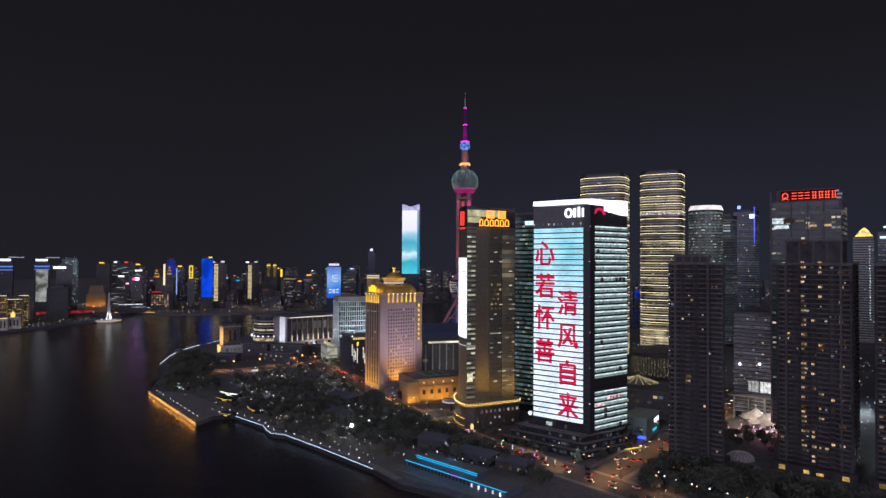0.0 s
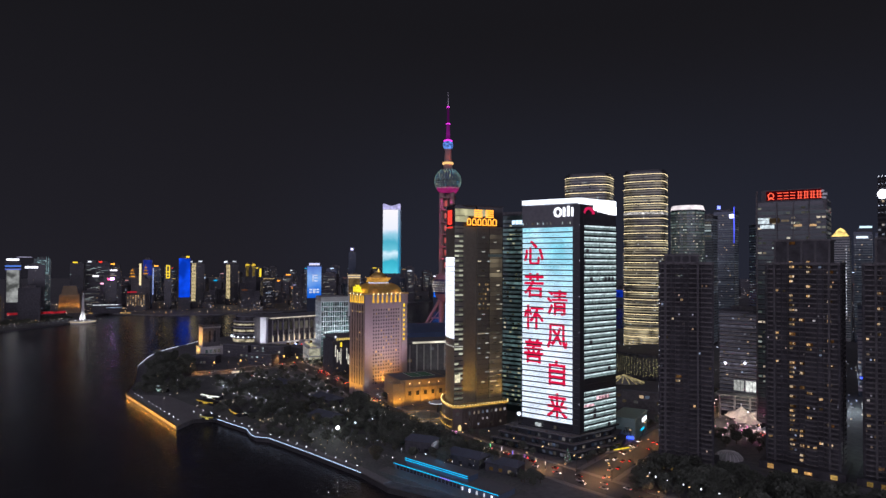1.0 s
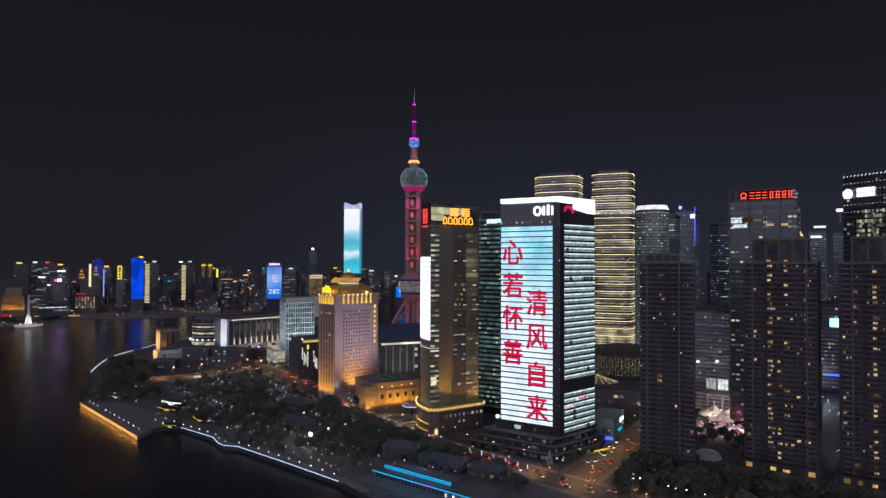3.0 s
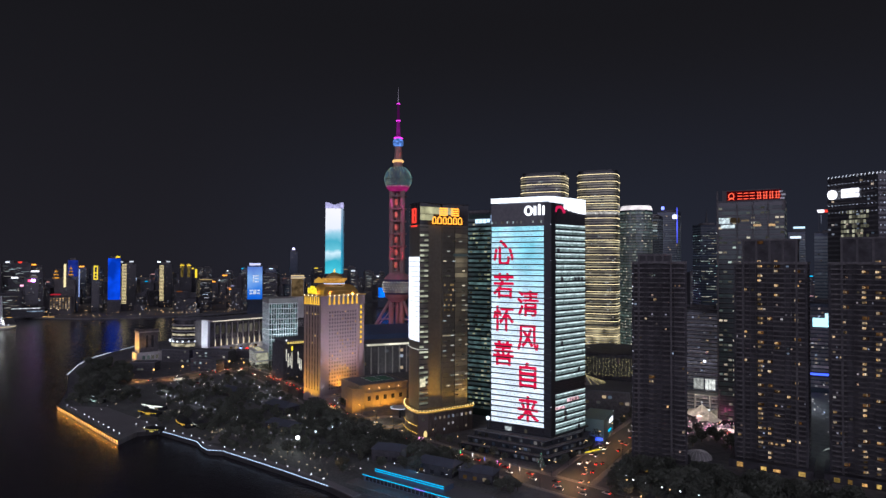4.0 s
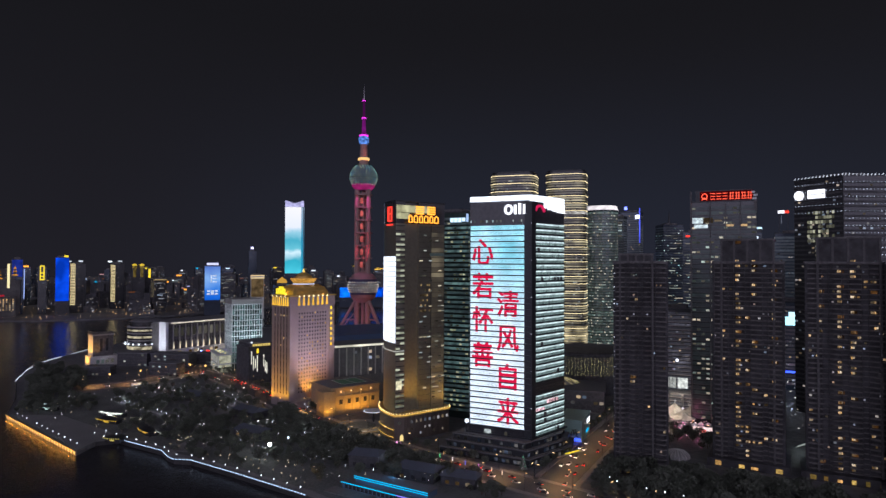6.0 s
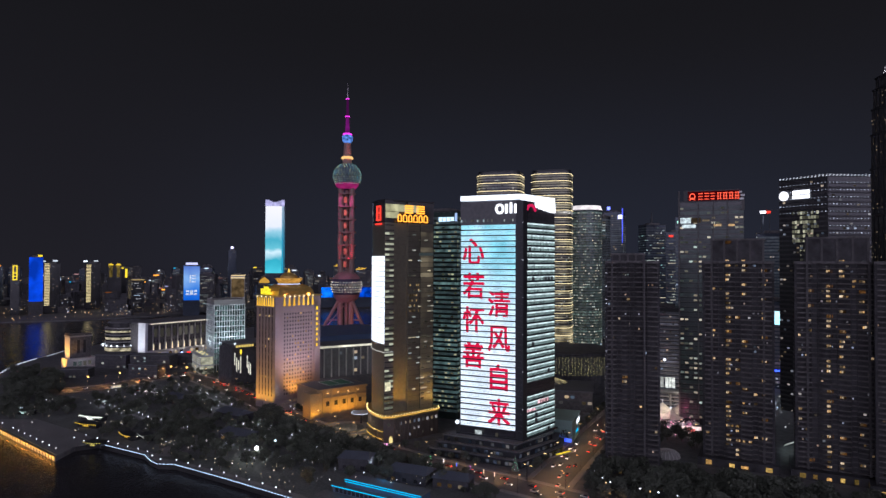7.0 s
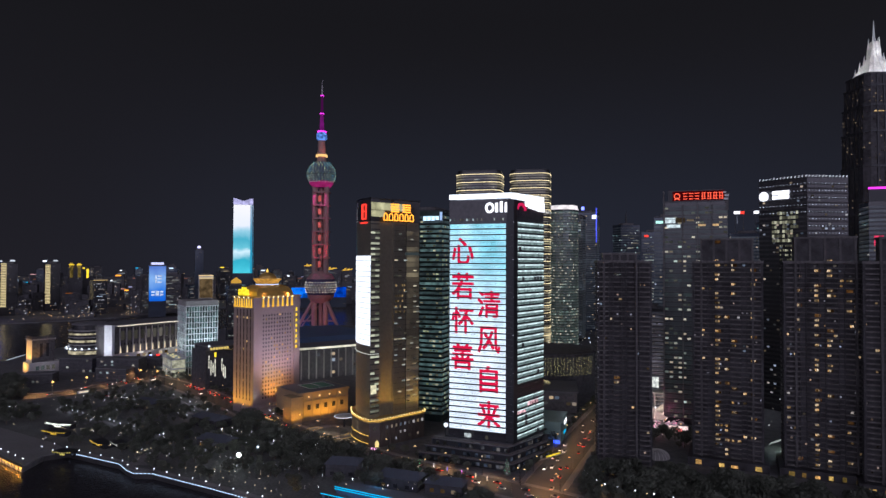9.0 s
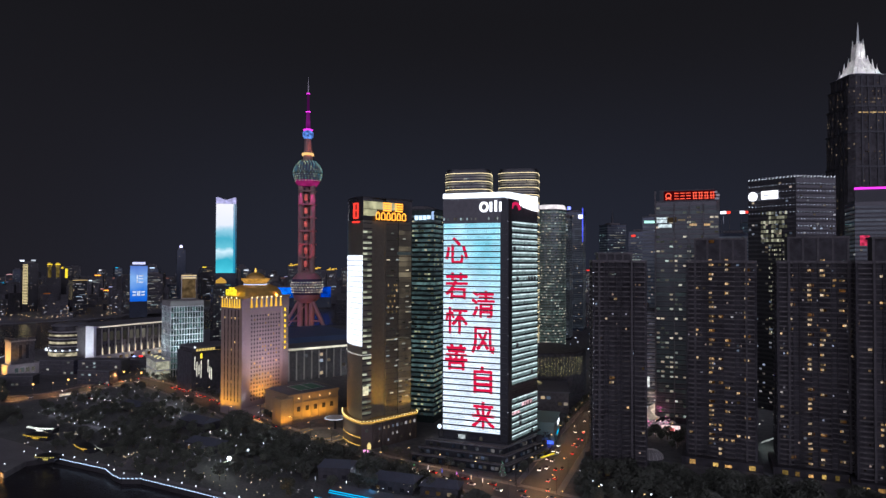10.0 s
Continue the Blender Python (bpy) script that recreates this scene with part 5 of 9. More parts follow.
    for k in range(8):
        z = 89 - k * 4.9
        part("sign_bar", Shape().box(46.0, 47.4, -0.6, 0, z - 1.5, z + (1.0 if k else 1.7)), sg, t)
    # lower wing
    part("podium", Shape().box(0.3, w + 14, -9, -0.02, 0, 6.4), RED_STONE, t)
    part("podium_edge", Shape().box(-0.2, w + 14.5, -9.5, -0.02, 6.4, 7.2), RED_STONE, t)
    lit_windows(t, [((-3, -9), (w + 14, -9), w + 17, 0.0)], 2.0, 1, 5, 5, 2.4, 2.6, 0.4, WARM_WINDOW, 24, 0.1, 72)
    return t


hotel()
M = pose(-443, 463, 0, 0, 0, 74.6)
for at, to, col, watts, ang in (((-6, 26, 2), (0, 25, 24), (1.0, 0.46, 0.0), 30000, 80), ((-6, 15, 2), (0, 15, 24), (1.0, 0.46, 0.0), 30000, 80), ((-6, 5, 2), (0, 6, 24), (1.0, 0.46, 0.0), 30000, 80), ((-8, 25, 2), (0, 25, 66), (1.0, 0.5, 0.03), 52000, 44), ((-8, 5, 2), (0, 5, 66), (1.0, 0.5, 0.03), 52000, 44), ((25, -12, 8), (25, 0, 84), (1.0, 0.52, 0.08), 30000, 50),
                                ((20, -8.4, 8), (21, 1, 40), (1.0, 0.43, 0.05), 80000, 95), ((34, -7.6, 8), (33, 1, 30), (1.0, 0.40, 0.04), 16000, 95), ((2.4, -2.0, 7.4), (2.6, 0.2, 30), (1.0, 0.92, 0.82), 14000, 40),
                                ((25, -58, 26), (25, 0, 62), (0.93, 0.76, 0.95), 150000, 75), ((12, 2.5, 102.8), (20, 14.5, 108), (1.0, 0.45, 0.08), 3500, 120), ((40, 2.5, 102.8), (32, 14.5, 108), (1.0, 0.45, 0.08), 3500, 120), ((2, 14.5, 103), (14, 14.5, 108), (1.0, 0.5, 0.1), 2500, 120)):
    spot("hotel_floodlight", M @ Vector(at), M @ Vector(to), col, watts, ang, 0.9)

# ---- low stone hall lit orange ----
t = thing("hall", "low stone hall floodlit orange with rooftop court", "building", -392, 457, 0, 63)
part("wall", Shape().box(0, 48, 0, 40, 0, 22), SANDSTONE, t)
part("cornice", Shape().box(-0.8, 48.8, -0.8, 40.8, 22, 23.6), SANDSTONE, t)
part("end_block", Shape().box(-8, 2.4, -2.4, 12, 0, 20.5), SANDSTONE, t)
part("end_block_cornice", Shape().box(-8.5, 2.9, -2.9, 12.5, 20.5, 21.6), SANDSTONE, t)
part("string_course", Shape().box(2.5, 48.4, -0.7, 0, 15.6, 16.4), SANDSTONE, t)
part("roof", Shape().box(1, 47, 1, 39, 23.6, 23.9), ROOFING, t)
part("court", Shape().box(16, 40, 9, 31, 23.95, 24.2), surface("green_court", (0.08, 0.22, 0.13), 0.8), t)
for a, b in (((16, 9), (40, 9)), ((16, 31), (40, 31)), ((16, 9), (16, 31)), ((40, 9), (40, 31)), ((28, 9), (28, 31))):
    part("court_line", Shape().box(a[0] - 0.25, b[0] + 0.25, a[1] - 0.25, b[1] + 0.25, 24.25, 24.32), WHITE_PANEL, t)
for k in range(5):
    part("window_bay", Shape().box(8 + k * 8, 11 + k * 8, -0.25, 0, 9, 13), DARK_GLASS, t)
    part("pilaster", Shape().box(4.4 + k * 8, 5.6 + k * 8, -0.6, 0, 0, 22), SANDSTONE, t)
for k in range(4):
    part("wall_lamp", Shape().ball((9 + k * 10, -0.9, 20), 0.5, 6, 4), LAMP_WARM, t)
M = pose(-392, 457, 0, 0, 0, 63)
for x, watts in ((-4.6, 7000), (4, 5000), (13, 7000), (21, 11000), (29, 9000), (37, 4500), (44, 2500)):
    spot("wall_floodlight", M @ Vector((x, -7.5, 0.8)), M @ Vector((x, 0, 13)), (1.0, 0.47, 0.02), watts, 105, 1.0)
spot("wall_floodlight", M @ Vector((-13, 4, 1)), M @ Vector((-8, 4, 12)), (1.0, 0.42, 0.012), 6000, 100, 1.0)

# ---- long mall ----
t = thing("mall", "long flat-roofed mall with a lit roof edge", "building", -505, 603, 0, 55)
part("wall", Shape().box(0, 150, 0, 190, 0, 35), FAR_WALL, t)
part("roof", Shape().box(-1, 151, -1, 191, 35, 36), ROOFING, t)
part("roof_hall", Shape().prism(rect(10, 140, 40, 180), 36, 41, rect(20, 130, 50, 170)), surface("blue_grey_roof", (0.07, 0.11, 0.20), 0.6), t)
part("roof_light", Shape().box(8, 150, -1.8, -1, 33.6, 35.8), glow("roof_edge_light", srgb(245, 238, 205), 1.0, mottle=0.5, size=0.05), t)
for k in range(16):
    part("pilaster", Shape().box(4 + k * 9, 5.4 + k * 9, -1, 0, 0, 32), CONCRETE, t)
lit_windows(t, [((0, 0), (150, 0), 150, 0)], 4, 4, 7, 9, 5.5, 3.5, 0.3, DIM_WINDOW, 40, 0.1, 81)
M = pose(-505, 603, 0, 0, 0, 55)
for x in (30, 80, 130):
    spot("wall_floodlight", M @ Vector((x, -26, 3)), M @ Vector((x, 0, 20)), (0.95, 0.92, 0.78), 9000, 130, 1.0)

# ---- white gridded office ----
t = thing("office_building", "white gridded office block lit from within", "building", -638, 588, 0, 57.6)
part("wall", Shape().box(0, 36, 0, 36, 0, 85), GREEN_GLASS, t)
part("roof", Shape().box(-0.6, 36.6, -0.6, 36.6, 80, 86.4), CONCRETE, t)
fl = shared(Shape().box(-0.9, 36.9, -0.9, 36.9, 0, 0.8), "floor_band", WHITE_PANEL)
pale = glow("pale_office_light", srgb(170, 215, 205), 0.22, 0.3, 1.5, mottle=0.5, size=0.5)
for k in range(12):
    part("floor_band", fl, WHITE_PANEL, t, at=(0, 0, 8 + k * 6.5))
post = shared(Shape().box(-0.26, 0.26, -0.9, 0, 0, 80), "mullion", WHITE_PANEL)
for k in range(13):
    part("mullion", post, WHITE_PANEL, t, at=(k * 3, 0, 0))
for k in range(7):
    part("mullion", post, WHITE_PANEL, t, at=(0, 36 - k * 6, 0), turn=radians(-90))
lit_windows(t, [((0, 0), (36, 0), 36, 0), ((0, 36), (0, 0), 36, radians(-90))], 9.2, 11, 6.5, 3, 2.2, 4.9, 0.85, pale, 130, 0.06, 82)
M = pose(-638, 588, 0, 0, 0, 57.6)
spot("wall_floodlight", M @ Vector((18, -26, 14)), M @ Vector((18, 0, 55)), (0.85, 1.0, 0.97), 130000, 90, 0.9)
spot("wall_floodlight", M @ Vector((-11, 18, 23)), M @ Vector((0, 18, 56)), (0.85, 1.0, 0.97), 26000, 110, 0.9)

# ---- glass pavilion and dark club building ----
t = thing("pavilion", "small glass pavilion glowing from within", "pavilion", -677, 592.6, 0, -32.4)
part("wall", Shape().box(0, 44, 0, 14, 0, 20), glow("pavilion_light", srgb(225, 222, 185), 0.5, mottle=0.6, size=0.25), t)
part("roof", Shape().box(-1.5, 45.5, -1.5, 15.5, 20, 21.4), WHITE_PANEL, t)
part("floor_band", Shape().box(-0.6, 44.6, -0.6, 14.2, 9.2, 10.4), WHITE_PANEL, t)
for k in range(12):
    part("mullion", Shape().box(k * 3.98, k * 3.98 + 0.4, -0.5, 0, 0, 20), WHITE_PANEL, t)
for k in range(4):
    part("mullion", Shape().box(-0.5, 0, 0.4 + k * 4.2, 0.8 + k * 4.2, 0, 20), WHITE_PANEL, t)
for k in range(6):
    part("skylight", Shape().ball((3 + k * 7.2, 4.5 + 4 * (k % 2), 22), 1.0, 8, 4), glow("skylight_light", srgb(255, 240, 170), 1.0), t)
t = thing("club_building", "dark club building with tall lit windows", "building", -556, 530, 0, 66)
part("wall", Shape().box(0, 44, 0, 34, 0, 40), FAR_WALL, t)
part("upper_wall", Shape().prism([(2, 0.6), (11, -2.2), (22, -3), (33, -2.2), (42, 0.6), (42, 32), (2, 32)], 40, 44), FAR_WALL, t)
part("roof", Shape().prism([(0, 0), (11, -4), (22, -5), (33, -4), (44, 0), (44, 34), (0, 34)], 44, 45.2), ROOFING, t)
for k, (x, z0, z1) in enumerate(((3, 22, 35), (5.2, 15, 30), (7.4, 17, 27), (9.6, 13, 31), (9.2, 33, 38), (17, 18, 31), (18.8, 12, 24), (20.6, 10, 22))):
    part("tall_window", Shape().box(x, x + (0.8 if k != 4 else 2.0), -0.4, 0, z0, z1), glow("tall_window_light", srgb(250, 245, 215), 0.9, mottle=0.4, size=0.3) if k != 4 else YELLOW_SIGN, t)
for k in range(12):
    part("eave_lamp", Shape().ball((22 + k * 1.8, -2.6 + 0.011 * k * k, 40.2), 0.35, 6, 4), GOLD_LINE, t)
sg = Shape()
for k in range(7):
    sg.box(3 + k * 2.9, 5.1 + k * 2.9, -4.4, -3.9, 41.2, 43.6)
bars("sign_bar", sg, glow("gold_letters", srgb(235, 205, 110), 0.8), t)
part("corner_lamp", Shape().ball((3, -1, 45), 1.2, 8, 5), LAMP_WHITE, t)

# ---- convention hall ----
t = thing("convention_hall", "long pale hall with columns and a bright end wall", "building", -805, 631.6, 0, 80)
part("wall", Shape().box(0, 150, 2, 60, 0, 44), DARK_CONCRETE, t)
for k in range(28):
    for z in (19, 38.4):
        part("window_bay", Shape().box(13.2 + k * 4.7, 15.0 + k * 4.7, 1.75, 2.0, z, z + 2.4), DARK_GLASS, t)
for k in range(14):
    part("window_bay", Shape().box(13.4 + k * 9.4, 18.2 + k * 9.4, 1.7, 2.0, 26, 38), glow("dim_hall_window", srgb(225, 215, 190), 0.10, 0.3, 1.6), t)
part("end_wall", Shape().box(-1, 2.5, -1, 17, 0, 46.7), WHITE_PANEL, t)
part("roof", Shape().box(2.6, 152, 0.6, 62, 44, 46.0), ROOFING, t)
part("fascia", Shape().box(2.6, 152, 0, 0.6, 44, 46.4), CONCRETE, t)
bul = glow("eave_bulb", srgb(255, 238, 205), 1.5)
bm_e = shared(Shape().ball((0, 0, 0), 0.75, 6, 4), "eave_lamp", bul)
for k in range(47):
    part("eave_lamp", bm_e, bul, t, at=(8 + k * 3, -0.6, 45))
colm = shared(Shape().lathe([(1.1, 0), (0.9, 34)], 10), "column", CONCRETE)
upl = glow("column_uplight", srgb(255, 236, 190), 0.9)
ul = shared(Shape().prism([(-0.9, -0.3), (0.9, -0.3), (0.9, 0), (-0.9, 0)], 0, 9, [(-0.25, -0.3), (0.25, -0.3), (0.25, 0), (-0.25, 0)]), "column_light", upl)
for k in range(15):
    part("column", colm, CONCRETE, t, at=(11 + k * 9.4, 0.5, 8))
    part("column_light", ul, upl, t, at=(11 + k * 9.4, -1.2, 9))
part("base", Shape().box(2.6, 150, -2, 2, 0, 8), PALE_STONE, t)
lit_windows(t, [((15, -2), (150, -2), 135, 0)], 1.5, 1, 5, 8, 5, 4, 0.5, WARM_WINDOW, 20, 0.1, 83)
M = pose(-805, 631.6, 0, 0, 0, 80)
spot("wall_floodlight", M @ Vector((-44, 12, 8)), M @ Vector((-1, 11, 28)), (0.96, 0.98, 1.0), 80000, 70, 0.9)
for x in (45, 85, 125):
    spot("wall_floodlight", M @ Vector((x, -16, 2)), M @ Vector((x, 0, 22)), (1.0, 0.9, 0.7), 9500, 130, 1.0)
t = thing("rotunda", "round glass annex with stacked light rings", "building", -866, 648)
part("wall", Shape().lathe([(25, 0), (25, 36), (22, 36.1), (22, 45)], 32), DARK_GLASS, t)
for z, r0, r1, m in ((6, 26, 4.5, WARM_WINDOW), (22, 25.3, 3, COOL_WINDOW), (32, 25.3, 2.4, COOL_WINDOW)):
    part("light_ring", Shape().lathe([(r0, z), (r0, z + r1)], 32), glow("rotunda_ring", srgb(240, 225, 180), 0.5, mottle=0.8, size=0.15), t)
for z in (12, 18, 28, 37):
    part("floor_band", Shape().lathe([(26, z), (26, z + 1.4)], 32), CONCRETE, t)
for k in range(10):
    a = radians(200 + k * 17)
    part("entrance_lamp", Shape().ball((29 * math.cos(a), 29 * math.sin(a), 14), 1.3, 8, 5), LAMP_WHITE, t)
part("roof", Shape().lathe([(23, 45), (20, 47), (6, 48)], 32), ROOFING, t)


# ---- broadcasting tower with spheres ----
def sphere_tower():
    t = thing("broadcast_tower", "tall broadcasting tower with two lit spheres on concrete columns", "tower", -647.5, 888, 0, 20)
    for k in range(3):
        a = radians(90 + 120 * k)
        c, s = math.cos(a), math.sin(a)
        part("column", Shape().lathe([(4.5, 0), (4.5, 286)], 16, 10.5 * c, 10.5 * s), PINK_CONCRETE, t)
        part("leg", Shape().tube((54 * c, 54 * s, 0), (9 * c, 9 * s, 76), 2.6, n=12), PINK_CONCRETE, t)
        part("leg_foot", Shape().lathe([(5, 0), (5, 5), (3.4, 8)], 14, 54 * c, 54 * s), PINK_CONCRETE, t)
        part("leg_tie", Shape().tube((31 * c, 31 * s, 38), (8 * c, 8 * s, 38), 1.4, n=8), PINK_CONCRETE, t)
        for lo, hi in ((20, 60),):
            part("leg_brace", Shape().tube((46 * c, 46 * s, 12), (9 * math.cos(a + 0.7), 9 * math.sin(a + 0.7), hi), 1.0, n=8), PINK_CONCRETE, t)
    part("core", Shape().lathe([(3.5, 0), (3.5, 286)], 12), PINK_CONCRETE, t)
    dot_mats = [glow("sphere_dot_light", srgb(95, 185, 210), 1.3, 0.3, 1.2, srgb(215, 215, 150)), glow("lower_sphere_dot_light", srgb(245, 215, 175), 1.5, 0.4, 1.2, srgb(215, 225, 220))]
    for zc, r, lo, hi in ((272.5, 22.5, -52, 62), (93, 25, -22, 22)):
        ball = part("sphere", Shape().ball((0, 0, zc), r, 36, 22), surface("sphere_panels", (0.035, 0.03, 0.085), 0.55, 0.0), t)
        dots = Shape()
        lat = lo
        row = 0
        while lat <= hi:
            n = max(int(2 * math.pi * r * math.cos(radians(lat)) / 4.6), 6)
            for k in range(n):
                a = 2 * math.pi * (k + 0.5 * (row % 2)) / n
                d = Vector((math.cos(a) * math.cos(radians(lat)), math.sin(a) * math.cos(radians(lat)), math.sin(radians(lat))))
                p = d * (r + 0.15) + Vector((0, 0, zc))
                dots.tube(p, p + d * 0.5, 0.86, 0.7, 6)
            lat += 9.0
            row += 1
        tagged(part("sphere_lamps", dots, dot_mats[zc < 200], ball, "round amber and pale lamps on a sphere"), kind="stuff")
        part("equator", Shape().lathe([(r + 0.5, zc - 1.0), (r + 0.9, zc), (r + 0.5, zc + 1.0)], 36), DARK_METAL, ball)
    # magenta floodlight on the concrete cup is put in as glow
    part("sphere_cup", Shape().lathe([(14, 251.5), (18.5, 257), (19.5, 261)], 30), glow("magenta_cup_glow", srgb(235, 60, 150), 0.28, mottle=0.5, size=0.1), t)
    part("sphere_cup", Shape().lathe([(12, 66), (20, 74), (22, 79)], 30), PINK_CONCRETE, t)
    part("sphere_cap", Shape().lathe([(25.15 * math.cos(radians(a)), 93 + 25.15 * math.sin(radians(a))) for a in range(26, 86, 10)], 36), PINK_CONCRETE, t)
    for k in range(6):
        z = 128 + k * 21
        part("small_sphere", Shape().ball((0, 0, z), 5.2, 16, 10), PINK_CONCRETE, t)
        part("ring_beam", Shape().lathe([(15, z + 9), (15, z + 11.5)], 18), PINK_CONCRETE, t)
        part("column_lamp", Shape().box(-2.2, 2.2, -12.2, -11.2, z - 4.5, z + 4.5), glow("column_lamp_light", srgb(255, 120, 110), 0.5, mottle=0.6, size=0.2), t)
    part("shaft", Shape().lathe([(8.2, 290), (7.2, 300), (5.6, 328)], 16), PINK_CONCRETE, t)
    part("collar", Shape().lathe([(9.4, 301), (9.8, 303), (8.6, 305)], 18), glow("amber_collar_light", srgb(255, 200, 120), 1.0), t)
    part("cabin", Shape().lathe([(5.5, 327.5), (8.3, 331), (8.6, 334.5), (8.3, 338.5), (5.5, 341)], 20), glow("cabin_light", srgb(110, 160, 245), 0.7, mottle=0.8, size=0.3), t)
    part("cabin_band", Shape().lathe([(7.6, 341), (7.6, 343), (4.4, 344)], 20), MAGENTA_LINE, t)
    part("mast", Shape().lathe([(4.0, 343.6), (3.2, 358), (2.6, 371)], 12), glow("mast_light", srgb(150, 35, 140), 0.42, mottle=0.4, size=0.08), t)
    part("mast_ring", Shape().lathe([(3.9, 370.6), (3.9, 372.2)], 12), MAGENTA_LINE, t)
    part("mast", Shape().lathe([(2.2, 372), (1.8, 400)], 10), glow("upper_mast_light", srgb(110, 28, 105), 0.30), t)
    part("mast_ring", Shape().lathe([(2.8, 399.8), (2.8, 401.4)], 12), MAGENTA_LINE, t)
    part("antenna", Shape().lathe([(1.2, 401), (0.8, 410), (0.4, 420), (0.12, 428)], 8), surface("antenna_steel", (0.4, 0.38, 0.4), 0.4, 0.8), t)
    part("base_hall", Shape().lathe([(56, 0), (54, 8), (38, 11)], 36), CONCRETE, t)
    return t


sphere_tower()
M = pose(-647.5, 888, 0, 0, 0, 20)
for at, to, col, watts, ang in (((24, -44, 22), (0, 0, 70), (1.0, 0.20, 0.10), 22000, 70), ((-30, -40, 22), (0, 0, 60), (0.7, 0.16, 0.5), 20000, 70), ((14, -21, 120), (0, -6, 190), (1.0, 0.045, 0.085), 105000, 46), ((-12, -22, 120), (0, -6, 195), (1.0, 0.04, 0.11), 85000, 46),
                                ((14, -18, 252), (0, -8, 190), (1.0, 0.05, 0.42), 90000, 50), ((-12, -18, 252), (-3, -8, 200), (1.0, 0.05, 0.45), 60000, 50), ((9, -14, 293), (0, 0, 318), (1.0, 0.16, 0.08), 26000, 60), ((0, -14, 372), (0, 0, 420), (0.9, 0.1, 0.8), 2500, 40)):
    spot("tower_floodlight", M @ Vector(at), M @ Vector(to), col, watts, ang, 0.8)


# ---- screen towers of the far bank ----
def picture_material(name, bottom, top, stops, strength, warp=12.0, noise_scale=0.02):
    """A screen with soft bands of colour between two heights."""
    m = bpy.data.materials.new(name)
    m.use_nodes = True
    nodes, links = m.node_tree.nodes, m.node_tree.links
    nodes.remove(nodes["Principled BSDF"])
    e, geo, sep, tex = nodes.new("ShaderNodeEmission"), nodes.new("ShaderNodeNewGeometry"), nodes.new("ShaderNodeSeparateXYZ"), nodes.new("ShaderNodeTexNoise")
    tex.inputs["Scale"].default_value, tex.inputs["Detail"].default_value = noise_scale, 4
    sc, add, mr, ramp = nodes.new("ShaderNodeMath"), nodes.new("ShaderNodeMath"), nodes.new("ShaderNodeMapRange"), nodes.new("ShaderNodeValToRGB")
    sc.operation, sc.inputs[1].default_value = "MULTIPLY", warp * 4
    mr.inputs["From Min"].default_value, mr.inputs["From Max"].default_value = bottom + warp * 2, top + warp * 2
    links.new(geo.outputs["Position"], sep.inputs[0])
    links.new(geo.outputs["Position"], tex.inputs["Vector"])
    links.new(tex.outputs["Fac"], sc.inputs[0])
    links.new(sep.outputs["Z"], add.inputs[0])
    links.new(sc.outputs[0], add.inputs[1])
    links.new(add.outputs[0], mr.inputs["Value"])
    links.new(mr.outputs[0], ramp.inputs[0])
    els = ramp.color_ramp.elements
    while len(els) < len(stops):
        els.new(0.5)
    for el, (p, c) in zip(els, stops):
        el.position, el.color = p, (*c, 1)
    links.new(ramp.outputs[0], e.inputs["Color"])
    e.inputs["Strength"].default_value = strength
    links.new(e.outputs[0], nodes["Material Output"].inputs["Surface"])
    m.cycles.emission_sampling = "NONE"
    return m


t = thing("skyscraper", "slender skyscraper whose face is one teal and white screen", "skyscraper", -1400, 1573, 0, 40)
part("wall", Shape().prism(rect(0, 58, 0, 50), 0, 309), BLUE_GLASS, t)
pic = picture_material("landscape_screen", 94, 308, ((0.0, srgb(85, 205, 215)), (0.17, srgb(60, 175, 190)), (0.30, srgb(215, 240, 240)), (0.36, srgb(110, 195, 205)), (0.46, srgb(80, 175, 190)), (0.56, srgb(150, 205, 215)), (0.66, srgb(235, 238, 240)), (1.0, srgb(250, 246, 240))), 0.9)
part("screen", Shape().box(0.5, 50, -1, 0, 94, 304), pic, t, "tall picture screen with white and teal bands")
part("screen", Shape().prism([(50.2, -1), (59, 0.6), (59, 49), (57.9, 49), (57.9, 1.5), (50.2, 0)], 94, 304), picture_material("landscape_screen_side", 94, 308, ((0.0, srgb(50, 170, 200)), (0.5, srgb(60, 160, 190)), (1.0, srgb(170, 190, 205))), 0.75), t, "side screen with blue bands")
crown = Shape()
for k in range(12):
    z1 = 318 + 3.5 * math.cos(2 * math.pi * k / 11)
    crown.box(k * 58 / 12, (k + 1) * 58 / 12, -1.2, 0.4, 304.5, z1 + 2)
part("crown", crown, glow("pale_violet_crown", srgb(200, 195, 235), 0.85, mottle=0.4, size=0.1), t)

t = thing("screen_tower", "riverside tower with a blue and white picture screen", "tower", -1274, 1134, 0, 48)
part("wall", Shape().prism(rect(0, 37, 0, 30), 0, 122), BLUE_GLASS, t)
part("screen", Shape().box(0.5, 36.5, -1, 0, 37, 119), picture_material("blue_picture_screen", 37, 120, ((0.0, srgb(25, 95, 205)), (0.3, srgb(60, 130, 220)), (0.6, srgb(140, 185, 235)), (1.0, srgb(95, 130, 205))), 0.8, 8, 0.04), t)
part("sign", Shape().box(5, 32, -0.8, 0.5, 122.5, 128), glow("pale_sign", srgb(215, 215, 255), 1.0), t, "pale light sign of one bar")
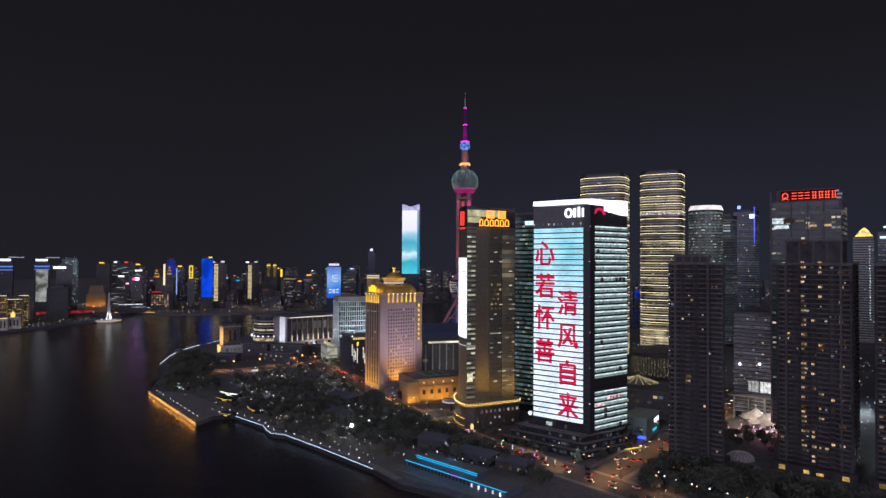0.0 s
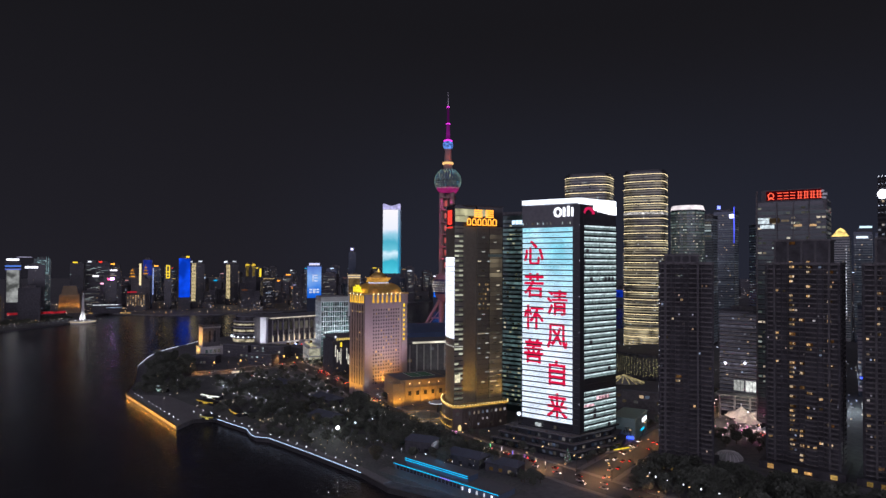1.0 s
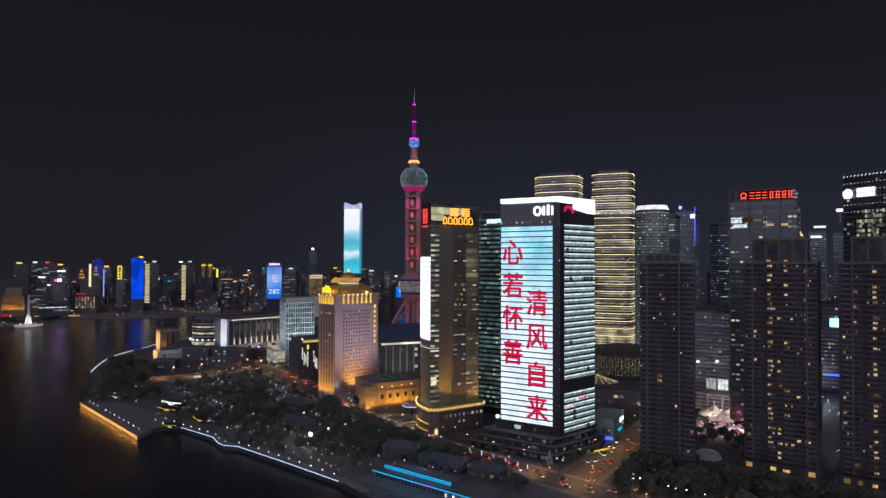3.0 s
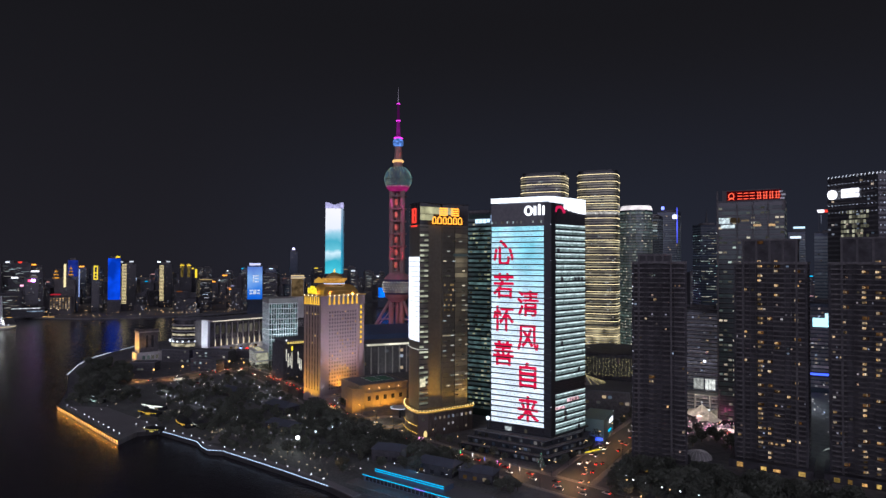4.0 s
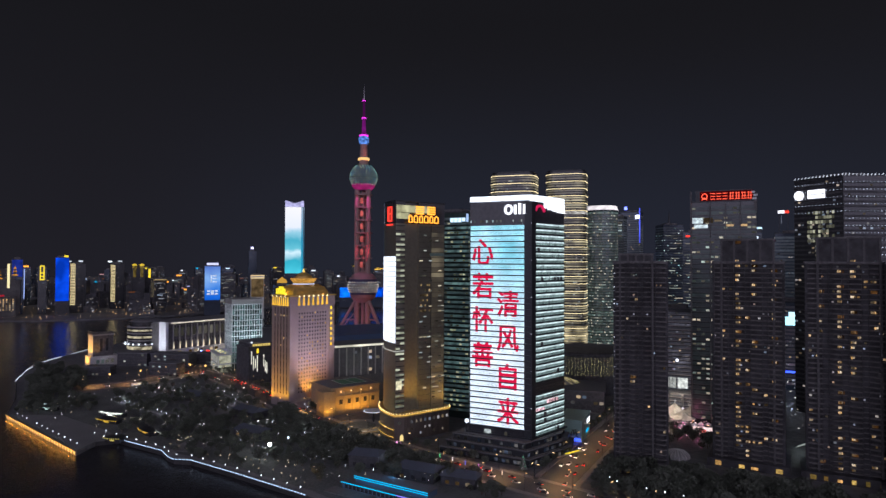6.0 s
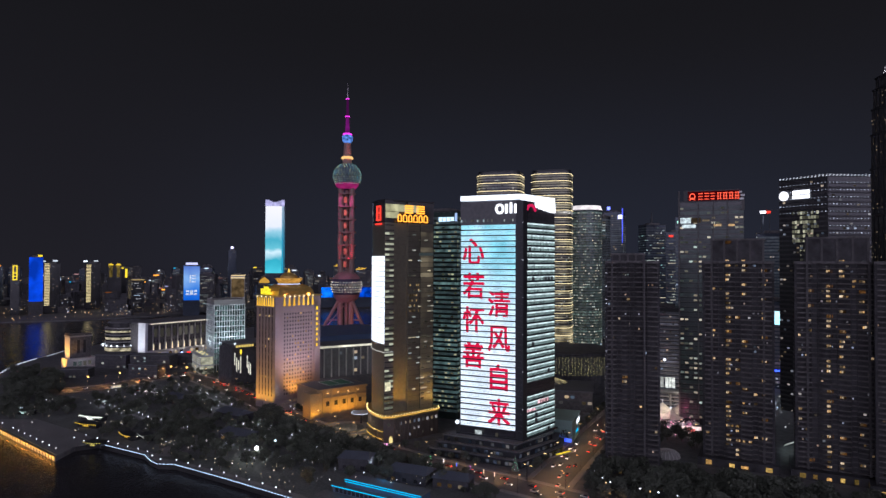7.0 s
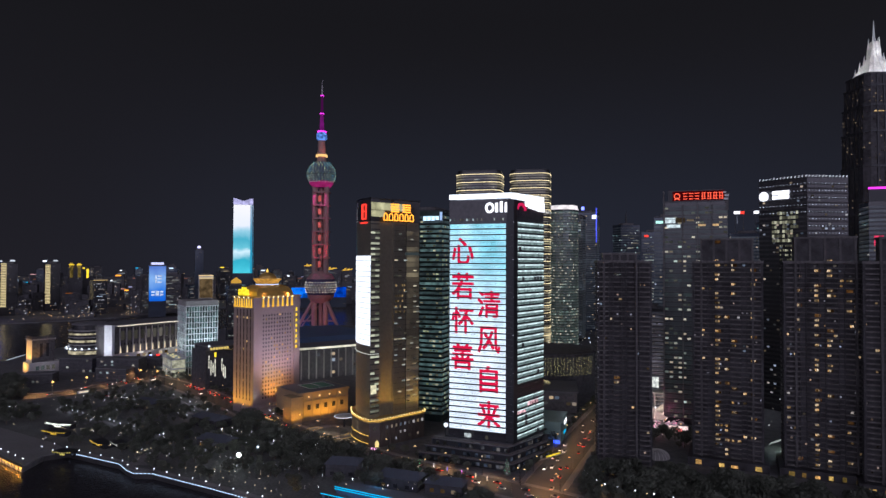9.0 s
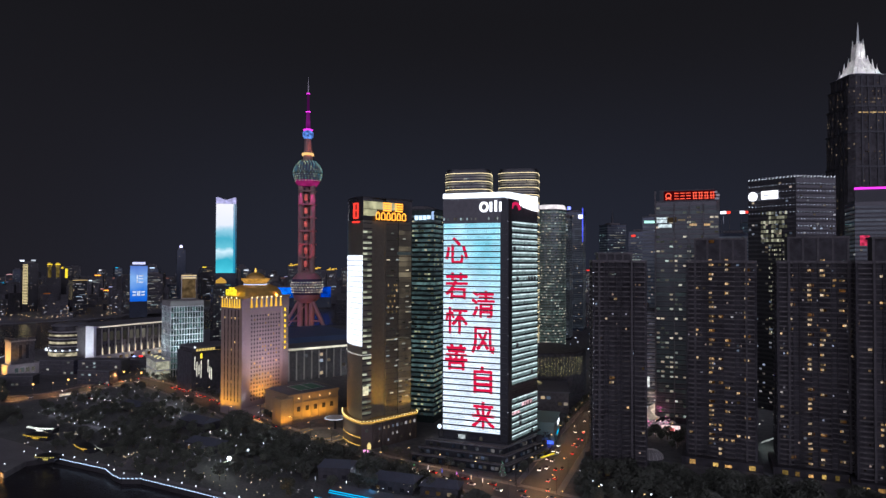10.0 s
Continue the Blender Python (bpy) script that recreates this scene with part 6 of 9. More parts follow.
for x0, x1, z0, z1 in ((14, 17, 80, 98), (18.5, 28, 94.5, 98), (18.5, 28, 88, 91), (18.5, 28, 80, 83), (6, 13, 57, 61), (6, 13, 50, 54), (15, 22, 50, 61), (24, 31, 57, 61), (24, 31, 50, 54)):
    part("screen_mark", Shape().box(x0, x1, -1.4, -1.1, z0, z1), glow("screen_mark_light", srgb(225, 238, 255), 0.75, mottle=0.4, size=0.3), t)


# ---- far bank ----
GOLD_ROOM = glow("golden_room_light", srgb(255, 190, 80), 0.42, 0.08, 1.6, srgb(255, 225, 150))
FAR_DIM = glow("faint_far_window", srgb(255, 220, 165), 0.30, 0.12, 2.2, srgb(205, 230, 255))
FAR_COOL = glow("faint_far_cool_window", srgb(215, 240, 235), 0.36, 0.1, 1.8, srgb(255, 240, 210))
FAR_WARM = glow("faint_far_warm_window", srgb(255, 205, 130), 0.24, 0.12, 1.8, srgb(255, 235, 205))


def far_tower(x, y, w, d, h, yaw, seed, label="dim distant tower with a few lit windows", wall=None, lit=0.10, lit_mat=None, rise=4.4):
    t = thing("distant_tower", label, "tower", x, y, 0, yaw, "distant towers")
    r = random.Random(seed)
    part("wall", Shape().box(0, w, 0, d, 0, h), wall or (DARK_GLASS, FAR_WALL, BLUE_GLASS, FAR_WALL)[seed % 4], t)
    part("roof_house", Shape().box(w * 0.2, w * 0.75, d * 0.2, d * 0.8, h, h + 3 + seed % 4), DARK_CONCRETE, t)
    if lit and seed % 3 != 1 and seed > 150:
        lines = Shape()
        for k in range(r.randrange(10, 24)):
            a, z = r.uniform(0, 0.5) * w, 8 + rise * r.randrange(1, int(h / rise) - 2)
            lines.box(a, a + r.uniform(0.25, 0.5) * w, -0.3, 0, z, z + 1.2)
        tagged(part("lit_floor", lines, FAR_COOL if seed % 2 else FAR_DIM, t), kind="stuff")
    if lit:
        lit_windows(t, [((0, 0), (w, 0), w, 0), ((w, 0), (w, d), d, radians(90))], 6, int((h - 8) / rise), rise, 4.2, 2.2, 1.3, lit, lit_mat or DIM_WINDOW, 1, 0.2, seed)
    return t


t = far_tower(-1586, 962, 29, 30, 140, 58, 1, "slab tower by the river with a glowing blue face", lit=0)
# the blue face is one glowing panel
part("lit_face", Shape().box(0.4, 28.6, -1.2, 0, 34, 139), glow("blue_face_glow", (0.010, 0.085, 0.86), 0.95, mottle=0.6, size=0.02), t)
part("roof_sign", Shape().box(18, 27, -1.6, 0, 140.5, 145), YELLOW_SIGN, t)
for x, y, n, lab in ((-1612, 1016, 27, "tower with a tall striped strip of warm light"), (-1644, 1150, 26, "second tower with a striped strip of warm light")):
    t = far_tower(x, y, 34, 28, 124, 60, 2, lab, DARK_GLASS, 0.05)
    bar = shared(Shape().box(0.5, 11.5, -1.1, 0, 0, 1.6), "light_bar", glow("warm_striped_light", srgb(236, 214, 150), 1.15))
    for k in range(n):
        part("light_bar", bar, YELLOW_LINE, t, at=(0, 0, 21 + k * 3.9))
    for x0, x1, z in ((-6, 3, 128), (18, 28, 129)):
        part("roof_lamp", Shape().box(x0, x1, -1, 0.4, z, z + 3.6), LAMP_WHITE, t)
t = far_tower(-1694, 1254, 34, 30, 112, 55, 3, "tower with two glowing yellow turrets", FAR_WALL, 0.03)
for x in (2, 21):
    part("turret", Shape().prism(rect(x, x + 10, 0, 10), 112, 124, rect(x + 2, x + 8, 2, 8)), glow("turret_light", srgb(255, 205, 70), 0.55, mottle=0.5, size=0.1), t)
    part("turret_face", Shape().box(x + 1, x + 9, -0.8, 0, 84, 118), glow("turret_face_light", srgb(205, 175, 90), 0.22, mottle=0.8, size=0.12), t)
    part("turret_top", Shape().box(x - 1.5, x + 11.5, -0.9, 1, 118.5, 121.0), YELLOW_SIGN, t)
t = far_tower(-1692, 1290, 22, 20, 112, 55, 4, "dark tower with yellow corner sign", DARK_GLASS, 0.03)
part("sign", Shape().box(14, 20, -0.8, 0, 82, 108), YELLOW_SIGN, t, "upright yellow light sign of one bar")
part("sign", Shape().box(-6, 10, -0.8, 0, 108, 112), YELLOW_SIGN, t, "yellow light sign of one bar")
t = far_tower(-1647, 957, 18, 20, 118, 58, 5, "narrow tower with a yellow frame sign", DARK_GLASS, 0.06)
for x0, x1, z0, z1 in ((4, 6.5, 84, 120), (11.5, 14, 84, 120), (4, 14, 117, 120), (4, 14, 100, 103), (4, 14, 84, 87), (4, 14, 92, 94.5)):
    part("sign_bar", Shape().box(x0, x1, -0.9, 0, z0, z1), YELLOW_SIGN, t)
t = far_tower(-1684, 884, 46, 30, 84, 58, 6, "stepped building with gilded pavilion roofs", DARK_CONCRETE, 0.05)
part("upright_light", Shape().box(20, 25, -1, 0, 66, 124), glow("ivory_upright_light", srgb(255, 235, 170), 0.95), t)
gilt = glow("gilded_roof_light", srgb(255, 176, 60), 0.62, mottle=0.8, size=0.22)
for x, wide, base in ((3, 8.0, 88), (35, 7.0, 96)):
    for k in range(3):
        q, z = wide - 2.0 * k, base + 8.0 * k
        part("pavilion_storey", Shape().box(x - q * 0.62, x + q * 0.62, 1.5, 12, z - 4, z), DARK_CONCRETE, t)
        part("gilded_roof", Shape().prism(rect(x - q, x + q, 0, 14), z, z + 3.2, rect(x - q * 0.55, x + q * 0.55, 3, 11)), gilt, t)
    part("finial", Shape().lathe([(1.0, base + 19), (0.3, base + 24)], 6, x, 7), gilt, t)
part("edge_light", Shape().box(53, 55, -0.6, 0.6, 40, 112), glow("blue_white_edge", srgb(170, 195, 255), 0.8), t)
t = far_tower(-1700, 925, 24, 24, 134, 58, 7, "tower with a deep blue lit top", BLUE_GLASS, 0.02)
part("lit_face", Shape().box(1, 23, -1, 0, 92, 134), glow("dim_blue_face", (0.02, 0.04, 0.30), 0.6, mottle=0.4, size=0.05), t)
t = far_tower(-1649, 854, 47, 26, 44, 62, 8, "low hotel with rows of orange windows", DARK_CONCRETE, 0)
for k in range(6):
    for j in range(7):
        part("window", pane_mesh(3.0, 3.0, WARM_WINDOW), WARM_WINDOW, t, at=(2 + j * 6.3, -0.1, 15 + k * 4.7))
part("roof_sign", Shape().box(2, 24, -0.6, 0.4, 48, 52), glow("dim_red_sign", (0.6, 0.03, 0.05), 0.5), t, "dim red light sign of one bar")
for k, (x, y) in enumerate(((-1630, 497), (-1660, 582))):
    t = far_tower(x, y, 30, 30, 128, 68, 9 + k, "pale tower with white roof light and lit face", FAR_WALL, 0.02)
    if k:
        # floodlight on the face is put in as its own glow
        part("lit_face", Shape().box(3, 27, -1, 0, 36, 112), glow("pale_face_glow", srgb(215, 218, 205), 0.36, mottle=0.75, size=0.06), t)
    part("roof_light", Shape().box(2, 26, -1.2, 1, 131, 135.5), WHITE_SIGN, t)
    part("roof_mast", Shape().box(22, 50, 0, 1.5, 138.5, 140), glow("roof_edge_line", srgb(225, 220, 245), 0.5), t)
    part("blue_line", Shape().box(0, 30, -1.3, 0, 117, 120), glow("blue_line_light", srgb(90, 140, 235), 0.8), t)
    part("blue_line", Shape().box(0, 30, -1.3, 0, 110, 112.5), glow("violet_line_light", srgb(120, 140, 235), 0.6), t)
t = far_tower(-1662, 629, 34, 28, 122, 66, 12, "grey tower with bright white sign", DARK_GLASS, 0.12)
part("roof_sign", Shape().box(-6, 20, -0.9, 0, 113, 118), WHITE_SIGN, t, "white light sign of one bar")
t = far_tower(-1679, 648, 34, 28, 136, 66, 13, "glass tower with pale lit floors", GREEN_GLASS, 0.4, FAR_COOL)
cool = glow("pale_cyan_floor_light", srgb(170, 215, 210), 0.85, 0.3, 1.4, mottle=0.85, size=0.09)
r = random.Random(133)
for k in range(24):
    a = r.uniform(0, 12)
    part("lit_floor", Shape().box(a, a + r.uniform(8, 20), -0.5, -0.1, 34 + k * 4.2, 35.3 + k * 4.2), cool, t)
for x in (8, 15, 25, 29):
    part("edge_light", Shape().box(x, x + 0.7, -0.8, -0.3, 112 if x < 20 else 104, 140), cool, t)
t = far_tower(-1389, 1404, 22, 22, 162, 48, 14, "dark tower with a bright ball lamp on top", BLUE_GLASS, 0.08)
part("ball_lamp", Shape().ball((11, 11, 170), 4.4, 14, 8), glow("ball_lamp_light", srgb(215, 210, 255), 1.8), t)
t = far_tower(-1110, 1118, 30, 26, 98, 45, 15, "stone building with warm floodlit face and lit cornice", PALE_STONE, 0)
# warm floodlight on the stone, put in as a glowing panel
part("lit_face", Shape().box(1, 29, -1, 0, 50, 92), glow("warm_stone_face_glow", srgb(170, 140, 95), 0.26, mottle=0.6, size=0.08), t)
for z in (93, 98.5):
    part("cornice_light", Shape().box(-0.5, 30.5, -1.2, 0, z, z + 1.8), glow("cornice_line", srgb(255, 225, 160), 0.9), t)
t = far_tower(-737, 776, 26, 22, 96, 50, 16, "office tower with pale banded floors and domed top", DARK_GLASS, 0.5, COOL_WINDOW, 3.6)
part("dome", Shape().lathe([(8, 99), (7, 103), (3, 106), (0.3, 108)], 16, 13, 11), glow("dome_light", srgb(235, 180, 70), 0.6), t)
part("sign", Shape().box(14, 22, -0.6, 0, 8, 11), RED_SIGN, t, "small red light sign")
# towers whose roof signs show over the far quay
for x, y, z, m, w, c in ((-1721, 818, 129, RED_SIGN, 8, "red"), (-1764, 867, 123, ORANGE_SIGN, 13, "orange"), (-1692, 833, 107, WHITE_SIGN, 17, "white"), (-1709, 797, 92, WHITE_SIGN, 14, "white"), (-1823, 837, 129, LAMP_WHITE, 9, "white"), (-1792, 784, 127, YELLOW_SIGN, 12, "yellow")):
    t = far_tower(x - 6, y - 4, 32, 24, z - 3, 60, int(-x), "distant tower with a small %s roof sign" % c, FAR_WALL, 0.14, FAR_COOL)
    part("roof_sign", Shape().box(6, 6 + w, -0.9, 0.2, z - 2.4, z + 1.2), m, t)
# tall hotels behind the old riverfront, full of golden windows
for x, y, w, d, h in ((-1428, 418, 34, 26, 66), (-1426, 452, 26, 26, 58), (-1440, 478, 17, 24, 64)):
    t = far_tower(x, y, w, d, h, 66, int(h), "riverside hotel full of golden lit windows", FAR_WALL, 0.7, GOLD_ROOM, 3.1)
    for z in (h * 0.2, h * 0.35, h * 0.5, h * 0.62, h * 0.78, h - 1.5):
        part("ledge_light", Shape().box(0, w, -0.7, -0.2, z, z + 0.7), YELLOW_LINE if z > h - 2 else GOLD_ROOM, t)
far_tower(-1512, 554, 40, 30, 74, 66, 17, "unlit dark block behind the far quay trees", FAR_WALL, 0)
# blue-lit waterfront behind the spheres, the coloured wash put in as glow
for k, (x, y, w, h, c, s) in enumerate(((-1075, 1560, 70, 58, srgb(20, 90, 235), 0.7), (-1142, 1508, 52, 57, srgb(30, 120, 250), 0.85), (-980, 1700, 60, 50, srgb(30, 70, 215), 0.6), (-880, 1850, 70, 56, srgb(20, 80, 230), 0.65), (-760, 1960, 60, 46, srgb(25, 60, 190), 0.5), (-1010, 1990, 50, 62, srgb(210, 40, 150), 0.45))):
    t = far_tower(x, y, w, 24, h, 35, 100 + k, "waterfront building with a %s screen wall" % ("magenta" if k == 5 else "blue"), BLUE_GLASS, 0.03)
    part("lit_face", Shape().box(1, w - 1, -1, 0, h * 0.5, h), glow("washed_wall_glow", c, s * 1.15, mottle=0.75, size=0.04), t)
t = far_tower(-960, 1760, 34, 20, 70, 38, 120, "waterfront hall with an amber floodlit front", PALE_STONE, 0)
# amber floodlight on the hall's front, made as a glowing panel
part("lit_face", Shape().box(1, 33, -1, 0, 20, 62), glow("amber_front_glow", srgb(225, 140, 50), 0.5, mottle=0.6, size=0.06), t)

for x, y, h in ((-1197, 1653, 116), (-1140, 1690, 106), (-1100, 1716, 103), (-1010, 2150, 112)):
    t = far_tower(x, y, 30, 20, h, 38, int(-x), "distant block with a golden lit roof edge", FAR_WALL, 0.08)
    for a, b, z in ((0, 20, 0), (6, 12, 4), (16, 30, 2.5)):
        part("roof_light", Shape().box(a, b, -0.8, 0.4, h + z, h + z + 3), glow("golden_roof_edge", srgb(255, 200, 70), 0.9, mottle=0.5, size=0.2), t)
t = far_tower(-1699, 821, 30, 26, 92, 60, 121, "tower with a bright magenta sign", DARK_GLASS, 0.1)
part("sign", Shape().box(8, 14, -1, 0, 81, 86), glow("red_pink_sign", (1.0, 0.08, 0.2), 2.4), t, "red-pink light sign of one bar")
part("sign", Shape().box(14.2, 23, -1, 0, 81, 87), glow("violet_white_sign", (0.72, 0.30, 1.0), 9.0), t, "bright violet-white light sign of one bar")
part("sign", Shape().box(-8, -1, -1, 0, 70, 74), glow("pink_white_sign", (1.0, 0.45, 0.6), 1.6), t, "small pale pink light sign")
part("sign_wall", Shape().box(-9, 0, 0, 12, 0, 75), FAR_WALL, t)
# many dim towers on the far bank and beyond
r = random.Random(90)
made = 0
while made < 118:
    az = r.uniform(-66, 6)
    dist = r.uniform(1620, 3600)
    x, y = -45 + dist * math.sin(radians(az)), 8 + dist * math.cos(radians(az))
    if -1900 < x < -1300 and dist < 1750:
        continue
    if x > -1320 and y < 2080:
        continue
    if x < -1250 and y < 330:
        continue
    h = min(r.choice((38, 50, 62, 74, 86, 96, 104, 112)) * r.uniform(0.8, 1.08), 124)
    w = r.uniform(24, 46)
    kind = r.random()
    t = far_tower(x, y, w, r.uniform(20, 32), h, 90 - 90 - az + r.uniform(-25, 25), 200 + made, ("dim distant tower with a few lit windows", "dark distant block with scattered lights", "distant tower with cool lit windows", "distant flats with warm windows")[made % 4], lit=r.uniform(0.10, 0.34), lit_mat=(FAR_DIM, FAR_DIM, FAR_COOL, FAR_WARM)[made % 4])
    if kind < 0.42:
        m = (WHITE_SIGN, YELLOW_SIGN, RED_SIGN, BLUE_WHITE_LINE, LAMP_WHITE, CYAN_LINE, ORANGE_SIGN)[r.randrange(7)]
        a = r.uniform(0, w * 0.4)
        part("roof_sign", Shape().box(a, a + r.uniform(8, 20), -0.8, 0.2, h - 1, h + r.uniform(2.0, 3.6)), m, t)
    elif kind < 0.55:
        part("roof_line", Shape().box(0, w, -0.6, 0.2, h - 1.4, h + 0.2), glow("warm_roof_line", srgb(235, 200, 130), 0.6), t)
    made += 1

# low blocks packed between them, too many to count, with their small lights
roofs, panes, shops = Shape(), Shape(), Shape()
r = random.Random(93)
for k in range(900):
    az, dist = r.uniform(-66, 24), 1560 + 2300 * r.random() ** 1.4
    x, y = -45 + dist * math.sin(radians(az)), 8 + dist * math.cos(radians(az))
    if (x > -1340 and y < 2090) or (x < -1230 and y < 420) or (-1660 < x < -1340 and 640 < y < 980):
        continue
    w, d, h = r.uniform(16, 44), r.uniform(14, 26), r.choice((12, 16, 20, 26, 34, 46, 60))
    a = radians(-az + r.uniform(-30, 30))
    c, s = math.cos(a), math.sin(a)
    roofs.prism([(x, y), (x + c * w, y + s * w), (x + c * w - s * d, y + s * w + c * d), (x - s * d, y + c * d)], 0, h)
    for j in range(r.randrange(3, 12)):
        q, z = r.uniform(0.05, 0.9) * w, r.uniform(0.15, 0.92) * h
        px, py = x + c * q + s * 0.3, y + s * q - c * 0.3
        e = r.uniform(1.2, 3.4)
        panes.prism([(px, py), (px + c * e, py + s * e), (px + c * e - s * 0.2, py + s * e + c * 0.2), (px - s * 0.2, py + c * 0.2)], z, z + 1.5)
    if k % 5 == 0:
        px, py, e = x + s * 0.5, y - c * 0.5, w * r.uniform(0.2, 0.7)
        shops.prism([(px, py), (px + c * e, py + s * e), (px + c * e - s * 0.3, py + s * e + c * 0.3), (px - s * 0.3, py + c * 0.3)], h - 1.5, h + r.uniform(0.2, 1.8))
t = thing("low_blocks", "countless low grey city blocks with small lit windows", "buildings", kind="stuff")
tagged(part("walls", roofs, FAR_WALL, t), kind="stuff")
tagged(part("lit_glazing", panes, glow("far_block_light", srgb(255, 222, 170), 0.45, 0.06, 2.4, srgb(225, 238, 255)), t), kind="stuff")
tagged(part("shop_lights", shops, glow("far_shop_light", srgb(255, 150, 60), 0.75, 0.2, 1.5, srgb(190, 205, 255)), t), kind="stuff")

# old stone riverfront houses, floodlit
r = random.Random(95)
for k in range(5):
    y = 340 + k * 27
    x = -1392 - (y - 400) * 0.42 + r.uniform(-6, 6)
    h = r.uniform(20, 30)
    t = thing("riverfront_house", "old stone riverfront house with warm floodlit front", "house", x, y, 0, 66, "old riverfront houses")
    part("wall", Shape().box(0, 25, 0, 22, 0, h), PALE_STONE, t)
    part("cornice", Shape().box(-0.6, 25.6, -0.8, 22, h, h + 1.3), PALE_STONE, t)
    for j in range(4):
        part("window_bay", Shape().box(2.6 + j * 5.6, 5.0 + j * 5.6, -0.2, 0, 5, h - 3), WARM_WINDOW if (j + k) % 4 == 0 else DARK_GLASS, t)
        part("pilaster", Shape().box(0.6 + j * 5.6, 1.6 + j * 5.6, -0.6, 0, 0, h), PALE_STONE, t)
    if k % 3 == 1:
        part("turret", Shape().lathe([(4, h + 1.3), (4, h + 8), (0.3, h + 14)], 12, 12, 10), GOLD_LINE if k == 4 else PALE_STONE, t)
    part("roof_light", Shape().box(0, 25, -0.9, -0.5, h + 1.3, h + 2.1), (glow("violet_roof_line", srgb(150, 130, 220), 0.5), YELLOW_LINE)[k % 2], t)
for y in (372, 416):
    x = -1392 - (y - 400) * 0.42
    spot("riverfront_floodlight", (x + 30, y - 16, 2), (x, y + 8, 16), (1.0, 0.45, 0.10), 3600, 130, 0.9)
t = thing("theatre", "broad stone hall with amber floodlit columns", "building", -1722, 712, 0, 64)
part("wall", Shape().prism(rect(7, 57, 0, 36), 0, 46, rect(10, 54, 2, 34)), SANDSTONE, t)
part("upper_wall", Shape().prism(rect(13, 51, 4, 32), 46, 68, rect(18, 46, 8, 28)), SANDSTONE, t)
part("roof", Shape().box(17, 47, 7, 29, 68, 69.5), ROOFING, t)
for k in range(1, 8):
    part("column", Shape().box(3 + k * 6.9, 4.6 + k * 6.9, -1.4, 2, 0, 42), SANDSTONE, t)
M = pose(-1722, 712, 0, 0, 0, 64)
for x, watts in ((12, 9000), (26, 20000), (41, 16000), (52, 12000)):
    spot("theatre_floodlight", M @ Vector((x, -6, 10)), M @ Vector((x, 0, 28)), (1.0, 0.42, 0.05), watts, 90, 0.9)

# memorial of three white blades on a round terrace
t = thing("monument", "tall white memorial of three blades on a round terrace", "monument", -1447, 655)
part("terrace", Shape().lathe([(25, -4), (25, 2.5), (23, 3)], 40), PALE_STONE, t)
part("terrace_light", Shape().lathe([(25.5, 0.4), (25.5, 2.2)], 40), glow("terrace_ring_light", srgb(255, 235, 190), 0.55), t)
for k in range(3):
    a = radians(30 + 120 * k)
    c, s = math.cos(a), math.sin(a)
    p = [(c * 7.5 - s * 1.5, s * 7.5 + c * 1.5), (c * 7.5 + s * 1.5, s * 7.5 - c * 1.5), (c * 1.4, s * 1.4)]
    q = [(c * 1.9 - s * 0.8, s * 1.9 + c * 0.8), (c * 1.9 + s * 0.8, s * 1.9 - c * 0.8), (c * 0.3, s * 0.3)]
    mid = [(u * 0.42, v * 0.42) for u, v in p]
    part("blade", Shape().prism(p, 3, 19, mid).prism(mid, 19, 62, [(u * 0.7, v * 0.7) for u, v in q]), WHITE_PANEL, t)
    part("blade_lamp", Shape().ball((c * 15, s * 15, 4), 1.4, 8, 5), LAMP_WHITE, t)
for at in ((-1430, 640), (-1428, 668)):
    spot("memorial_floodlight", (*at, 3.5), (-1447, 655, 10), (1.0, 0.97, 0.9), 26000, 55, 0.9)

# lamps and a red-lit rail along the far quay
dots, r2 = Shape(), random.Random(98)
shore = [(-1349, 421), (-1402, 535), (-1450, 636)]
for inset, z, step in ((22, 8, 11),):
    for x, y, h in along([(px - inset, py - inset * 0.3) for px, py in shore], step):
        dots.ball((x + r2.uniform(-2, 2), y + r2.uniform(-2, 2), z), r2.uniform(0.4, 0.8), 6, 4)
tagged(new("quay_lights", shared(dots, "quay_lights", glow("far_quay_light", srgb(255, 240, 215), 1.3, 0.3, 1.4))), "countless white lamps along the far quay", "lights", kind="stuff")
t = thing("terrace", "far quay terrace with a red-lit rail", "terrace", -1600, 566, 0, 75)
part("deck", Shape().box(0, 112, 0, 14, 0, 16), FAR_WALL, t)
part("rail_light", Shape().box(0, 112, -0.6, 0, 11, 16.5), glow("red_rail_light", (0.55, 0.03, 0.04), 0.6, mottle=0.9, size=0.08), t)

# far street lights, too many to count
lights = Shape()
r = random.Random(97)
for k in range(440):
    az, dist = r.uniform(-66, 22), 1500 * (3.1 ** r.random())
    x, y = -45 + dist * math.sin(radians(az)), 8 + dist * math.cos(radians(az))
    if (x > -1330 and y < 2000 and x < 600) or (x < -1150 and y < 420):
        continue
    lights.ball((x, y, r.uniform(4, 24) + (dist - 1500) * 0.01), r.uniform(0.35, 0.85) * dist / 1900, 6, 4)
for k in range(460):
    y = r.uniform(430, 1900)
    x = -1480 - r.random() ** 1.5 * 520 - (120 if 640 < y < 860 else 0) + (90 if y > 960 else 0)
    lights.ball((x, y, 3 + 22 * r.random() ** 2), r.uniform(0.35, 0.9), 6, 4)
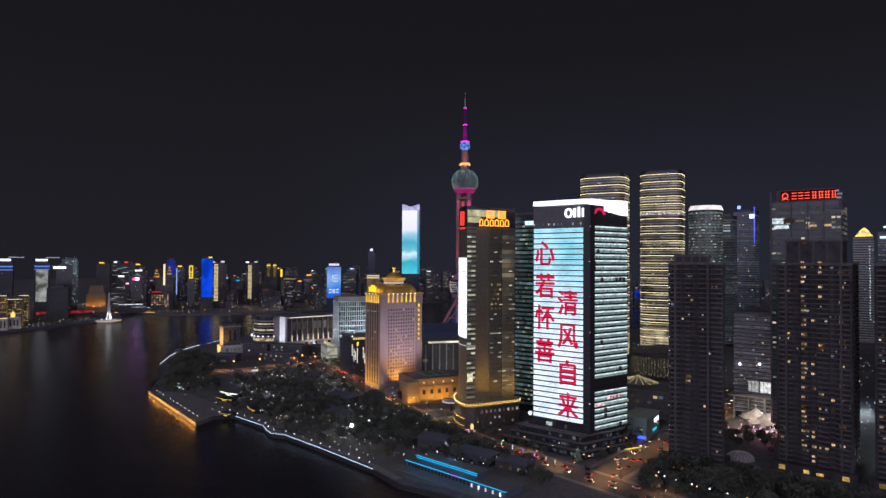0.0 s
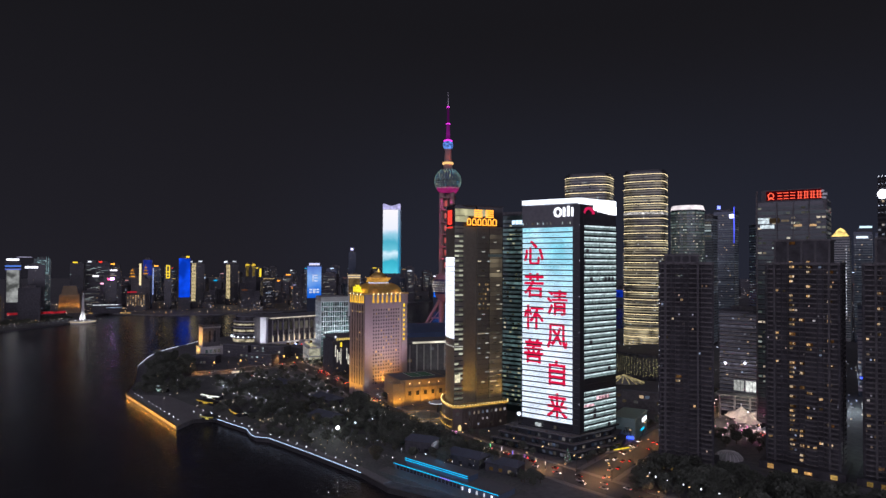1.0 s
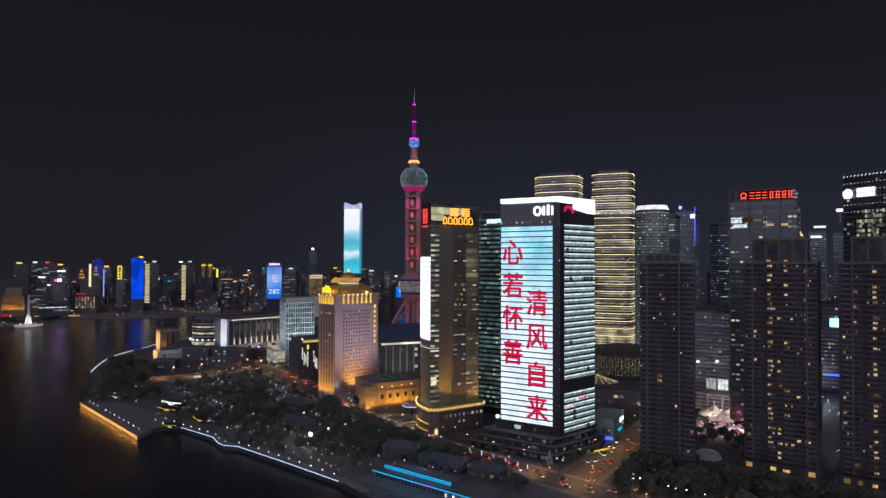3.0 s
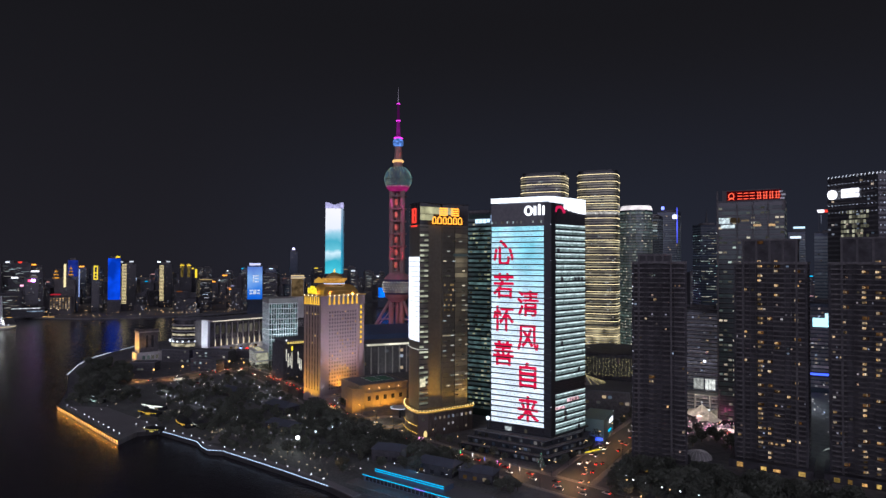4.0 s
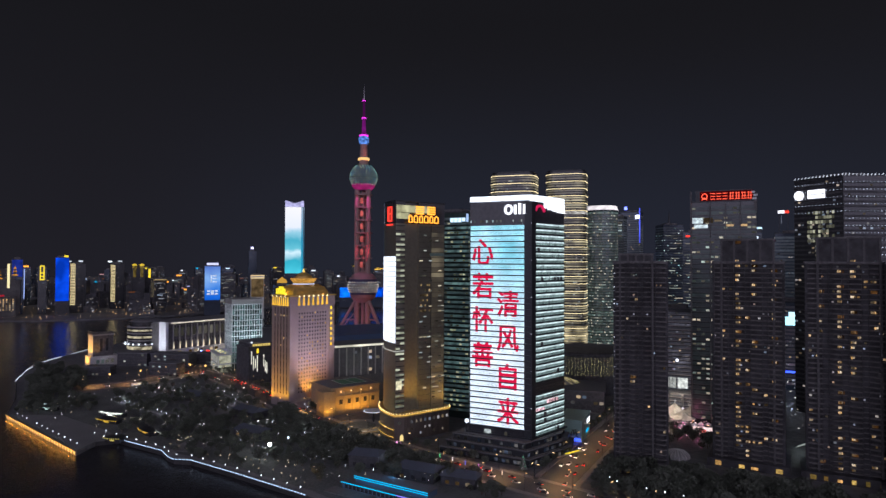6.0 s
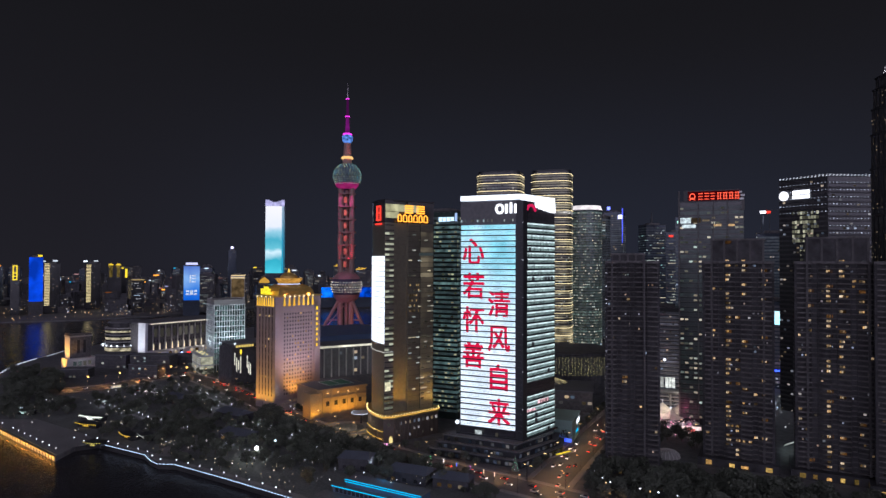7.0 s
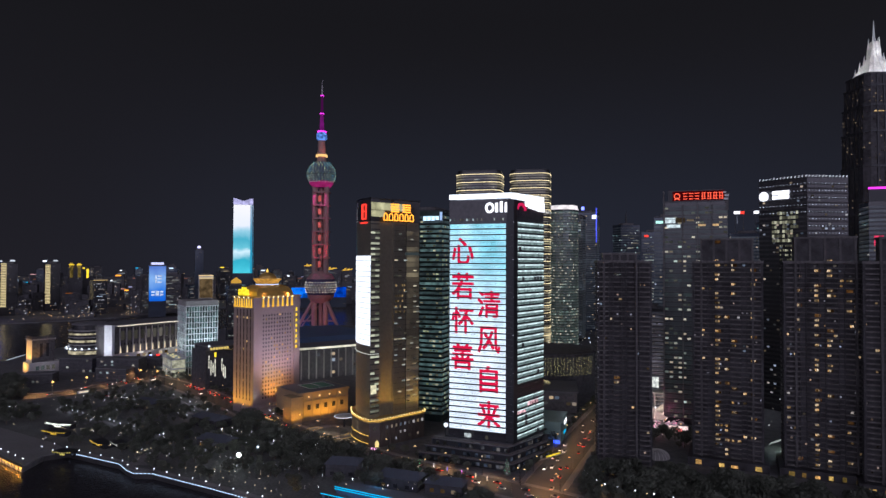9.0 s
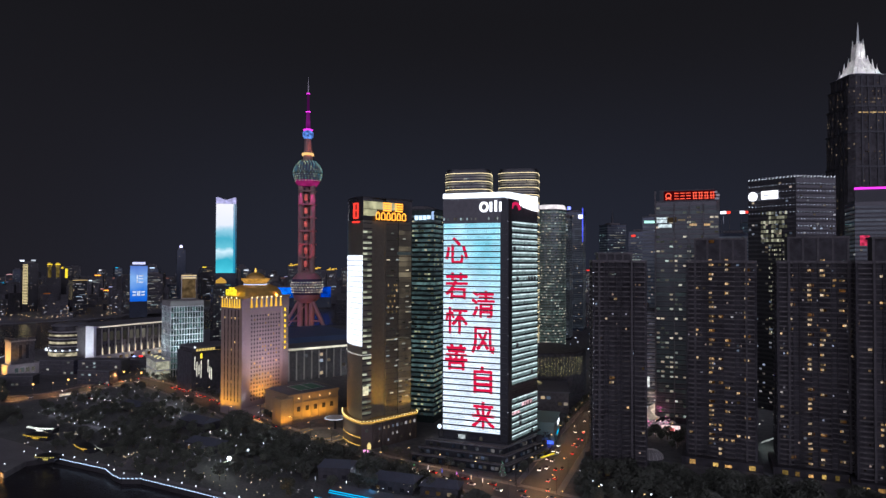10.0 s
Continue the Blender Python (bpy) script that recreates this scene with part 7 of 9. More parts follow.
for x, y, h in along([(-1655, 800), (-1520, 862), (-1422, 975), (-1358, 1110), (-1348, 1400)], 6.5):
    if r.random() < 0.7:
        lights.ball((x + r.uniform(-9, 3), y + r.uniform(-3, 3), r.uniform(3, 7)), r.uniform(0.35, 0.85), 6, 4)
far = new("street_lights", shared(lights, "street_lights", glow("far_street_light", srgb(255, 190, 105), 1.8, 0.1, 1.7, srgb(255, 230, 190))))
tagged(far, "countless small distant street lamps of the far bank", "street lights", kind="stuff")
t = thing("riverside_hall", "long low riverside hall with white lit eaves", "building", -1640, 766, 0, 62)
part("wall", Shape().box(0, 64, 0, 20, 0, 21), FAR_WALL, t)
part("roof", Shape().box(-1, 65, -1, 21, 21, 22), ROOFING, t)
part("eave_light", Shape().box(0, 56, -1.6, -1, 20.2, 22.2), glow("white_eave_light", srgb(235, 240, 235), 0.9, mottle=0.8, size=0.15), t)
part("eave_light", Shape().box(30, 64, -1.4, -0.9, 13.4, 15.0), glow("cool_eave_light", srgb(190, 215, 235), 0.5, mottle=0.9, size=0.15), t)
# lamps along the far quay
for x, y, hd in along([(-1250, 200), (-1349, 421), (-1402, 535), (-1448, 634)], 13):
    o = thing("quay_lamp", "white globe lamp on the far quay", "street lamp", x - 6, y, 0, 0, "far quay lamps")
    part("post", Shape().tube((0, 0, 0), (0, 0, 5), 0.15, n=6) if "far_post" not in bpy.data.meshes else bpy.data.meshes["far_post"], DARK_METAL, o).data.name = "far_post"
    part("globe", Shape().ball((0, 0, 5.6), 0.66, 8, 5) if "far_globe" not in bpy.data.meshes else bpy.data.meshes["far_globe"], LAMP_WHITE, o).data.name = "far_globe"


# ---- quay lights ----
t = thing("quay_light", "orange light strip below the terrace edge", "light strip", -643, 332)
dx, dy = 154 / 158.9, -39 / 158.9
hd = math.atan2(dy, dx)
# a stone wall between low piers, lit from lamps hidden under the coping
face = shared(Shape().box(0, 4.7, -0.3, 0.1, -2.95, 0.1), "quay_panel", PALE_STONE)
pier = shared(Shape().box(0, 0.7, -0.65, 0.1, -2.95, 0.1), "quay_pier", QUAY_STONE)
stud = shared(Shape().box(0, 1.6, -0.12, 0.0, 0, 0.3), "edge_lamp", glow("orange_edge_lamp", (1.0, 0.52, 0.06), 1.5, 0.4, 1.3))
for k in range(29):
    s = 0.6 + k * 5.45
    part("quay_panel", face, PALE_STONE, t, at=(dx * s, dy * s, 0), turn=hd)
    part("quay_pier", pier, QUAY_STONE, t, at=(dx * (s + 4.7), dy * (s + 4.7), 0), turn=hd)
    for e in (0.4, 3.1):
        part("edge_lamp", stud, ORANGE_LINE, t, at=(dx * (s + e) + dy * 1.3, dy * (s + e) - dx * 1.3, 0.2), turn=hd)
part("coping", Shape().box(0, 158.6, -1.3, 0.4, 0.15, 0.7), QUAY_STONE, t, turn=hd)
for k in range(10):
    s = 7.5 + k * 15.9
    d = bpy.data.lights.new("quay_wall_lamp", "AREA")
    d.shape, d.size, d.size_y, d.energy, d.color = "RECTANGLE", 14.5, 0.25, 1100 * (0.75 + 0.5 * random.Random(k).random()), (1.0, 0.40, 0.03)
    lamp_at = Vector((-643 + dx * s + dy * 1.1, 332 + dy * s - dx * 1.1, 0.1))
    ob = new("quay_wall_lamp", d)
    ob.matrix_basis = Matrix.Translation(lamp_at) @ Matrix.Rotation(hd, 4, "Z") @ Matrix.Rotation(radians(32), 4, "X")


def strip_light(line, step, gap, material, label, r=0.34, z=0.6):
    t = thing("quay_light", label, "light strip", line[0][0], line[0][1])
    ox, oy = line[0]
    pieces = along(line, step)
    me = shared(Shape().tube((0, 0, 0), (step - gap, 0, 0), r, n=6), "light_tube", material)
    for x, y, h in pieces:
        part("light_tube", me, material, t, at=(x - ox, y - oy, z), turn=h)
    return t


strip_light([(-490, 325.6), (-437, 320.6), (-422, 313.0), (-413, 310.4), (-402, 314.4), (-352, 308), (-294, 299)], 2.6, 1.2, BLUE_WHITE_LINE, "blue-white light tube along the quay edge", 0.24)
strip_light([(-797, 426), (-826, 449), (-852, 469), (-878, 494), (-900, 518), (-924, 557)], 4.0, 1.2, glow("white_quay_strip", (0.85, 0.93, 1.0), 1.2), "white light tube along the curved quay", 0.32, 0.45)
strip_light([(-935, 580), (-968, 634)], 6.0, 2.5, glow("dim_quay_strip", (0.85, 0.93, 1.0), 0.7), "broken white light tube along the quay", 0.4, 0.38)

# railing along the quay
rail = thing("railing", "dark metal railing along the promenade", "railing", -490, 326.5)
rp = along([(-490, 326.5), (-437, 321.5), (-422, 314), (-413, 311.5), (-402, 315.4), (-352, 309), (-294, 300)], 3.0)
post = shared(Shape().box(-0.06, 0.06, -0.06, 0.06, 0.4, 1.5), "post", DARK_METAL)
bar = shared(Shape().box(0, 3.0, -0.05, 0.05, 1.42, 1.55), "rail", DARK_METAL)
for x, y, h in rp:
    part("post", post, DARK_METAL, rail, at=(x + 490, y - 326.5, 0))
    part("rail", bar, DARK_METAL, rail, at=(x + 490, y - 326.5, 0), turn=h)

# ---- lamps ----
GLOBE = glow("park_lamp_globe", (0.90, 0.96, 1.0), 2.1, 0.25, 1.5)
PROMENADE_GLOBE = glow("promenade_globe", (0.92, 0.97, 1.0), 2.4, 0.6, 1.2)
GLOBE_WARM = glow("warm_park_lamp_globe", (1.0, 0.80, 0.42), 1.9, 0.25, 1.4)
SODIUM = glow("sodium_head", (1.0, 0.62, 0.24), 2.4)
proto = {}


def lamp(kind, x, y, yaw=0.0):
    if kind not in proto:
        if kind == "street":
            o = thing("street_lamp", "tall street lamp with an amber head", "street lamp", x, y, 0, yaw, "street lamps")
            part("post", Shape().tube((0, 0, 0), (0, 0, 10), 0.16, 0.09, 6), DARK_METAL, o)
            arm = part("arm", Shape().tube((0, 0, 9.8), (2.2, 0, 10.4), 0.08, n=6), DARK_METAL, o)
            part("head", Shape().box(1.7, 2.9, -0.25, 0.25, 10.15, 10.35), SODIUM, arm, "glowing amber lamp head")
        elif kind == "tall":
            o = thing("promenade_lamp", "white globe lamp on a tall post by the quay", "street lamp", x, y, 0, yaw, "promenade lamps")
            part("post", Shape().tube((0, 0, 0), (0, 0, 5.2), 0.12, 0.08, 6), DARK_METAL, o)
            part("globe", Shape().ball((0, 0, 5.6), 0.46, 8, 5), PROMENADE_GLOBE, o)
        elif kind == "quay":
            o = thing("quay_lamp", "low white globe lamp at the quay edge", "street lamp", x, y, 0, yaw, "quay edge lamps")
            part("post", Shape().tube((0, 0, 0), (0, 0, 2.6), 0.1, 0.08, 6), DARK_METAL, o)
            part("globe", Shape().ball((0, 0, 2.95), 0.38, 8, 5), PROMENADE_GLOBE, o)
        elif kind == "warm":
            o = thing("park_lamp", "low warm garden lamp among trees", "lamp", x, y, 0, yaw, "garden lamps")
            part("post", Shape().tube((0, 0, 0), (0, 0, 2.8), 0.1, 0.08, 6), DARK_METAL, o)
            part("globe", Shape().ball((0, 0, 3.1), 0.26, 8, 5), GLOBE_WARM, o)
        else:
            o = thing("park_lamp", "white garden lamp column among trees", "lamp", x, y, 0, yaw, "garden lamps")
            part("post", Shape().tube((0, 0, 0), (0, 0, 2.2), 0.12, 0.1, 6), DARK_METAL, o)
            part("globe", Shape().lathe([(0.16, 2.6), (0.18, 3.8), (0.05, 4.0)], 8), GLOBE, o, "upright glowing lamp tube")
        proto[kind] = o
        return o
    return copy_thing(proto[kind], pose(x, y, 0, 0, 0, yaw))


for x, y, h in along([(-484, 326.8), (-437, 322.4), (-423, 315.4), (-412, 313), (-402, 316.6), (-352, 310.4), (-296, 302)], 11.6, 3):
    lamp("quay", x, y)
for k, (x, y, h) in enumerate(along([(-627, 331.8), (-492, 298)], 12.0, 0)):
    if k != 3:
        lamp("quay", x, y)
for x, y in ((-513, 323), (-511, 331), (-498, 320), (-496, 329), (-655, 364), (-648, 362), (-640, 360), (-633, 362), (-626, 357), (-619, 358)):
    lamp("quay", x, y)
lamp("tall", -740, 412), lamp("warm", -702, 384), lamp("warm", -697, 396), lamp("warm", -700, 390)
PATHS = ([(-609, 411), (-590, 407), (-561, 401), (-540, 397), (-517, 391), (-497, 389), (-464, 383), (-438, 376)], [(-640, 470), (-590, 470), (-548, 460), (-500, 448), (-470, 440)], [(-600, 500), (-560, 490), (-520, 470), (-480, 452)],
         [(-438, 336), (-439, 349), (-437, 355), (-434, 361), (-436, 371)], [(-400, 350), (-400, 360), (-404, 375), (-417, 385), (-429, 388)], [(-427, 406), (-421, 406), (-407, 410), (-387, 402)], [(-420, 392), (-392, 402), (-366, 396), (-340, 380), (-310, 372), (-280, 362)])
for line, step, kind in zip(PATHS, (9.5, 19, 21, 3.4, 8, 6.5, 13), ("park", "park", "park", "warm", "park", "park", "park")):
    for x, y, h in along(line, step):
        lamp(kind, x + rng.uniform(-1.2, 1.2), y + rng.uniform(-1.2, 1.2))
for line, step, kind in (([(-436, 330), (-402, 325), (-352, 319), (-300, 311)], 8.5, "warm"), ([(-470, 344), (-460, 350), (-448, 346)], 5, "warm"), ([(-380, 330), (-360, 328), (-340, 334), (-322, 330)], 6, "warm"), ([(-560, 366), (-542, 364), (-524, 358)], 7, "warm"),
                         ([(-300, 345), (-270, 350), (-240, 352)], 12, "park"), ([(-360, 342), (-340, 350), (-322, 352)], 9, "park")):
    for x, y, h in along(line, step):
        lamp(kind, x + rng.uniform(-2.0, 2.0), y + rng.uniform(-2.0, 2.0))
for k in range(20):
    x = rng.uniform(-640, -300)
    y = rng.uniform(345 + (50 if x < -430 else 0), 385 + (-300 - x) * 0.42)
    lamp("park" if rng.random() < 0.8 else "warm", x, y)
for line, step, side in ((AVENUE, 26, 11.5), (AVENUE, 31, -11.5), (CROSS, 28, 12), (CROSS, 34, -12), (WEST, 24, 13), (WEST, 24, -13)):
    for x, y, h in along(line, step, 6, side):
        if x < 60 and y < 700:
            lamp("street", x, y, math.degrees(h) + (-90 if side > 0 else 90))
# low golden bollards along the avenue
for x, y, h in along([(-478, 478), (-440, 456), (-400, 438), (-380, 430)], 5.0):
    lamp("warm", x, y)

# ---- trees ----
def tree_mesh(seed, height, spread):
    r = random.Random(seed)
    trunk = Shape().tube((0, 0, 0), (0, 0, height * 0.45), 0.28, 0.18, 7)
    for k in range(5):
        a = 2 * math.pi * k / 5 + r.random()
        trunk.tube((0, 0, height * (0.30 + 0.03 * k)), (math.cos(a) * spread * 0.6, math.sin(a) * spread * 0.6, height * r.uniform(0.6, 0.8)), 0.13, 0.05, 5)
    crown = Shape()
    for k in range(190):
        a, u, v = r.uniform(0, 2 * math.pi), r.random() ** 0.5, r.uniform(-1, 1)
        rad = spread * u * math.sqrt(max(1 - (v * 0.9) ** 2, 0.1)) * r.uniform(0.75, 1.2)
        c = Vector((math.cos(a) * rad, math.sin(a) * rad, height * (0.66 + 0.30 * v)))
        s = r.uniform(0.45, 0.95)
        n = Vector((r.gauss(0, 1), r.gauss(0, 1), r.gauss(0.4, 1))).normalized()
        p = n.orthogonal().normalized() * s
        q = n.cross(p)
        crown.add([c + p, c + q * 0.7, c - p, c - q * 0.7], [(0, 1, 2, 3)])
        crown.add([c + n * s, c + q, c - n * s, c - q], [(0, 1, 2, 3)])
    return shared(trunk, "trunk", BARK), shared(crown, "crown", LEAVES)


TREES = []
for k, (h, s) in enumerate(((8, 3.6), (10, 4.4), (6.5, 3.2), (11.5, 5.0))):
    tr, cr = tree_mesh(300 + k, h, s)
    o = thing("tree", ("rounded evergreen park tree", "broad leafy street tree", "small dense park tree", "tall spreading camphor tree")[k], "tree", -560 + 12 * k, 440, 0, 0, "park trees")
    part("trunk", tr, BARK, o)
    part("crown", cr, LEAVES, o)
    TREES.append(o)


def inside(x, y, poly):
    hit = False
    for i in range(len(poly)):
        (x0, y0), (x1, y1) = poly[i - 1], poly[i]
        if (y0 > y) != (y1 > y) and x < (x1 - x0) * (y - y0) / (y1 - y0) + x0:
            hit = not hit
    return hit


spare = []
grove = [0]


def plant(x, y):
    grove[0] += 1
    if grove[0] % 10 > 2:
        spare.append((x, y, 0.72))
        return
    c = copy_thing(TREES[rng.randrange(4)], pose(x, y, 0, 0, 0, rng.uniform(0, 360)))
    s = rng.uniform(0.5, 0.95)
    c.scale = (s, s, s * rng.uniform(0.9, 1.1))


def off_road(x, y):
    """How far a place lies from the avenue and the west road."""
    best = 1e9
    for line in (AVENUE, WEST):
        for (x0, y0), (x1, y1) in zip(line, line[1:]):
            u = ((x - x0) * (x1 - x0) + (y - y0) * (y1 - y0)) / ((x1 - x0) ** 2 + (y1 - y0) ** 2)
            u = min(max(u, 0), 1)
            best = min(best, math.hypot(x - x0 - u * (x1 - x0), y - y0 - u * (y1 - y0)))
    return best


count = 0
while count < 240:
    x, y = rng.uniform(-790, -190), rng.uniform(306, 560)
    if not inside(x, y, PARK) or inside(x, y, PIER) or noise.noise((x * 0.018, y * 0.018, 0)) < 0.0 or off_road(x, y) < (66 if x < -575 else 21):
        continue
    if -300 < x < -195 and y < 345 or -572 < x < -520 and 340 < y < 385:
        continue
    plant(x, y)
    count += 1
for x, y, h in along(AVENUE, 11, 3, 15.5) + [p for p in along(AVENUE, 11, 6, -15.5) if p[0] > -380] + along(CROSS, 12, 3, 16):
    if x < 100 and y < 700 and not (-215 < x < -150 and 350 < y < 400) and not (-395 < x < -290 and y > 410):
        plant(x + rng.uniform(-1.5, 1.5), y + rng.uniform(-1.5, 1.5))
for k in range(130):
    plant(rng.uniform(-150, 60), rng.uniform(372, 440) - 6)

for k in range(230):
    x, y = rng.uniform(-150, 70), rng.uniform(374, 434)
    if off_road(x, y) > 18 and not (x < -146 and y < 400):
        spare.append((x, y, 1.0))
for k in range(60):
    x, y = rng.uniform(-150, -60), rng.uniform(500, 556)
    if not (-128 < x < -84 and y > 535):
        spare.append((x, y, 0.9))
for k in range(190):
    x, y = rng.uniform(-470, -185), rng.uniform(334, 440)
    if off_road(x, y) < 14.5 or not inside(x, y, PARK) or (x > -305 and y < 345) or noise.noise((x * 0.03, y * 0.03, 3)) < -0.1 or math.hypot(x + 363, y - 352) < 22:
        continue
    spare.append((x, y, 0.75))
bank = [(-640, 352), (-690, 376), (-700, 384), (-790, 436), (-842, 478), (-826, 500), (-770, 486), (-716, 452), (-690, 436), (-668, 404), (-645, 380)]
planted = 0
while planted < 150:
    x, y = rng.uniform(-845, -640), rng.uniform(350, 500)
    if inside(x, y, bank):
        spare.append((x, y, 0.95))
        planted += 1
for x, y, h in [p for side in (-13.5, -18) for p in along(AVENUE, 8, 2, side)]:
    if -440 < x < -250:
        spare.append((x + rng.uniform(-2, 2), y + rng.uniform(-2, 2), 1.0))
HOUSES = ((-249, 355), (-221, 356), (-290, 359), (-453, 426), (-407, 379), (-547, 453))
for k in range(420):
    x, y = (rng.uniform(-640, -430), rng.uniform(385, 540)) if k < 250 else (rng.uniform(-400, -195), rng.uniform(334, 392))
    if off_road(x, y) < 14.5 or not inside(x, y, PARK) or noise.noise((x * 0.035, y * 0.035, 9)) < -0.12 or (-300 < x < -190 and y < 341) or math.hypot(x + 363, y - 350) < 15:
        continue
    if min(math.hypot((x - a) / 1.4, y - b) for a, b in HOUSES) > 13:
        spare.append((x, y, 0.62 if k < 250 else 0.8))
# trees of the far quay, in front of the old streets
for k in range(170):
    u = rng.random()
    spare.append((-1412 - 110 * u - rng.uniform(0, 70), 452 + 215 * u, 0.9))
# the trees that stand too close to tell apart
wood, leaf_v, leaf_f = Shape(), [], []
for x, y, size in spare:
    s = size * rng.uniform(0.75, 1.25)
    me = [c for c in TREES[rng.randrange(4)].children if c.name.startswith("crown")][0].data
    turn = pose(x, y, 0, 0, 0, rng.uniform(0, 360)) @ Matrix.Diagonal((s, s, s, 1))
    n = len(leaf_v)
    leaf_v += [tuple(turn @ v.co) for v in me.vertices]
    leaf_f += [tuple(n + i for i in f.vertices) for f in me.polygons]
    wood.tube((x, y, 0), (x, y, 5 * s), 0.28, 0.16, 5)
me = bpy.data.meshes.new("grove")
me.from_pydata(leaf_v, [], leaf_f)
me.materials.append(LEAVES)
tagged(new("grove", me), "dense dark evergreen groves of the riverside park", "trees", kind="stuff")
tagged(new("grove_trunks", shared(wood, "grove_trunks", BARK)), "grey-brown trunks within the dense groves", "trees", kind="stuff")

# ---- waterside hall with cyan roof lines ----
t = thing("waterside_hall", "long dark waterside hall with cyan roof light lines", "building", -281, 317.8, 0, -6)
part("wall", Shape().box(0, 83, 0.6, 17, 0, 3.6), surface("blue_grey_panel", (0.10, 0.14, 0.20), 0.5), t)
part("roof", Shape().box(-0.6, 83.6, 0.2, 17.5, 3.6, 4.0), ROOFING, t)
part("upper_hall", Shape().box(7, 58, 4.2, 14, 4.0, 7.4), surface("blue_panel", (0.08, 0.12, 0.18), 0.5), t)
part("upper_roof", Shape().box(6.4, 58.6, 3.8, 14.4, 7.4, 7.8), ROOFING, t)
for a, b in (((-0.6, 0.0, 4.0), (83.6, 0.0, 4.0)), ((6.4, 3.6, 7.8), (58.6, 3.6, 7.8)), ((6.4, 3.6, 6.6), (58.6, 3.6, 6.6))):
    part("roof_light", Shape().tube(a, b, 0.22, n=6), CYAN_LINE, t)
part("roof_light", Shape().tube((40, -0.05, 4.0), (48, -0.05, 4.0), 0.26, n=6), glow("violet_light_strip", (0.35, 0.25, 1.0), 0.9), t)
for k in range(5):
    part("entrance_lamp", Shape().box(57 + k * 5.4, 57.8 + k * 5.4, -0.1, 0.5, 0.6, 2.6), LAMP_WHITE, t)
for k in range(18):
    part("window", Shape().box(2 + k * 3.0, 4.2 + k * 3.0, 0.4, 0.6, 0.8, 3.0), DARK_GLASS, t)
part("deck", Shape().box(-6, 90, -9, 0.5, 0.02, 0.4), QUAY_STONE, t)
for x, y in ((-262, 312), (-236, 310), (-252, 330)):
    bulb("cyan_strip_light", (x, y, 10.5), (0.06, 0.5, 1.0), 650, 1.5)
# low houses and sheds by the avenue
r = random.Random(130)
for k, (x, y, w, d, h) in enumerate(((-262, 348, 26, 14, 7), (-232, 350, 22, 12, 6), (-300, 352, 20, 14, 8), (-468, 418, 30, 16, 7), (-420, 372, 26, 14, 6), (-560, 446, 26, 14, 6))):
    o = thing("park_house", "low grey-roofed park house", "house", x, y, 0, r.uniform(-15, 15), "park houses")
    part("wall", Shape().box(0, w, 0, d, 0, h), FAR_WALL, o)
    part("roof", Shape().add([(-1, -1, h), (w + 1, -1, h), (w + 1, d + 1, h), (-1, d + 1, h), (2, d / 2, h + 3), (w - 2, d / 2, h + 3)], [(0, 1, 5, 4), (1, 2, 5), (2, 3, 4, 5), (3, 0, 4), (3, 2, 1, 0)]), surface("blue_grey_tiles", (0.085, 0.095, 0.12), 0.7, 0, 2, 0.2), o)
    for j in range(3):
        part("window", Shape().box(3 + j * w / 3.4, 5.5 + j * w / 3.4, -0.15, 0, 1.4, 3.4), WARM_WINDOW if r.random() < 0.5 else DARK_GLASS, o)
# terrace kiosks with bright roofs
for x, y, w, yaw, m, lab in ((-567, 367, 22, 6, glow("white_canopy_light", srgb(240, 245, 225), 1.5, mottle=0.5, size=0.3), "curved kiosk with a bright white canopy"), (-549, 351, 20, 4, glow("yellow_canopy_light", srgb(255, 210, 70), 0.8, mottle=0.6, size=0.5), "curved kiosk with yellow canopy lights"), (-492, 346, 18, -16, glow("amber_canopy_light", srgb(255, 205, 80), 0.75, mottle=0.6, size=0.4), "low kiosk with amber canopy light"),
                             (-476, 349, 15, -14, glow("lit_counter", srgb(230, 232, 215), 0.55, mottle=0.6, size=0.5), "small kiosk with a lit counter"), (-528, 367, 12, 34, glow("pale_ramp_light", srgb(235, 225, 190), 0.6, mottle=0.7, size=0.4), "low kiosk with a pale lit ramp edge"), (-655, 364, 16, 4, glow("cool_canopy_light", srgb(225, 245, 240), 0.9, mottle=0.6, size=0.4), "terrace kiosk with cool white lights"),
                             (-634, 356, 15, 6, glow("green_white_canopy_light", srgb(205, 240, 220), 0.8, mottle=0.7, size=0.4), "terrace kiosk with pale green lights"), (-492, 317, 12, 14, glow("step_light", srgb(235, 215, 110), 0.8, mottle=0.6, size=0.6), "landing stage with yellow step lights")):
    o = thing("kiosk", lab, "kiosk", x, y, 0, yaw, "terrace kiosks")
    part("body", Shape().box(0, w, 0, 6, 0, 3.4), DARK_GLASS, o)
    arcp = [(-1 + (w + 2) * k / 8, -1.2 - 1.6 * math.sin(math.pi * k / 8)) for k in range(9)]
    part("canopy", Shape().prism(arcp + [(w + 1, 7), (-1, 7)], 3.4, 3.8), DARK_METAL, o)
    if w > 21:
        part("canopy_light", Shape().prism([(px, py - 0.25) for px, py in arcp] + [(px, py + 1.5) for px, py in reversed(arcp)], 3.8, 4.15), m, o)
    bead = shared(Shape().ball((0, 0, 0), 0.42, 6, 4), "canopy_lamp", m)
    for px, py, _ in along(arcp, 1.7):
        part("canopy_lamp", bead, m, o, at=(px, py, 3.6))
    part("lit_counter", Shape().box(w * 0.3, w * 0.6, -0.2, 0.02, 1.2, 2.2), m, o)
# pump house tower lit orange
t = thing("pump_house", "stone tower house by the river, floodlit orange", "house", -812, 524, 0, 72)
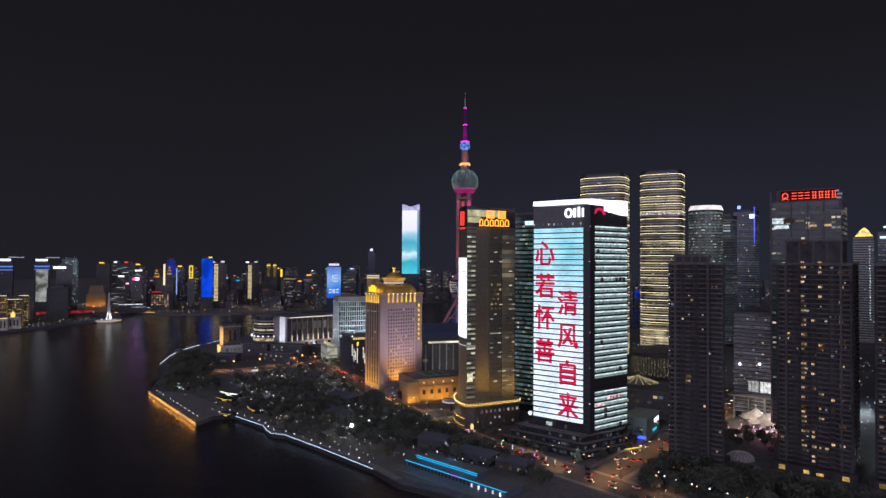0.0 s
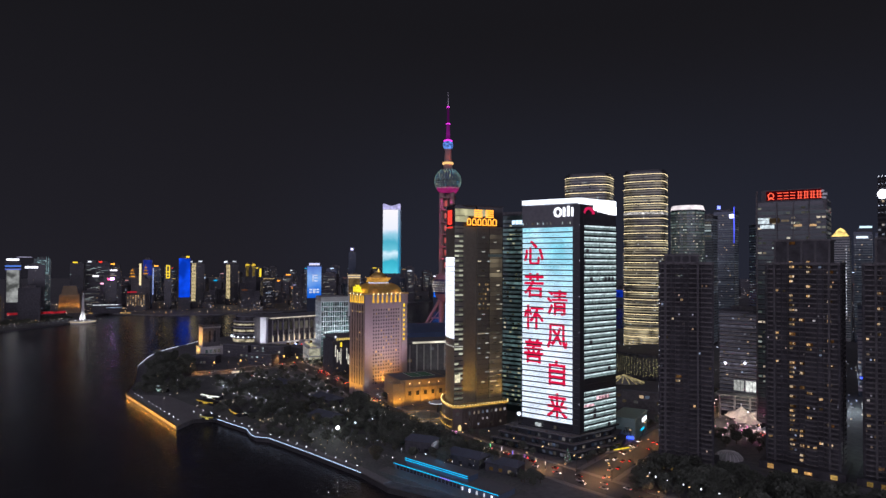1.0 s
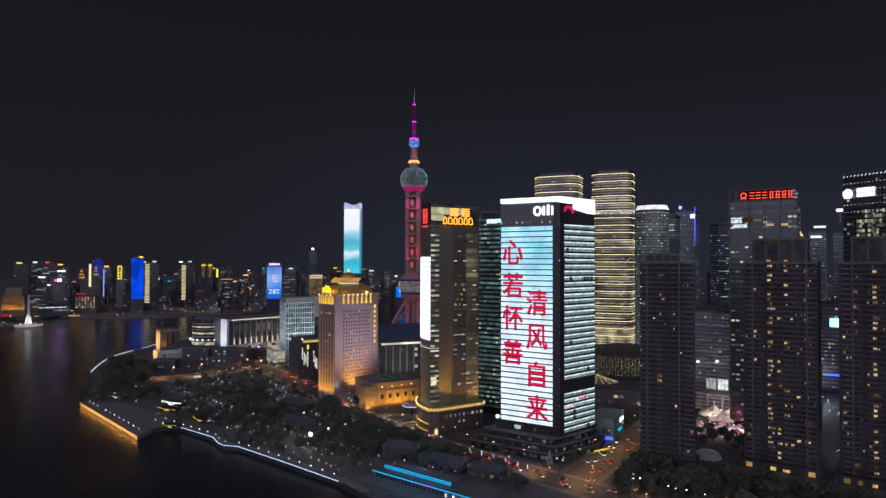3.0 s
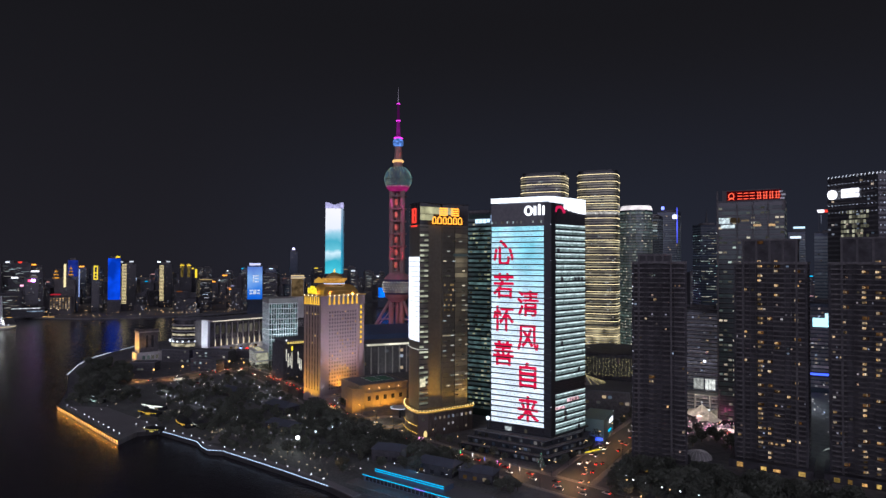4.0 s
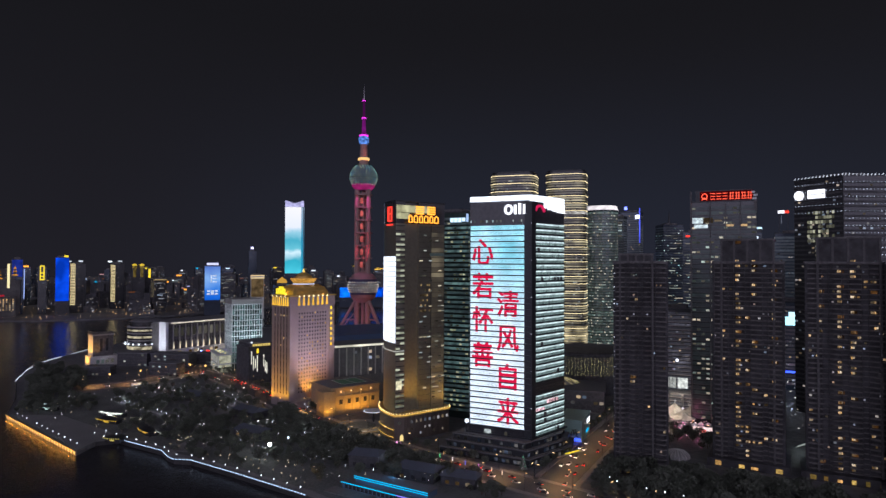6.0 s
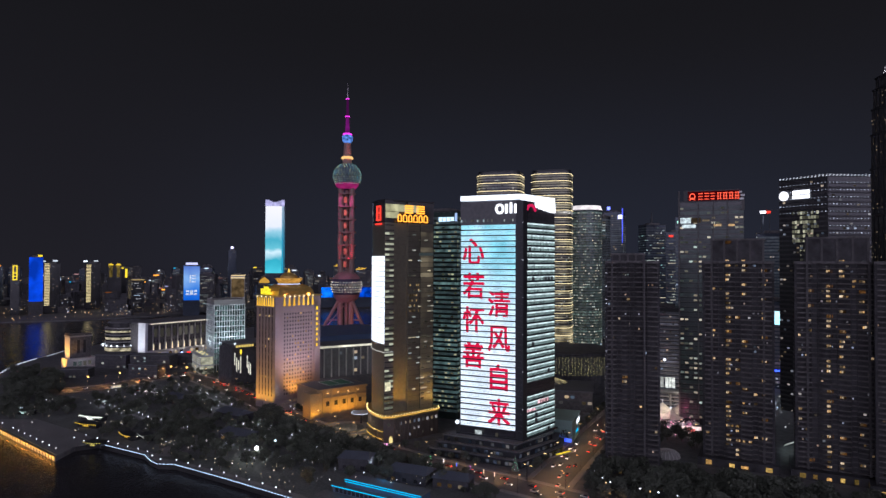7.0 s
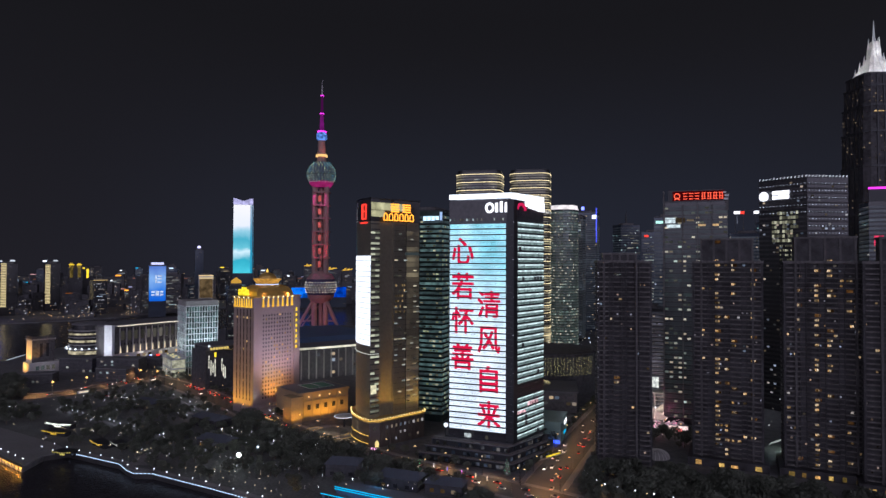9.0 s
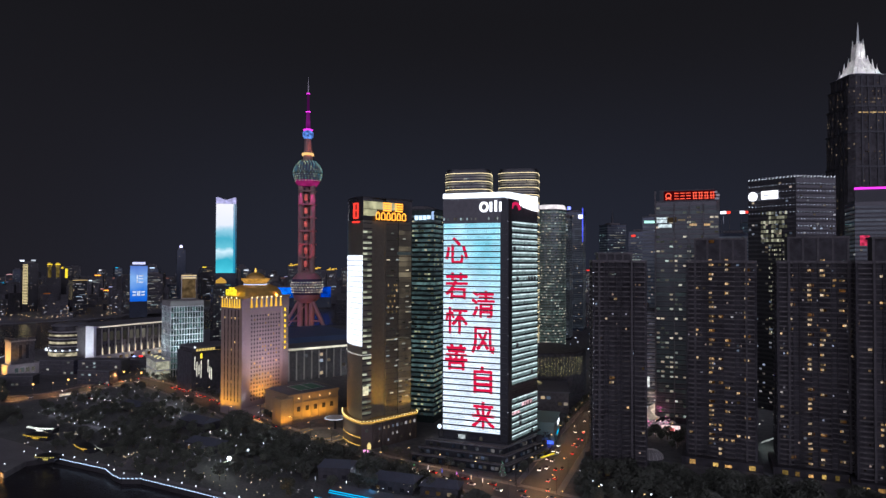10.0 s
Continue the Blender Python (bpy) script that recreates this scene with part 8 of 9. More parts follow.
part("wall", Shape().box(0, 34, 0, 22, 0, 12), PALE_STONE, t)
part("tower", Shape().box(4, 28, 4, 22, 12, 38), DARK_CONCRETE, t)
part("cornice", Shape().box(3, 29, 3, 23, 38, 39.6), CONCRETE, t)
for x in (3.4, 12.2, 21.0):
    part("battlement", Shape().box(x, x + 7.4, 3.4, 6, 39.6, 42.4), DARK_CONCRETE, t)
for k in range(3):
    part("battlement", Shape().box(3.4, 6, 9 + k * 5, 12.4 + k * 5, 39.6, 42.4), DARK_CONCRETE, t)
part("end_wall", Shape().box(3.7, 4.0, 4, 22, 12, 38), PALE_STONE, t)
for x in (12, 19):
    part("tower_window", Shape().box(x, x + 3, 3.7, 4, 18, 34), DARK_GLASS, t)
lit_windows(t, [((0, 0), (34, 0), 34, 0)], 3, 1, 4, 5.6, 3.6, 5, 0.7, COOL_WINDOW, 8, 0.1, 140)
M = pose(-812, 524, 0, 0, 0, 72)
spot("house_floodlight", M @ Vector((-13, 13, 13)), M @ Vector((4.2, 13, 26)), (1.0, 0.45, 0.05), 42000, 90, 1.0)
spot("house_floodlight", M @ Vector((-10, 12, 1)), M @ Vector((2, 12, 14)), (1.0, 0.45, 0.05), 26000, 110, 1.0)
spot("house_floodlight", M @ Vector((16, -14, 1)), M @ Vector((16, 4, 24)), (0.8, 0.85, 1.0), 900, 75, 0.8)
# low institution blocks between river and avenue
for x, y, w, d, h, yaw in ((-790, 545, 40, 20, 16, 20), (-742, 556, 50, 20, 17, 20), (-700, 520, 36, 16, 14, 15), (-760, 480, 30, 16, 10, 30), (-720, 600, 40, 18, 13, 20)):
    o = thing("low_building", "low grey building with a flat roof and few lights", "building", x, y, 0, yaw, "low riverside buildings")
    part("wall", Shape().box(0, w, 0, d, 0, h), FAR_WALL, o)
    part("roof", Shape().box(-0.5, w + 0.5, -0.5, d + 0.5, h, h + 0.8), ROOFING, o)
    slabs(o, "floor_band", rect(-0.2, w + 0.2, -0.25, d), 3.4, 4, int(h / 4), 0.35, DARK_CONCRETE)
    lit_windows(o, [((0, 0), (w, 0), w, 0)], 1.2, int(h / 4), 4, 4, 2.6, 1.8, 0.14, COOL_WINDOW, 12, 0.1, int(-x))
# driveway rings before the golden tower
t = thing("driveway", "round ramp garden with light-lined edges", "ramp", -350, 440)
for rad, z, m in ((15, 0.8, glow("broken_kerb_light", srgb(255, 205, 110), 0.7, mottle=1.0, size=0.25)), (22, 0.5, glow("dim_kerb_light", srgb(235, 190, 110), 0.45))):
    part("kerb_light", Shape().path([(rad * math.cos(radians(a)), rad * math.sin(radians(a)), z + 0.3) for a in range(150, 391, 12)], 0.13), m, t)
part("ramp", Shape().lathe([(21, 0), (21, 0.9), (13, 0.9)], 28), PAVING, t)
part("lawn", Shape().lathe([(12.6, 0.9), (12.2, 1.3), (1, 1.6)], 28), PARK_GROUND, t)
t = thing("canopy", "round white canopy beside the hall", "canopy", -348, 456)
part("disc", Shape().lathe([(7.5, 9.4), (8, 9.8), (7.2, 10.2)], 24), WHITE_PANEL, t)
part("stem", Shape().lathe([(0.9, 0), (0.7, 9.4)], 10), DARK_METAL, t)
part("rim_light", Shape().path([(8.0 * math.cos(radians(a)), 8.0 * math.sin(radians(a)), 9.8) for a in range(0, 361, 15)], 0.22), glow("white_rim_light", (0.92, 0.97, 1.0), 0.9), t)
# unseen bulbs added to brighten the paving of the drive
bulb("drive_lamp", (-356, 434, 9), (1.0, 0.8, 0.55), 1600, 0.5)
bulb("drive_lamp", (-334, 424, 8), (1.0, 0.75, 0.45), 1100, 0.5)
# teal-roofed block beyond the screen tower, with bright signs
t = thing("low_building", "low teal-walled building with cyan and blue lights", "building", -196, 474, 0, 4)
part("wall", Shape().box(0, 18, 0, 34, 0, 16), TEAL_ROOF, t)
part("roof", Shape().box(-0.6, 18.6, -0.6, 34.6, 16, 16.8), TEAL_ROOF, t)
part("sign", Shape().box(17.7, 18.3, 20, 32, 10, 13), WHITE_SIGN, t, "white light sign of one bar")
part("sign", Shape().box(17.7, 18.3, 16, 26, 4, 5.6), CYAN_LINE, t, "cyan light bar")
part("blue_lamp", Shape().box(10, 17, -1.2, -0.2, 1.5, 3.2), BLUE_LAMP, t)
lit_windows(t, [((0, 0), (18, 0), 18, 0)], 2, 1, 4, 2, 1.2, 1.2, 0.8, COOL_WINDOW, 9, 0.1, 141)
t = thing("road_sign_gantry", "yellow lit barrier beside the crossing", "barrier", -184, 432, 0, 62)
part("light", Shape().box(8, 22, 0, 0.8, 1.2, 2.0), glow("yellow_barrier_light", srgb(255, 225, 60), 0.8, mottle=0.5, size=0.4), t)
part("wall", Shape().box(0, 26, 0.1, 0.9, 0, 1.2), CONCRETE, t)
# shopping hall with leaf-shaped lights
t = thing("shopping_hall", "curved hall wall covered in small leaf lights", "building", -245, 640)
part("wall", Shape().lathe([(44, 0), (44, 41), (40, 42)], 48, 18, 44), FAR_WALL, t)
leaves = Shape()
r = random.Random(150)
for k in range(290):
    a, z, lean = radians(225 + 120 * (k // 10) / 29 + r.uniform(-0.9, 0.9)), 20.5 + (k % 10) * 1.85 + r.uniform(-0.5, 0.5), r.uniform(-0.9, 0.9)
    c = Vector((18 + 44.4 * math.cos(a), 44 + 44.4 * math.sin(a), z))
    u, up = Vector((-math.sin(a), math.cos(a), 0)), Vector((0, 0, 1))
    p, q = up * math.cos(lean) + u * math.sin(lean), u * math.cos(lean) - up * math.sin(lean)
    leaves.add([c - p * 0.72, c + q * 0.26, c + p * 0.72, c - q * 0.26], [(0, 1, 2, 3)])
tagged(part("leaf_lights", leaves, glow("leaf_light", srgb(240, 230, 160), 0.8, 0.3, 1.2), t), kind="stuff")
t = thing("mall", "terraced mall with pale lit canopy", "building", -262, 560, 0, 12)
part("wall", Shape().box(0, 80, 0, 50, 0, 18), DARK_CONCRETE, t)
part("roof", Shape().box(-1, 81, -1, 51, 18, 19), ROOFING, t)
rib_light = glow("canopy_rib_light", srgb(235, 215, 150), 0.42, mottle=0.7, size=0.3)
for k in range(11):
    a = radians(-20 + k * 22)
    part("canopy_rib", Shape().tube((38, 30, 27), (38 - 19 * math.cos(a), 30 - 14 * math.sin(a), 20.4), 0.42, n=5), rib_light, t)
part("canopy", Shape().lathe([(16, 20.0), (9, 22.6), (2, 26.2)], 22, 38, 30), CONCRETE, t)
lit_windows(t, [((0, 0), (80, 0), 80, 0)], 2, 3, 5, 5, 3.6, 2.6, 0.35, DIM_WINDOW, 40, 0.1, 151)
# bright square between the apartment towers
t = thing("market", "bright market stalls with pink and white lamps", "market", -134, 548)
part("floor", Shape().box(0, 40, 0, 60, 0.05, 0.35), PAVING, t)
for k in range(14):
    x, y = r.uniform(2, 38), r.uniform(-6, 52)
    part("awning", Shape().prism(rect(x, x + 5, y, y + 4), 2.6, 4.2, rect(x + 2, x + 3, y + 1.5, y + 2.5)), WHITE_PANEL, t)
    part("stall_lamp", Shape().ball((x + 2.5, y - 0.4, 2.6), 0.45, 6, 4), (LAMP_WHITE, glow("pink_lamp", (1.0, 0.25, 0.5), 2.0), LAMP_WARM)[k % 3], t)
# tensile sails over the stalls: curved ribs of cloth, lit by added bulbs above
cloth = surface("cream_sail_cloth", (0.7, 0.66, 0.58), 0.8, 0, 1.5, 0.3, 0.25)
for k, (cx, cy, rad, top) in enumerate(((8, 40, 12, 13), (22, 46, 11, 12), (16, 24, 10, 10.5))):
    sail = Shape()
    ring = [(cx + rad * (1 + 0.16 * (j % 2)) * math.cos(2 * math.pi * j / 12), cy + rad * (1 + 0.16 * (j % 2)) * math.sin(2 * math.pi * j / 12), 4.2 + 1.4 * (j % 2)) for j in range(12)]
    mid = [(cx + (p[0] - cx) * 0.45, cy + (p[1] - cy) * 0.45, 5.6 + (top - 5.6) * 0.32) for p in ring]
    sail.add(ring + mid + [(cx, cy, top)], [(j, (j + 1) % 12, 12 + (j + 1) % 12, 12 + j) for j in range(12)] + [(12 + j, 12 + (j + 1) % 12, 24) for j in range(12)])
    o = part("sail", sail, cloth, t, "cream tensile sail")
    o.modifiers.new("thickness", "SOLIDIFY").thickness = 0.12
    part("sail_mast", Shape().tube((cx, cy, 0), (cx, cy, top + 1), 0.25, n=8), WHITE_PANEL, t)
    part("mast_lamp", Shape().ball((cx, cy, top + 1.8), 0.7, 8, 5), LAMP_WHITE, t)
for p, col, watts in (((-131, 573, 12), (1.0, 0.82, 0.6), 4200), ((-114, 578, 13), (1.0, 0.8, 0.62), 4200), ((-125, 556, 10), (1.0, 0.7, 0.5), 3600), ((-108, 546, 6), (1.0, 0.14, 0.34), 3000)):
    bulb("market_lamp", p, col, watts, 0.6)
t = thing("billboard", "bright white and red roadside billboard", "billboard", -106, 523, 0, 6)
for x0, x1 in ((0, 6.6), (7.0, 13.8)):
    part("face", Shape().box(x0, x1, -0.3, 0.2, 4.6, 10.2), glow("billboard_face", srgb(255, 222, 208), 1.15, mottle=0.4, size=0.3), t)
part("mark", Shape().box(4.2, 9.6, -0.5, -0.3, 6.2, 8.6), glow("billboard_mark", srgb(255, 120, 110), 0.9, mottle=0.6, size=0.8), t)
part("post", Shape().box(6.6, 7.4, 0.2, 0.8, 0, 10), DARK_METAL, t)
t = thing("dome_tent", "low pale domed pavilion among trees", "pavilion", -112, 473)
part("dome", Shape().lathe([(9, 0), (8.4, 2), (6, 4), (2.5, 5), (0.2, 5.2)], 20), CONCRETE, t)
for k in range(10):
    a = math.pi * k / 10
    part("rib", Shape().path([(q * math.cos(a), q * math.sin(a), z + 0.1) for q, z in ((-9, 0), (-8.4, 2), (-6, 4), (-2.5, 5), (0, 5.3), (2.5, 5), (6, 4), (8.4, 2), (9, 0))], 0.16, 4), PALE_STONE, t)

# ---- cars ----
HEAD = glow("headlight", (1.0, 0.93, 0.8), 8.0)
TAIL = glow("tail_light", (1.0, 0.03, 0.015), 6.0)
PAINTS = [surface("car_paint_" + n, c, 0.3, 0.3) for n, c in (("white", (0.7, 0.7, 0.7)), ("black", (0.02, 0.02, 0.022)), ("silver", (0.4, 0.41, 0.42)), ("red", (0.3, 0.02, 0.02)))]
CARS = []
for k, (paint, col) in enumerate(zip(PAINTS, ("white", "black", "silver", "dark red"))):
    o = thing("car", "%s saloon car with its lights on" % col, "car", -600 - 8 * k, 470, 0.14, 0, "cars on the roads")
    body = part("body", Shape().prism([(-2.2, -0.88), (2.2, -0.88), (2.3, -0.5), (2.3, 0.5), (2.2, 0.88), (-2.2, 0.88), (-2.3, 0.5), (-2.3, -0.5)], 0.35, 0.95), paint, o)
    part("cabin", Shape().prism(rect(-1.6, 1.1, -0.8, 0.8), 0.95, 1.45, rect(-1.1, 0.5, -0.65, 0.65)), DARK_GLASS, o)
    under = Shape().box(-2.0, 2.0, -0.7, 0.7, 0.25, 0.4)
    for x in (-1.4, 1.4):
        under.tube((x, -0.92, 0.33), (x, 0.92, 0.33), 0.33, n=12)
    part("chassis", under, DARK_METAL, o)
    hl = shared(Shape().box(0, 0.12, -0.2, 0.2, 0, 0.2), "headlight", HEAD)
    tl = shared(Shape().box(-0.12, 0, -0.22, 0.22, 0, 0.2), "tail_light", TAIL)
    for y in (-0.6, 0.6):
        part("headlight", hl, HEAD, body, at=(2.28, y, 0.65))
        part("tail_light", tl, TAIL, body, at=(-2.28, y, 0.7))
    CARS.append(o)
r = random.Random(160)
for line, z in ((AVENUE, 0.14), (CROSS, 0.14), (WEST, 0.15)):
    for side, turn in ((-3, 0), (-6.5, 0), (3, 180), (6.5, 180)):
        s = r.uniform(5, 30)
        for x, y, h in along(line, 19, s, side):
            if r.random() < ((0.0 if turn else 0.12) if line is AVENUE and -640 < x < -400 else 0.66 if -270 < x < -140 else 0.5 if -600 < x < -380 else 0.28) and x < 40 and y < 680:
                copy_thing(CARS[r.randrange(4)], pose(x + r.uniform(-3, 3) * math.cos(h), y + r.uniform(-3, 3) * math.sin(h), z, 0, 0, math.degrees(h) + turn))
for side in (3.2, 6.8):
    for x, y, h in along(AVENUE, 9.5, 4, side):
        if -590 < x < -420 and r.random() < 0.5:
            copy_thing(CARS[r.randrange(4)], pose(x, y, 0.14, 0, 0, math.degrees(h) + 180))
# coloured lamp posts before the screen tower's podium
for k, (x, y, c) in enumerate(((-262, 392, (1.0, 0.75, 0.2)), (-252.5, 389.5, (0.2, 1.0, 0.35)), (-242, 387.5, (0.9, 0.95, 1.0)), (-231.5, 384.5, (0.1, 0.15, 1.0)), (-221, 382, (0.9, 0.3, 1.0)), (-211, 379.5, (1.0, 0.8, 0.5)), (-203, 377, (1.0, 0.95, 0.8)))):
    o = thing("light_column", "slim lamp column glowing in one colour", "lamp", x, y, 0, 0, "coloured lamp columns")
    part("tube", Shape().tube((0, 0, 2.4), (0, 0, 5.0), 0.2, n=8), glow("column_colour", c, 1.5), o)
    part("base", Shape().tube((0, 0, 0), (0, 0, 2.4), 0.2, n=8), DARK_METAL, o)
t = thing("decorated_tree", "slim conifer hung with small green and white lamps", "tree", -196, 396)
part("crown", Shape().lathe([(2.6, 1.5), (1.9, 4), (1.2, 7), (0.1, 11)], 10), LEAVES, t)
part("trunk", Shape().tube((0, 0, 0), (0, 0, 2), 0.25, n=7), BARK, t)
for k in range(26):
    a, z = k * 2.4, 2 + 8.4 * k / 26
    q = 2.6 * (1 - (z - 1.5) / 9.6)
    part("bulb", Shape().ball((q * math.cos(a), q * math.sin(a), z), 0.16, 5, 3), (glow("green_bulb", (0.2, 1.0, 0.5), 1.6) if k % 2 else LAMP_WHITE), t)
# one very bright floodlight mast in the park
t = thing("floodlight_mast", "park mast with one very bright white floodlight", "lamp", -363, 348)
part("mast", Shape().tube((0, 0, 0), (0, 0, 7), 0.14, n=6), DARK_METAL, t)
part("floodlight", Shape().ball((0, 0, 7.4), 1.25, 10, 6), glow("floodlight_glare", (0.95, 0.97, 1.0), 12.0, lights=True), t)
bulb("mast_light", (-363, 345.5, 9), (0.93, 1.0, 0.82), 2600, 0.5)
t = thing("clock_post", "white clock globe on a post", "lamp", -362, 366)
part("post", Shape().tube((0, 0, 0), (0, 0, 7), 0.16, n=6), DARK_METAL, t)
part("globe", Shape().ball((0, 0, 7.8), 0.85, 12, 7), glow("clock_globe", (0.75, 0.92, 1.0), 1.5), t)
t = thing("shop_sign", "small pink lit shop sign at the podium", "sign", -296, 404)
part("face", Shape().box(0, 4.5, -0.2, 0.2, 2.2, 4.4), glow("pink_sign_face", srgb(255, 170, 215), 1.3), t)
part("post", Shape().box(2, 2.4, 0.2, 0.4, 0, 4.4), DARK_METAL, t)

# ---- light of the street lamps on the roads ----
for line, step, side in ((AVENUE, 38, 2), (CROSS, 36, -2), (WEST, 34, 0)):
    for x, y, h in along(line, step, 16, side):
        if x < 40 and y < 660:
            spot("street_light", (x, y, 10.5), (x + 0.1, y, 0), (1.0, 0.46, 0.15), 9000 if line is WEST else 2600 if line is AVENUE and -560 < x < -270 else 6000, 140, 0.6)
# towers with bright signs in the gap between the apartment blocks
t = office("office block with a bright cyan street sign", rect(0, 40, 0, 30), 92, BLUE_GLASS, -52, 770, 0, 4, None, 0.5, 0.3, 0.2, DIM_WINDOW, 3, (2, 1.6), 20, 171, room_haze=0.05, tint=(220, 190, 215))
part("sign", Shape().box(8, 30, -0.8, 0, 68, 77), glow("cyan_white_billboard", (0.45, 0.95, 1.0), 1.5), t, "bright cyan light sign of one bar")
part("sign", Shape().box(19, 27, -0.8, 0, 77, 82), glow("pale_cyan_box", (0.6, 0.95, 1.0), 1.2), t, "pale cyan light box")
part("light_line", Shape().box(2, 30, -0.8, 0, 18, 20), BLUE_LAMP, t)
t = thing("traffic_screen", "small blue and white screen at the crossing", "screen", -735, 655, 0, 50)
part("face", Shape().box(0, 6, -0.3, 0.2, 4, 8.5), glow("blue_white_face", (0.5, 0.6, 1.0), 2.0), t)
part("post", Shape().box(2.8, 3.2, 0.2, 0.6, 0, 8), DARK_METAL, t)

strip_light([(-1655, 764), (-1652, 808), (-1585, 828)], 6.0, 1.5, glow("amber_far_quay", srgb(255, 200, 110), 0.9), "amber light strip along the far promenade", 0.8, 0.7)
near = Shape()
r = random.Random(98)
for k in range(260):
    az, dist = r.uniform(-13, 22), r.uniform(640, 1500)
    near.ball((-45 + dist * math.sin(radians(az)), 8 + dist * math.cos(radians(az)), r.uniform(2, 14)), r.uniform(0.35, 0.8), 6, 4)
tagged(new("street_lights", shared(near, "street_lights", glow("city_street_light", srgb(255, 225, 170), 1.3, 0.25, 1.6, srgb(190, 220, 255)))), "countless small street lamps between the towers", "street lights", kind="stuff")

# paved park paths, with some of their lamps lighting the ground
for line in PATHS:
    setting("pavement", ribbon(line, 3.4, -0.2, 0.2), PAVING, "grey paved park path", "path")
    for x, y, h in along(line, 34, 12):
        bulb("park_light", (x, y + 2.5, 4.6), (0.85, 0.92, 1.0), 420, 0.3)
setting("pavement", Shape().prism([(-432, 322), (-413, 329), (-424, 366), (-438, 380), (-448, 372), (-441, 345)], -0.2, 0.24), PAVING, "broad grey paved park walk", "path")
setting("pavement", Shape().prism([(-408, 386), (-392, 395), (-415, 409), (-423, 394)], -0.2, 0.26), PAVING, "grey paved park square", "path")

# row of small golden lamps along the avenue's far kerb
t = thing("kerb_lights", "row of small golden kerb lamps along the avenue", "lights")
kerb_bulb = shared(Shape().ball((0, 0, 0), 0.42, 6, 4), "kerb_lamp", glow("kerb_lamp_light", srgb(255, 205, 110), 1.5))
for x, y, h in along([(-486, 492), (-440, 465), (-405, 447.5)], 3.3):
    part("kerb_lamp", kerb_bulb, GOLD_LINE, t, at=(x, y, 1.2))
part("kerb", ribbon([(-486, 492), (-440, 465), (-405, 447.5)], 0.6, 0, 0.9), PALE_STONE, t)

# countless small path lights in the park
r = random.Random(180)
dots = Shape()
made = 0
while made < 190:
    x, y = r.uniform(-640, -200), r.uniform(310, 530)
    if not inside(x, y, PARK) or off_road(x, y) < 12 or noise.noise((x * 0.03 + 7, y * 0.03, 0)) < -0.05:
        continue
    z = r.uniform(2.5, 8.5)
    dots.lathe([(r.uniform(0.09, 0.2), z), (0.14, z + r.uniform(0.3, 0.8))], 6, x, y)
    made += 1
tagged(new("path_lights", shared(dots, "path_lights", glow("path_light", (0.92, 0.95, 1.0), 2.4, 0.15, 1.6, (1.0, 0.78, 0.4)))), "countless small path lights among the park trees", "lights", kind="stuff")

# amber lamps at the west road, blue and red beacons by the pavilion
for x, y, z in ((-690, 501, 8.5), (-696, 545, 8.5), (-674, 557, 8.5), (-652, 560, 8.5), (-225, 594, 7.5), (-700, 470, 8.5)):
    o = thing("street_lamp", "street lamp with a round amber globe", "street lamp", x, y, 0, 0, "amber globe lamps")
    part("post", Shape().tube((0, 0, 0), (0, 0, z - 0.6), 0.14, n=6), DARK_METAL, o)
    part("globe", Shape().ball((0, 0, z), 0.95, 10, 6), glow("amber_globe", (1.0, 0.52, 0.12), 3.0), o, "amber glowing globe")
o = thing("beacon", "blue-white beacon on a post", "lamp", -742, 636)
part("post", Shape().tube((0, 0, 0), (0, 0, 9), 0.2, n=6), DARK_METAL, o)
part("lamp", Shape().ball((0, 0, 10.2), 1.7, 12, 7), glow("beacon_light", (0.35, 0.45, 1.0), 3.0), o)
bulb("beacon_glow", (-742, 632, 13), (0.15, 0.12, 1.0), 3500, 0.5)
o = thing("beacon", "red beacon on a post", "lamp", -752, 655)
part("post", Shape().tube((0, 0, 0), (0, 0, 7), 0.2, n=6), DARK_METAL, o)
part("lamp", Shape().box(0, 5, -0.5, 0.5, 7, 9), RED_LAMP, o)
# garden lamps before the apartment towers
for x, y in ((-150, 408), (-147.8, 403.5), (-141, 394), (-135.4, 388.5), (-128, 386), (-118.2, 384.4), (-108, 383), (-98, 381.5), (-86, 380), (-74, 379)):
    lamp("tall", x, y)
# clustered lamps of the square
dots = Shape()
for k in range(110):
    x, y = -118 + r.gauss(0, 9), 560 + r.gauss(0, 20)
    dots.ball((x, y, r.uniform(1.5, 6)), r.uniform(0.2, 0.5), 6, 4)
tagged(new("square_lights", shared(dots, "square_lights", glow("square_light", (1.0, 0.9, 0.75), 1.6, 0.2, 1.8, (1.0, 0.35, 0.55)))), "countless pink and white lamps of the market square", "lights", kind="stuff")

# lit bus on the west road
o = thing("bus", "long city bus with bright lit windows", "bus", -655, 470, 0.15, 74)
part("body", Shape().prism(rounded(-6, 6, -1.25, 1.25, 0.4), 0.5, 3.1), PAINTS[0], o)
part("window_strip", Shape().box(-5.4, 5.6, -1.32, 1.32, 1.5, 2.6), glow("bus_window_light", srgb(255, 240, 200), 1.2, mottle=0.3, size=0.6), o, "row of bright windows")
part("roof_unit", Shape().prism(rounded(-3, 1, -0.9, 0.9, 0.3), 3.1, 3.4), PAINTS[2], o)
for x in (-3.6, 3.8):
    for y in (-1.2, 1.2):
        part("wheel", Shape().tube((x, y - 0.12, 0.5), (x, y + 0.12, 0.5), 0.5, n=14), DARK_METAL, o)
# a tree by the quay lit orange from below
plant(-300, 322)
copy_thing(TREES[1], pose(-304, 325, 0, 0, 0, 40))
